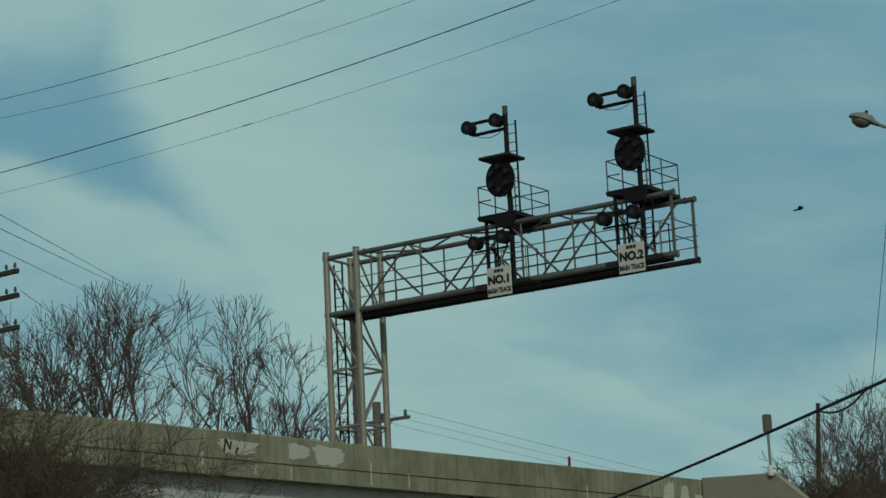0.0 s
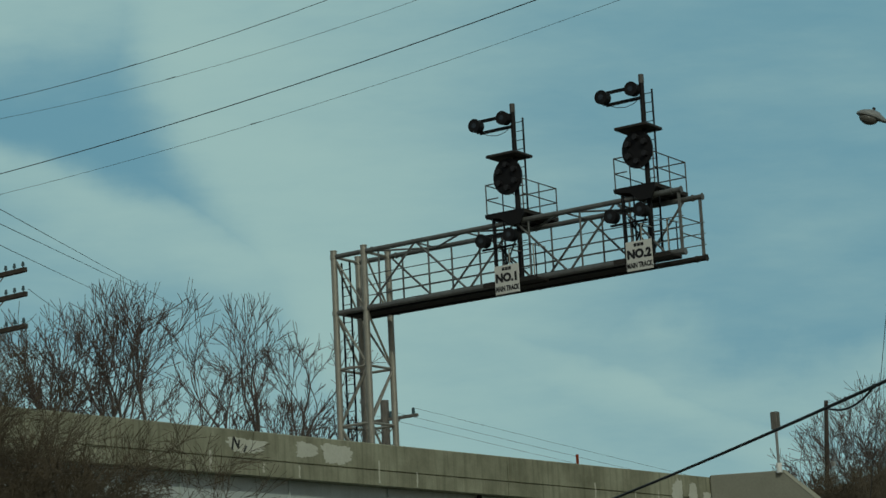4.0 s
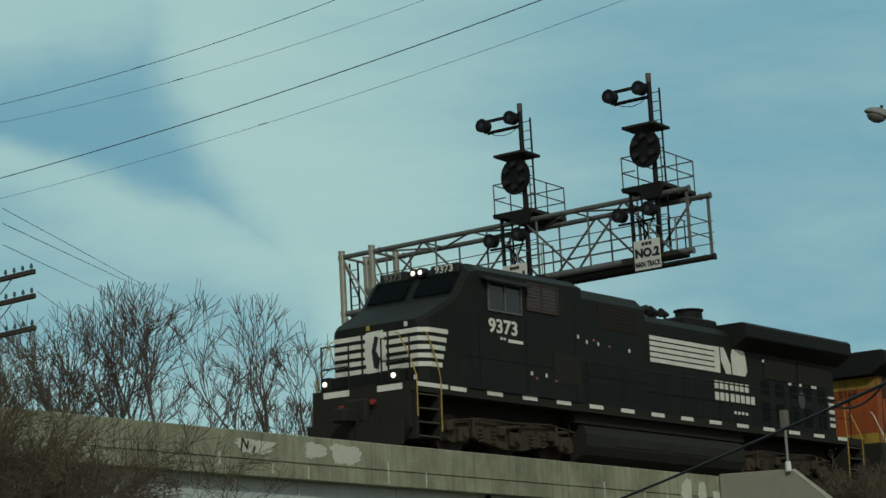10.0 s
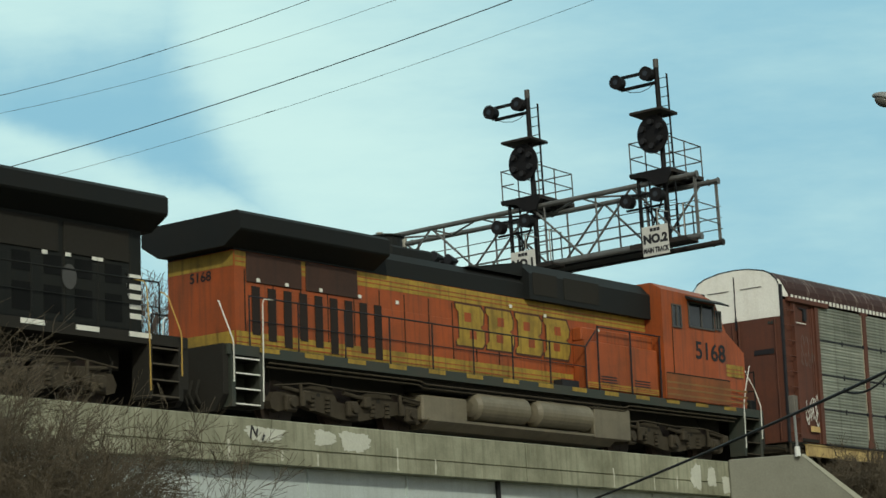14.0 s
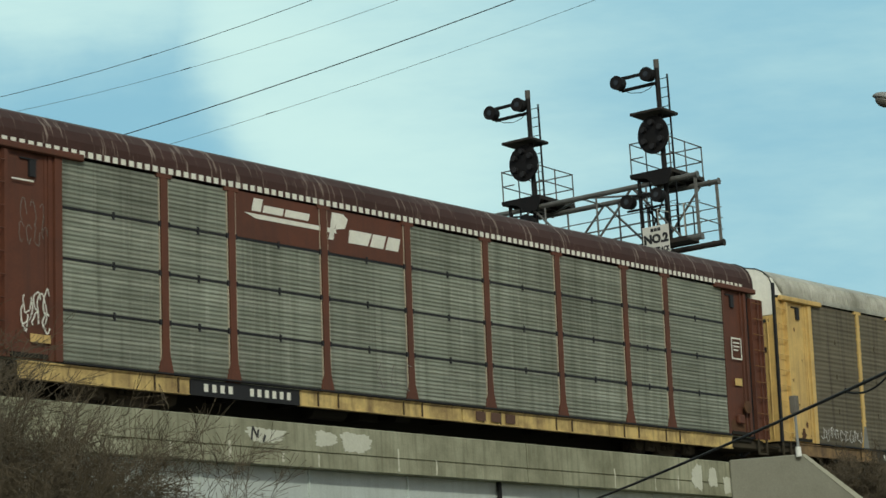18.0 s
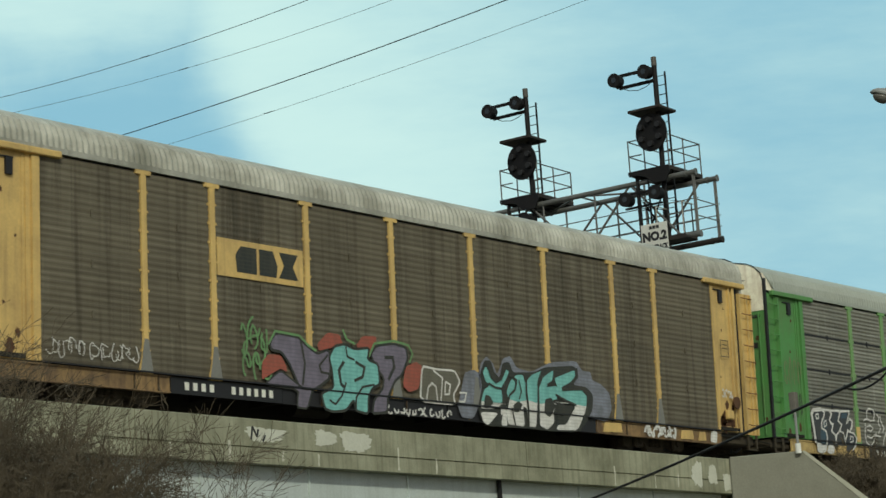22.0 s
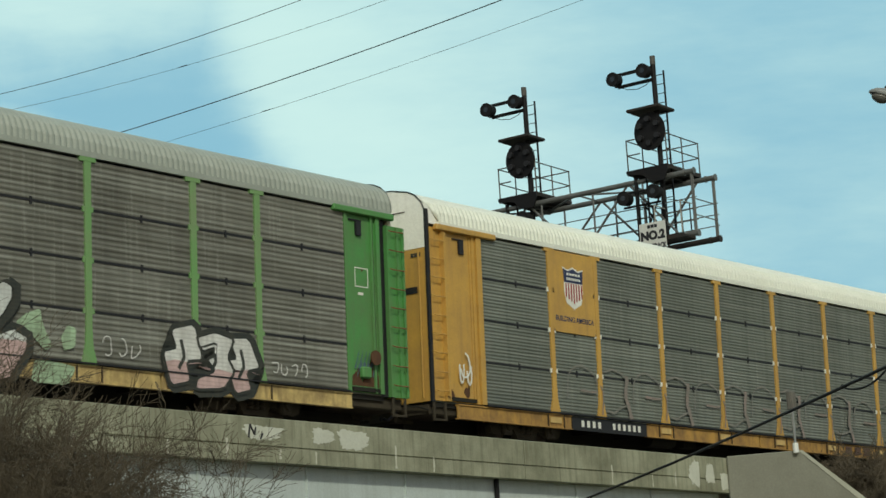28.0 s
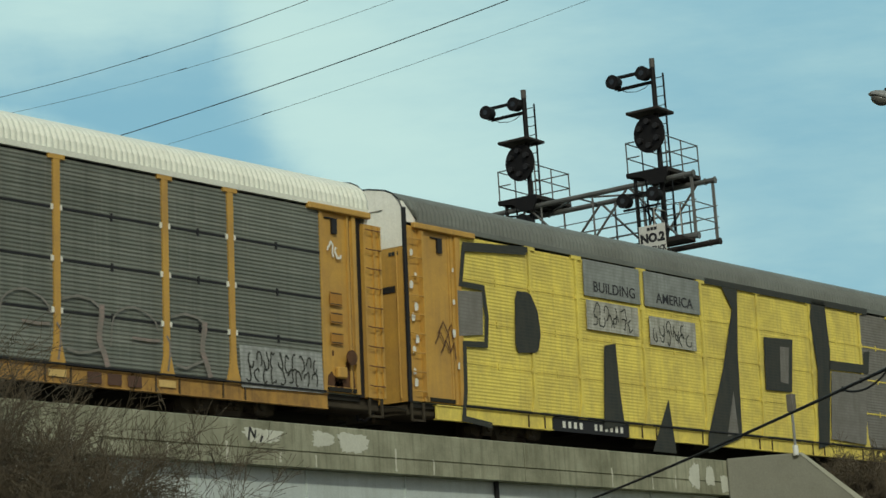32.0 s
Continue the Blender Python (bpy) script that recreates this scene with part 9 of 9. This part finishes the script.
def fly():
    for i, (ob, wings, rows) in enumerate(BIRDS):
        a, b = Vector(rows[0][1]), Vector(rows[-1][1])
        yaw = math.degrees(math.atan2(b.y - a.y, b.x - a.x))
        walk(ob, [(t, pose(*p, 0, -12, yaw)) for t, p in rows])
        for w, s in wings:
            ts = [k * .15 for k in range(44)] + [32.0]
            walk(w, [(t, pose(0, s * .03, .03, s * 38 * math.sin(t * 14 + i * 1.3) if t < 7 else 0)) for t in ts])

# ---- movement ----
CANT = 1.657
TRAIN_WAY = [(0, -136.83), (7.5, -82.83), (8, -79.25), (8.5, -75.58), (9, -71.96), (9.5, -68.35), (10, -64.78), (10.5, -61.21), (11, -57.64), (11.5, -54.06), (12, -50.49), (12.5, -46.95), (13, -43.40), (13.5, -39.82), (15.5, -25.39), (16, -21.75), (16.5, -18.06), (17, -14.44), (17.5, -10.88), (18, -7.25), (18.5, -3.64), (19, 0.00), (19.5, 3.65), (20, 7.27), (20.5, 10.89), (21, 14.53), (21.5, 18.16), (22, 21.80), (22.5, 25.46), (23, 29.11), (23.5, 32.74), (24, 36.38), (24.5, 40.02), (25, 43.44), (25.5, 47.08), (27.5, 61.63), (28, 65.33), (28.5, 68.98), (29, 72.68), (29.5, 76.34), (30, 80.03), (30.5, 83.74), (31, 87.43), (31.5, 91.12), (32, 94.80)]


def motions():
    def at(origin, s, turn):
        return pose(origin - s, TRACK_Y, RAIL_Z + .044, CANT if not turn else -CANT, 0, 180 if turn else 0)
    for ob, origin, turn in [(black_loco, -25.17, False), (orange_loco, 19.43, True)] + [(c, x, False) for c, x in CARS]:
        walk(ob, [(t, at(origin, s, turn)) for t, s in TRAIN_WAY])
    # wheels roll with the train
    step = 2 / 30
    for w, x, r in WHEELS:
        back = w.parent is orange_loco
        rows = []
        for k in range(481):
            t = k * step
            i = max(j for j in range(len(TRAIN_WAY)) if TRAIN_WAY[j][0] <= t + 1e-6)
            (ta, sa), (tb, sb) = TRAIN_WAY[i], TRAIN_WAY[min(i + 1, len(TRAIN_WAY) - 1)]
            s = sa + (sb - sa) * ((t - ta) / (tb - ta) if tb > ta else 0)
            rows.append((t, pose(x, 0, r, 0, math.degrees(s / r) * (1 if back else -1) % 360)))
        walk(w, rows)
    walk(backdrop, [(t, pose(*EYE, 0, 0, 1.25 - .078 * t)) for t in (0, 8, 16, 24, 32)])
    fly()


motions()
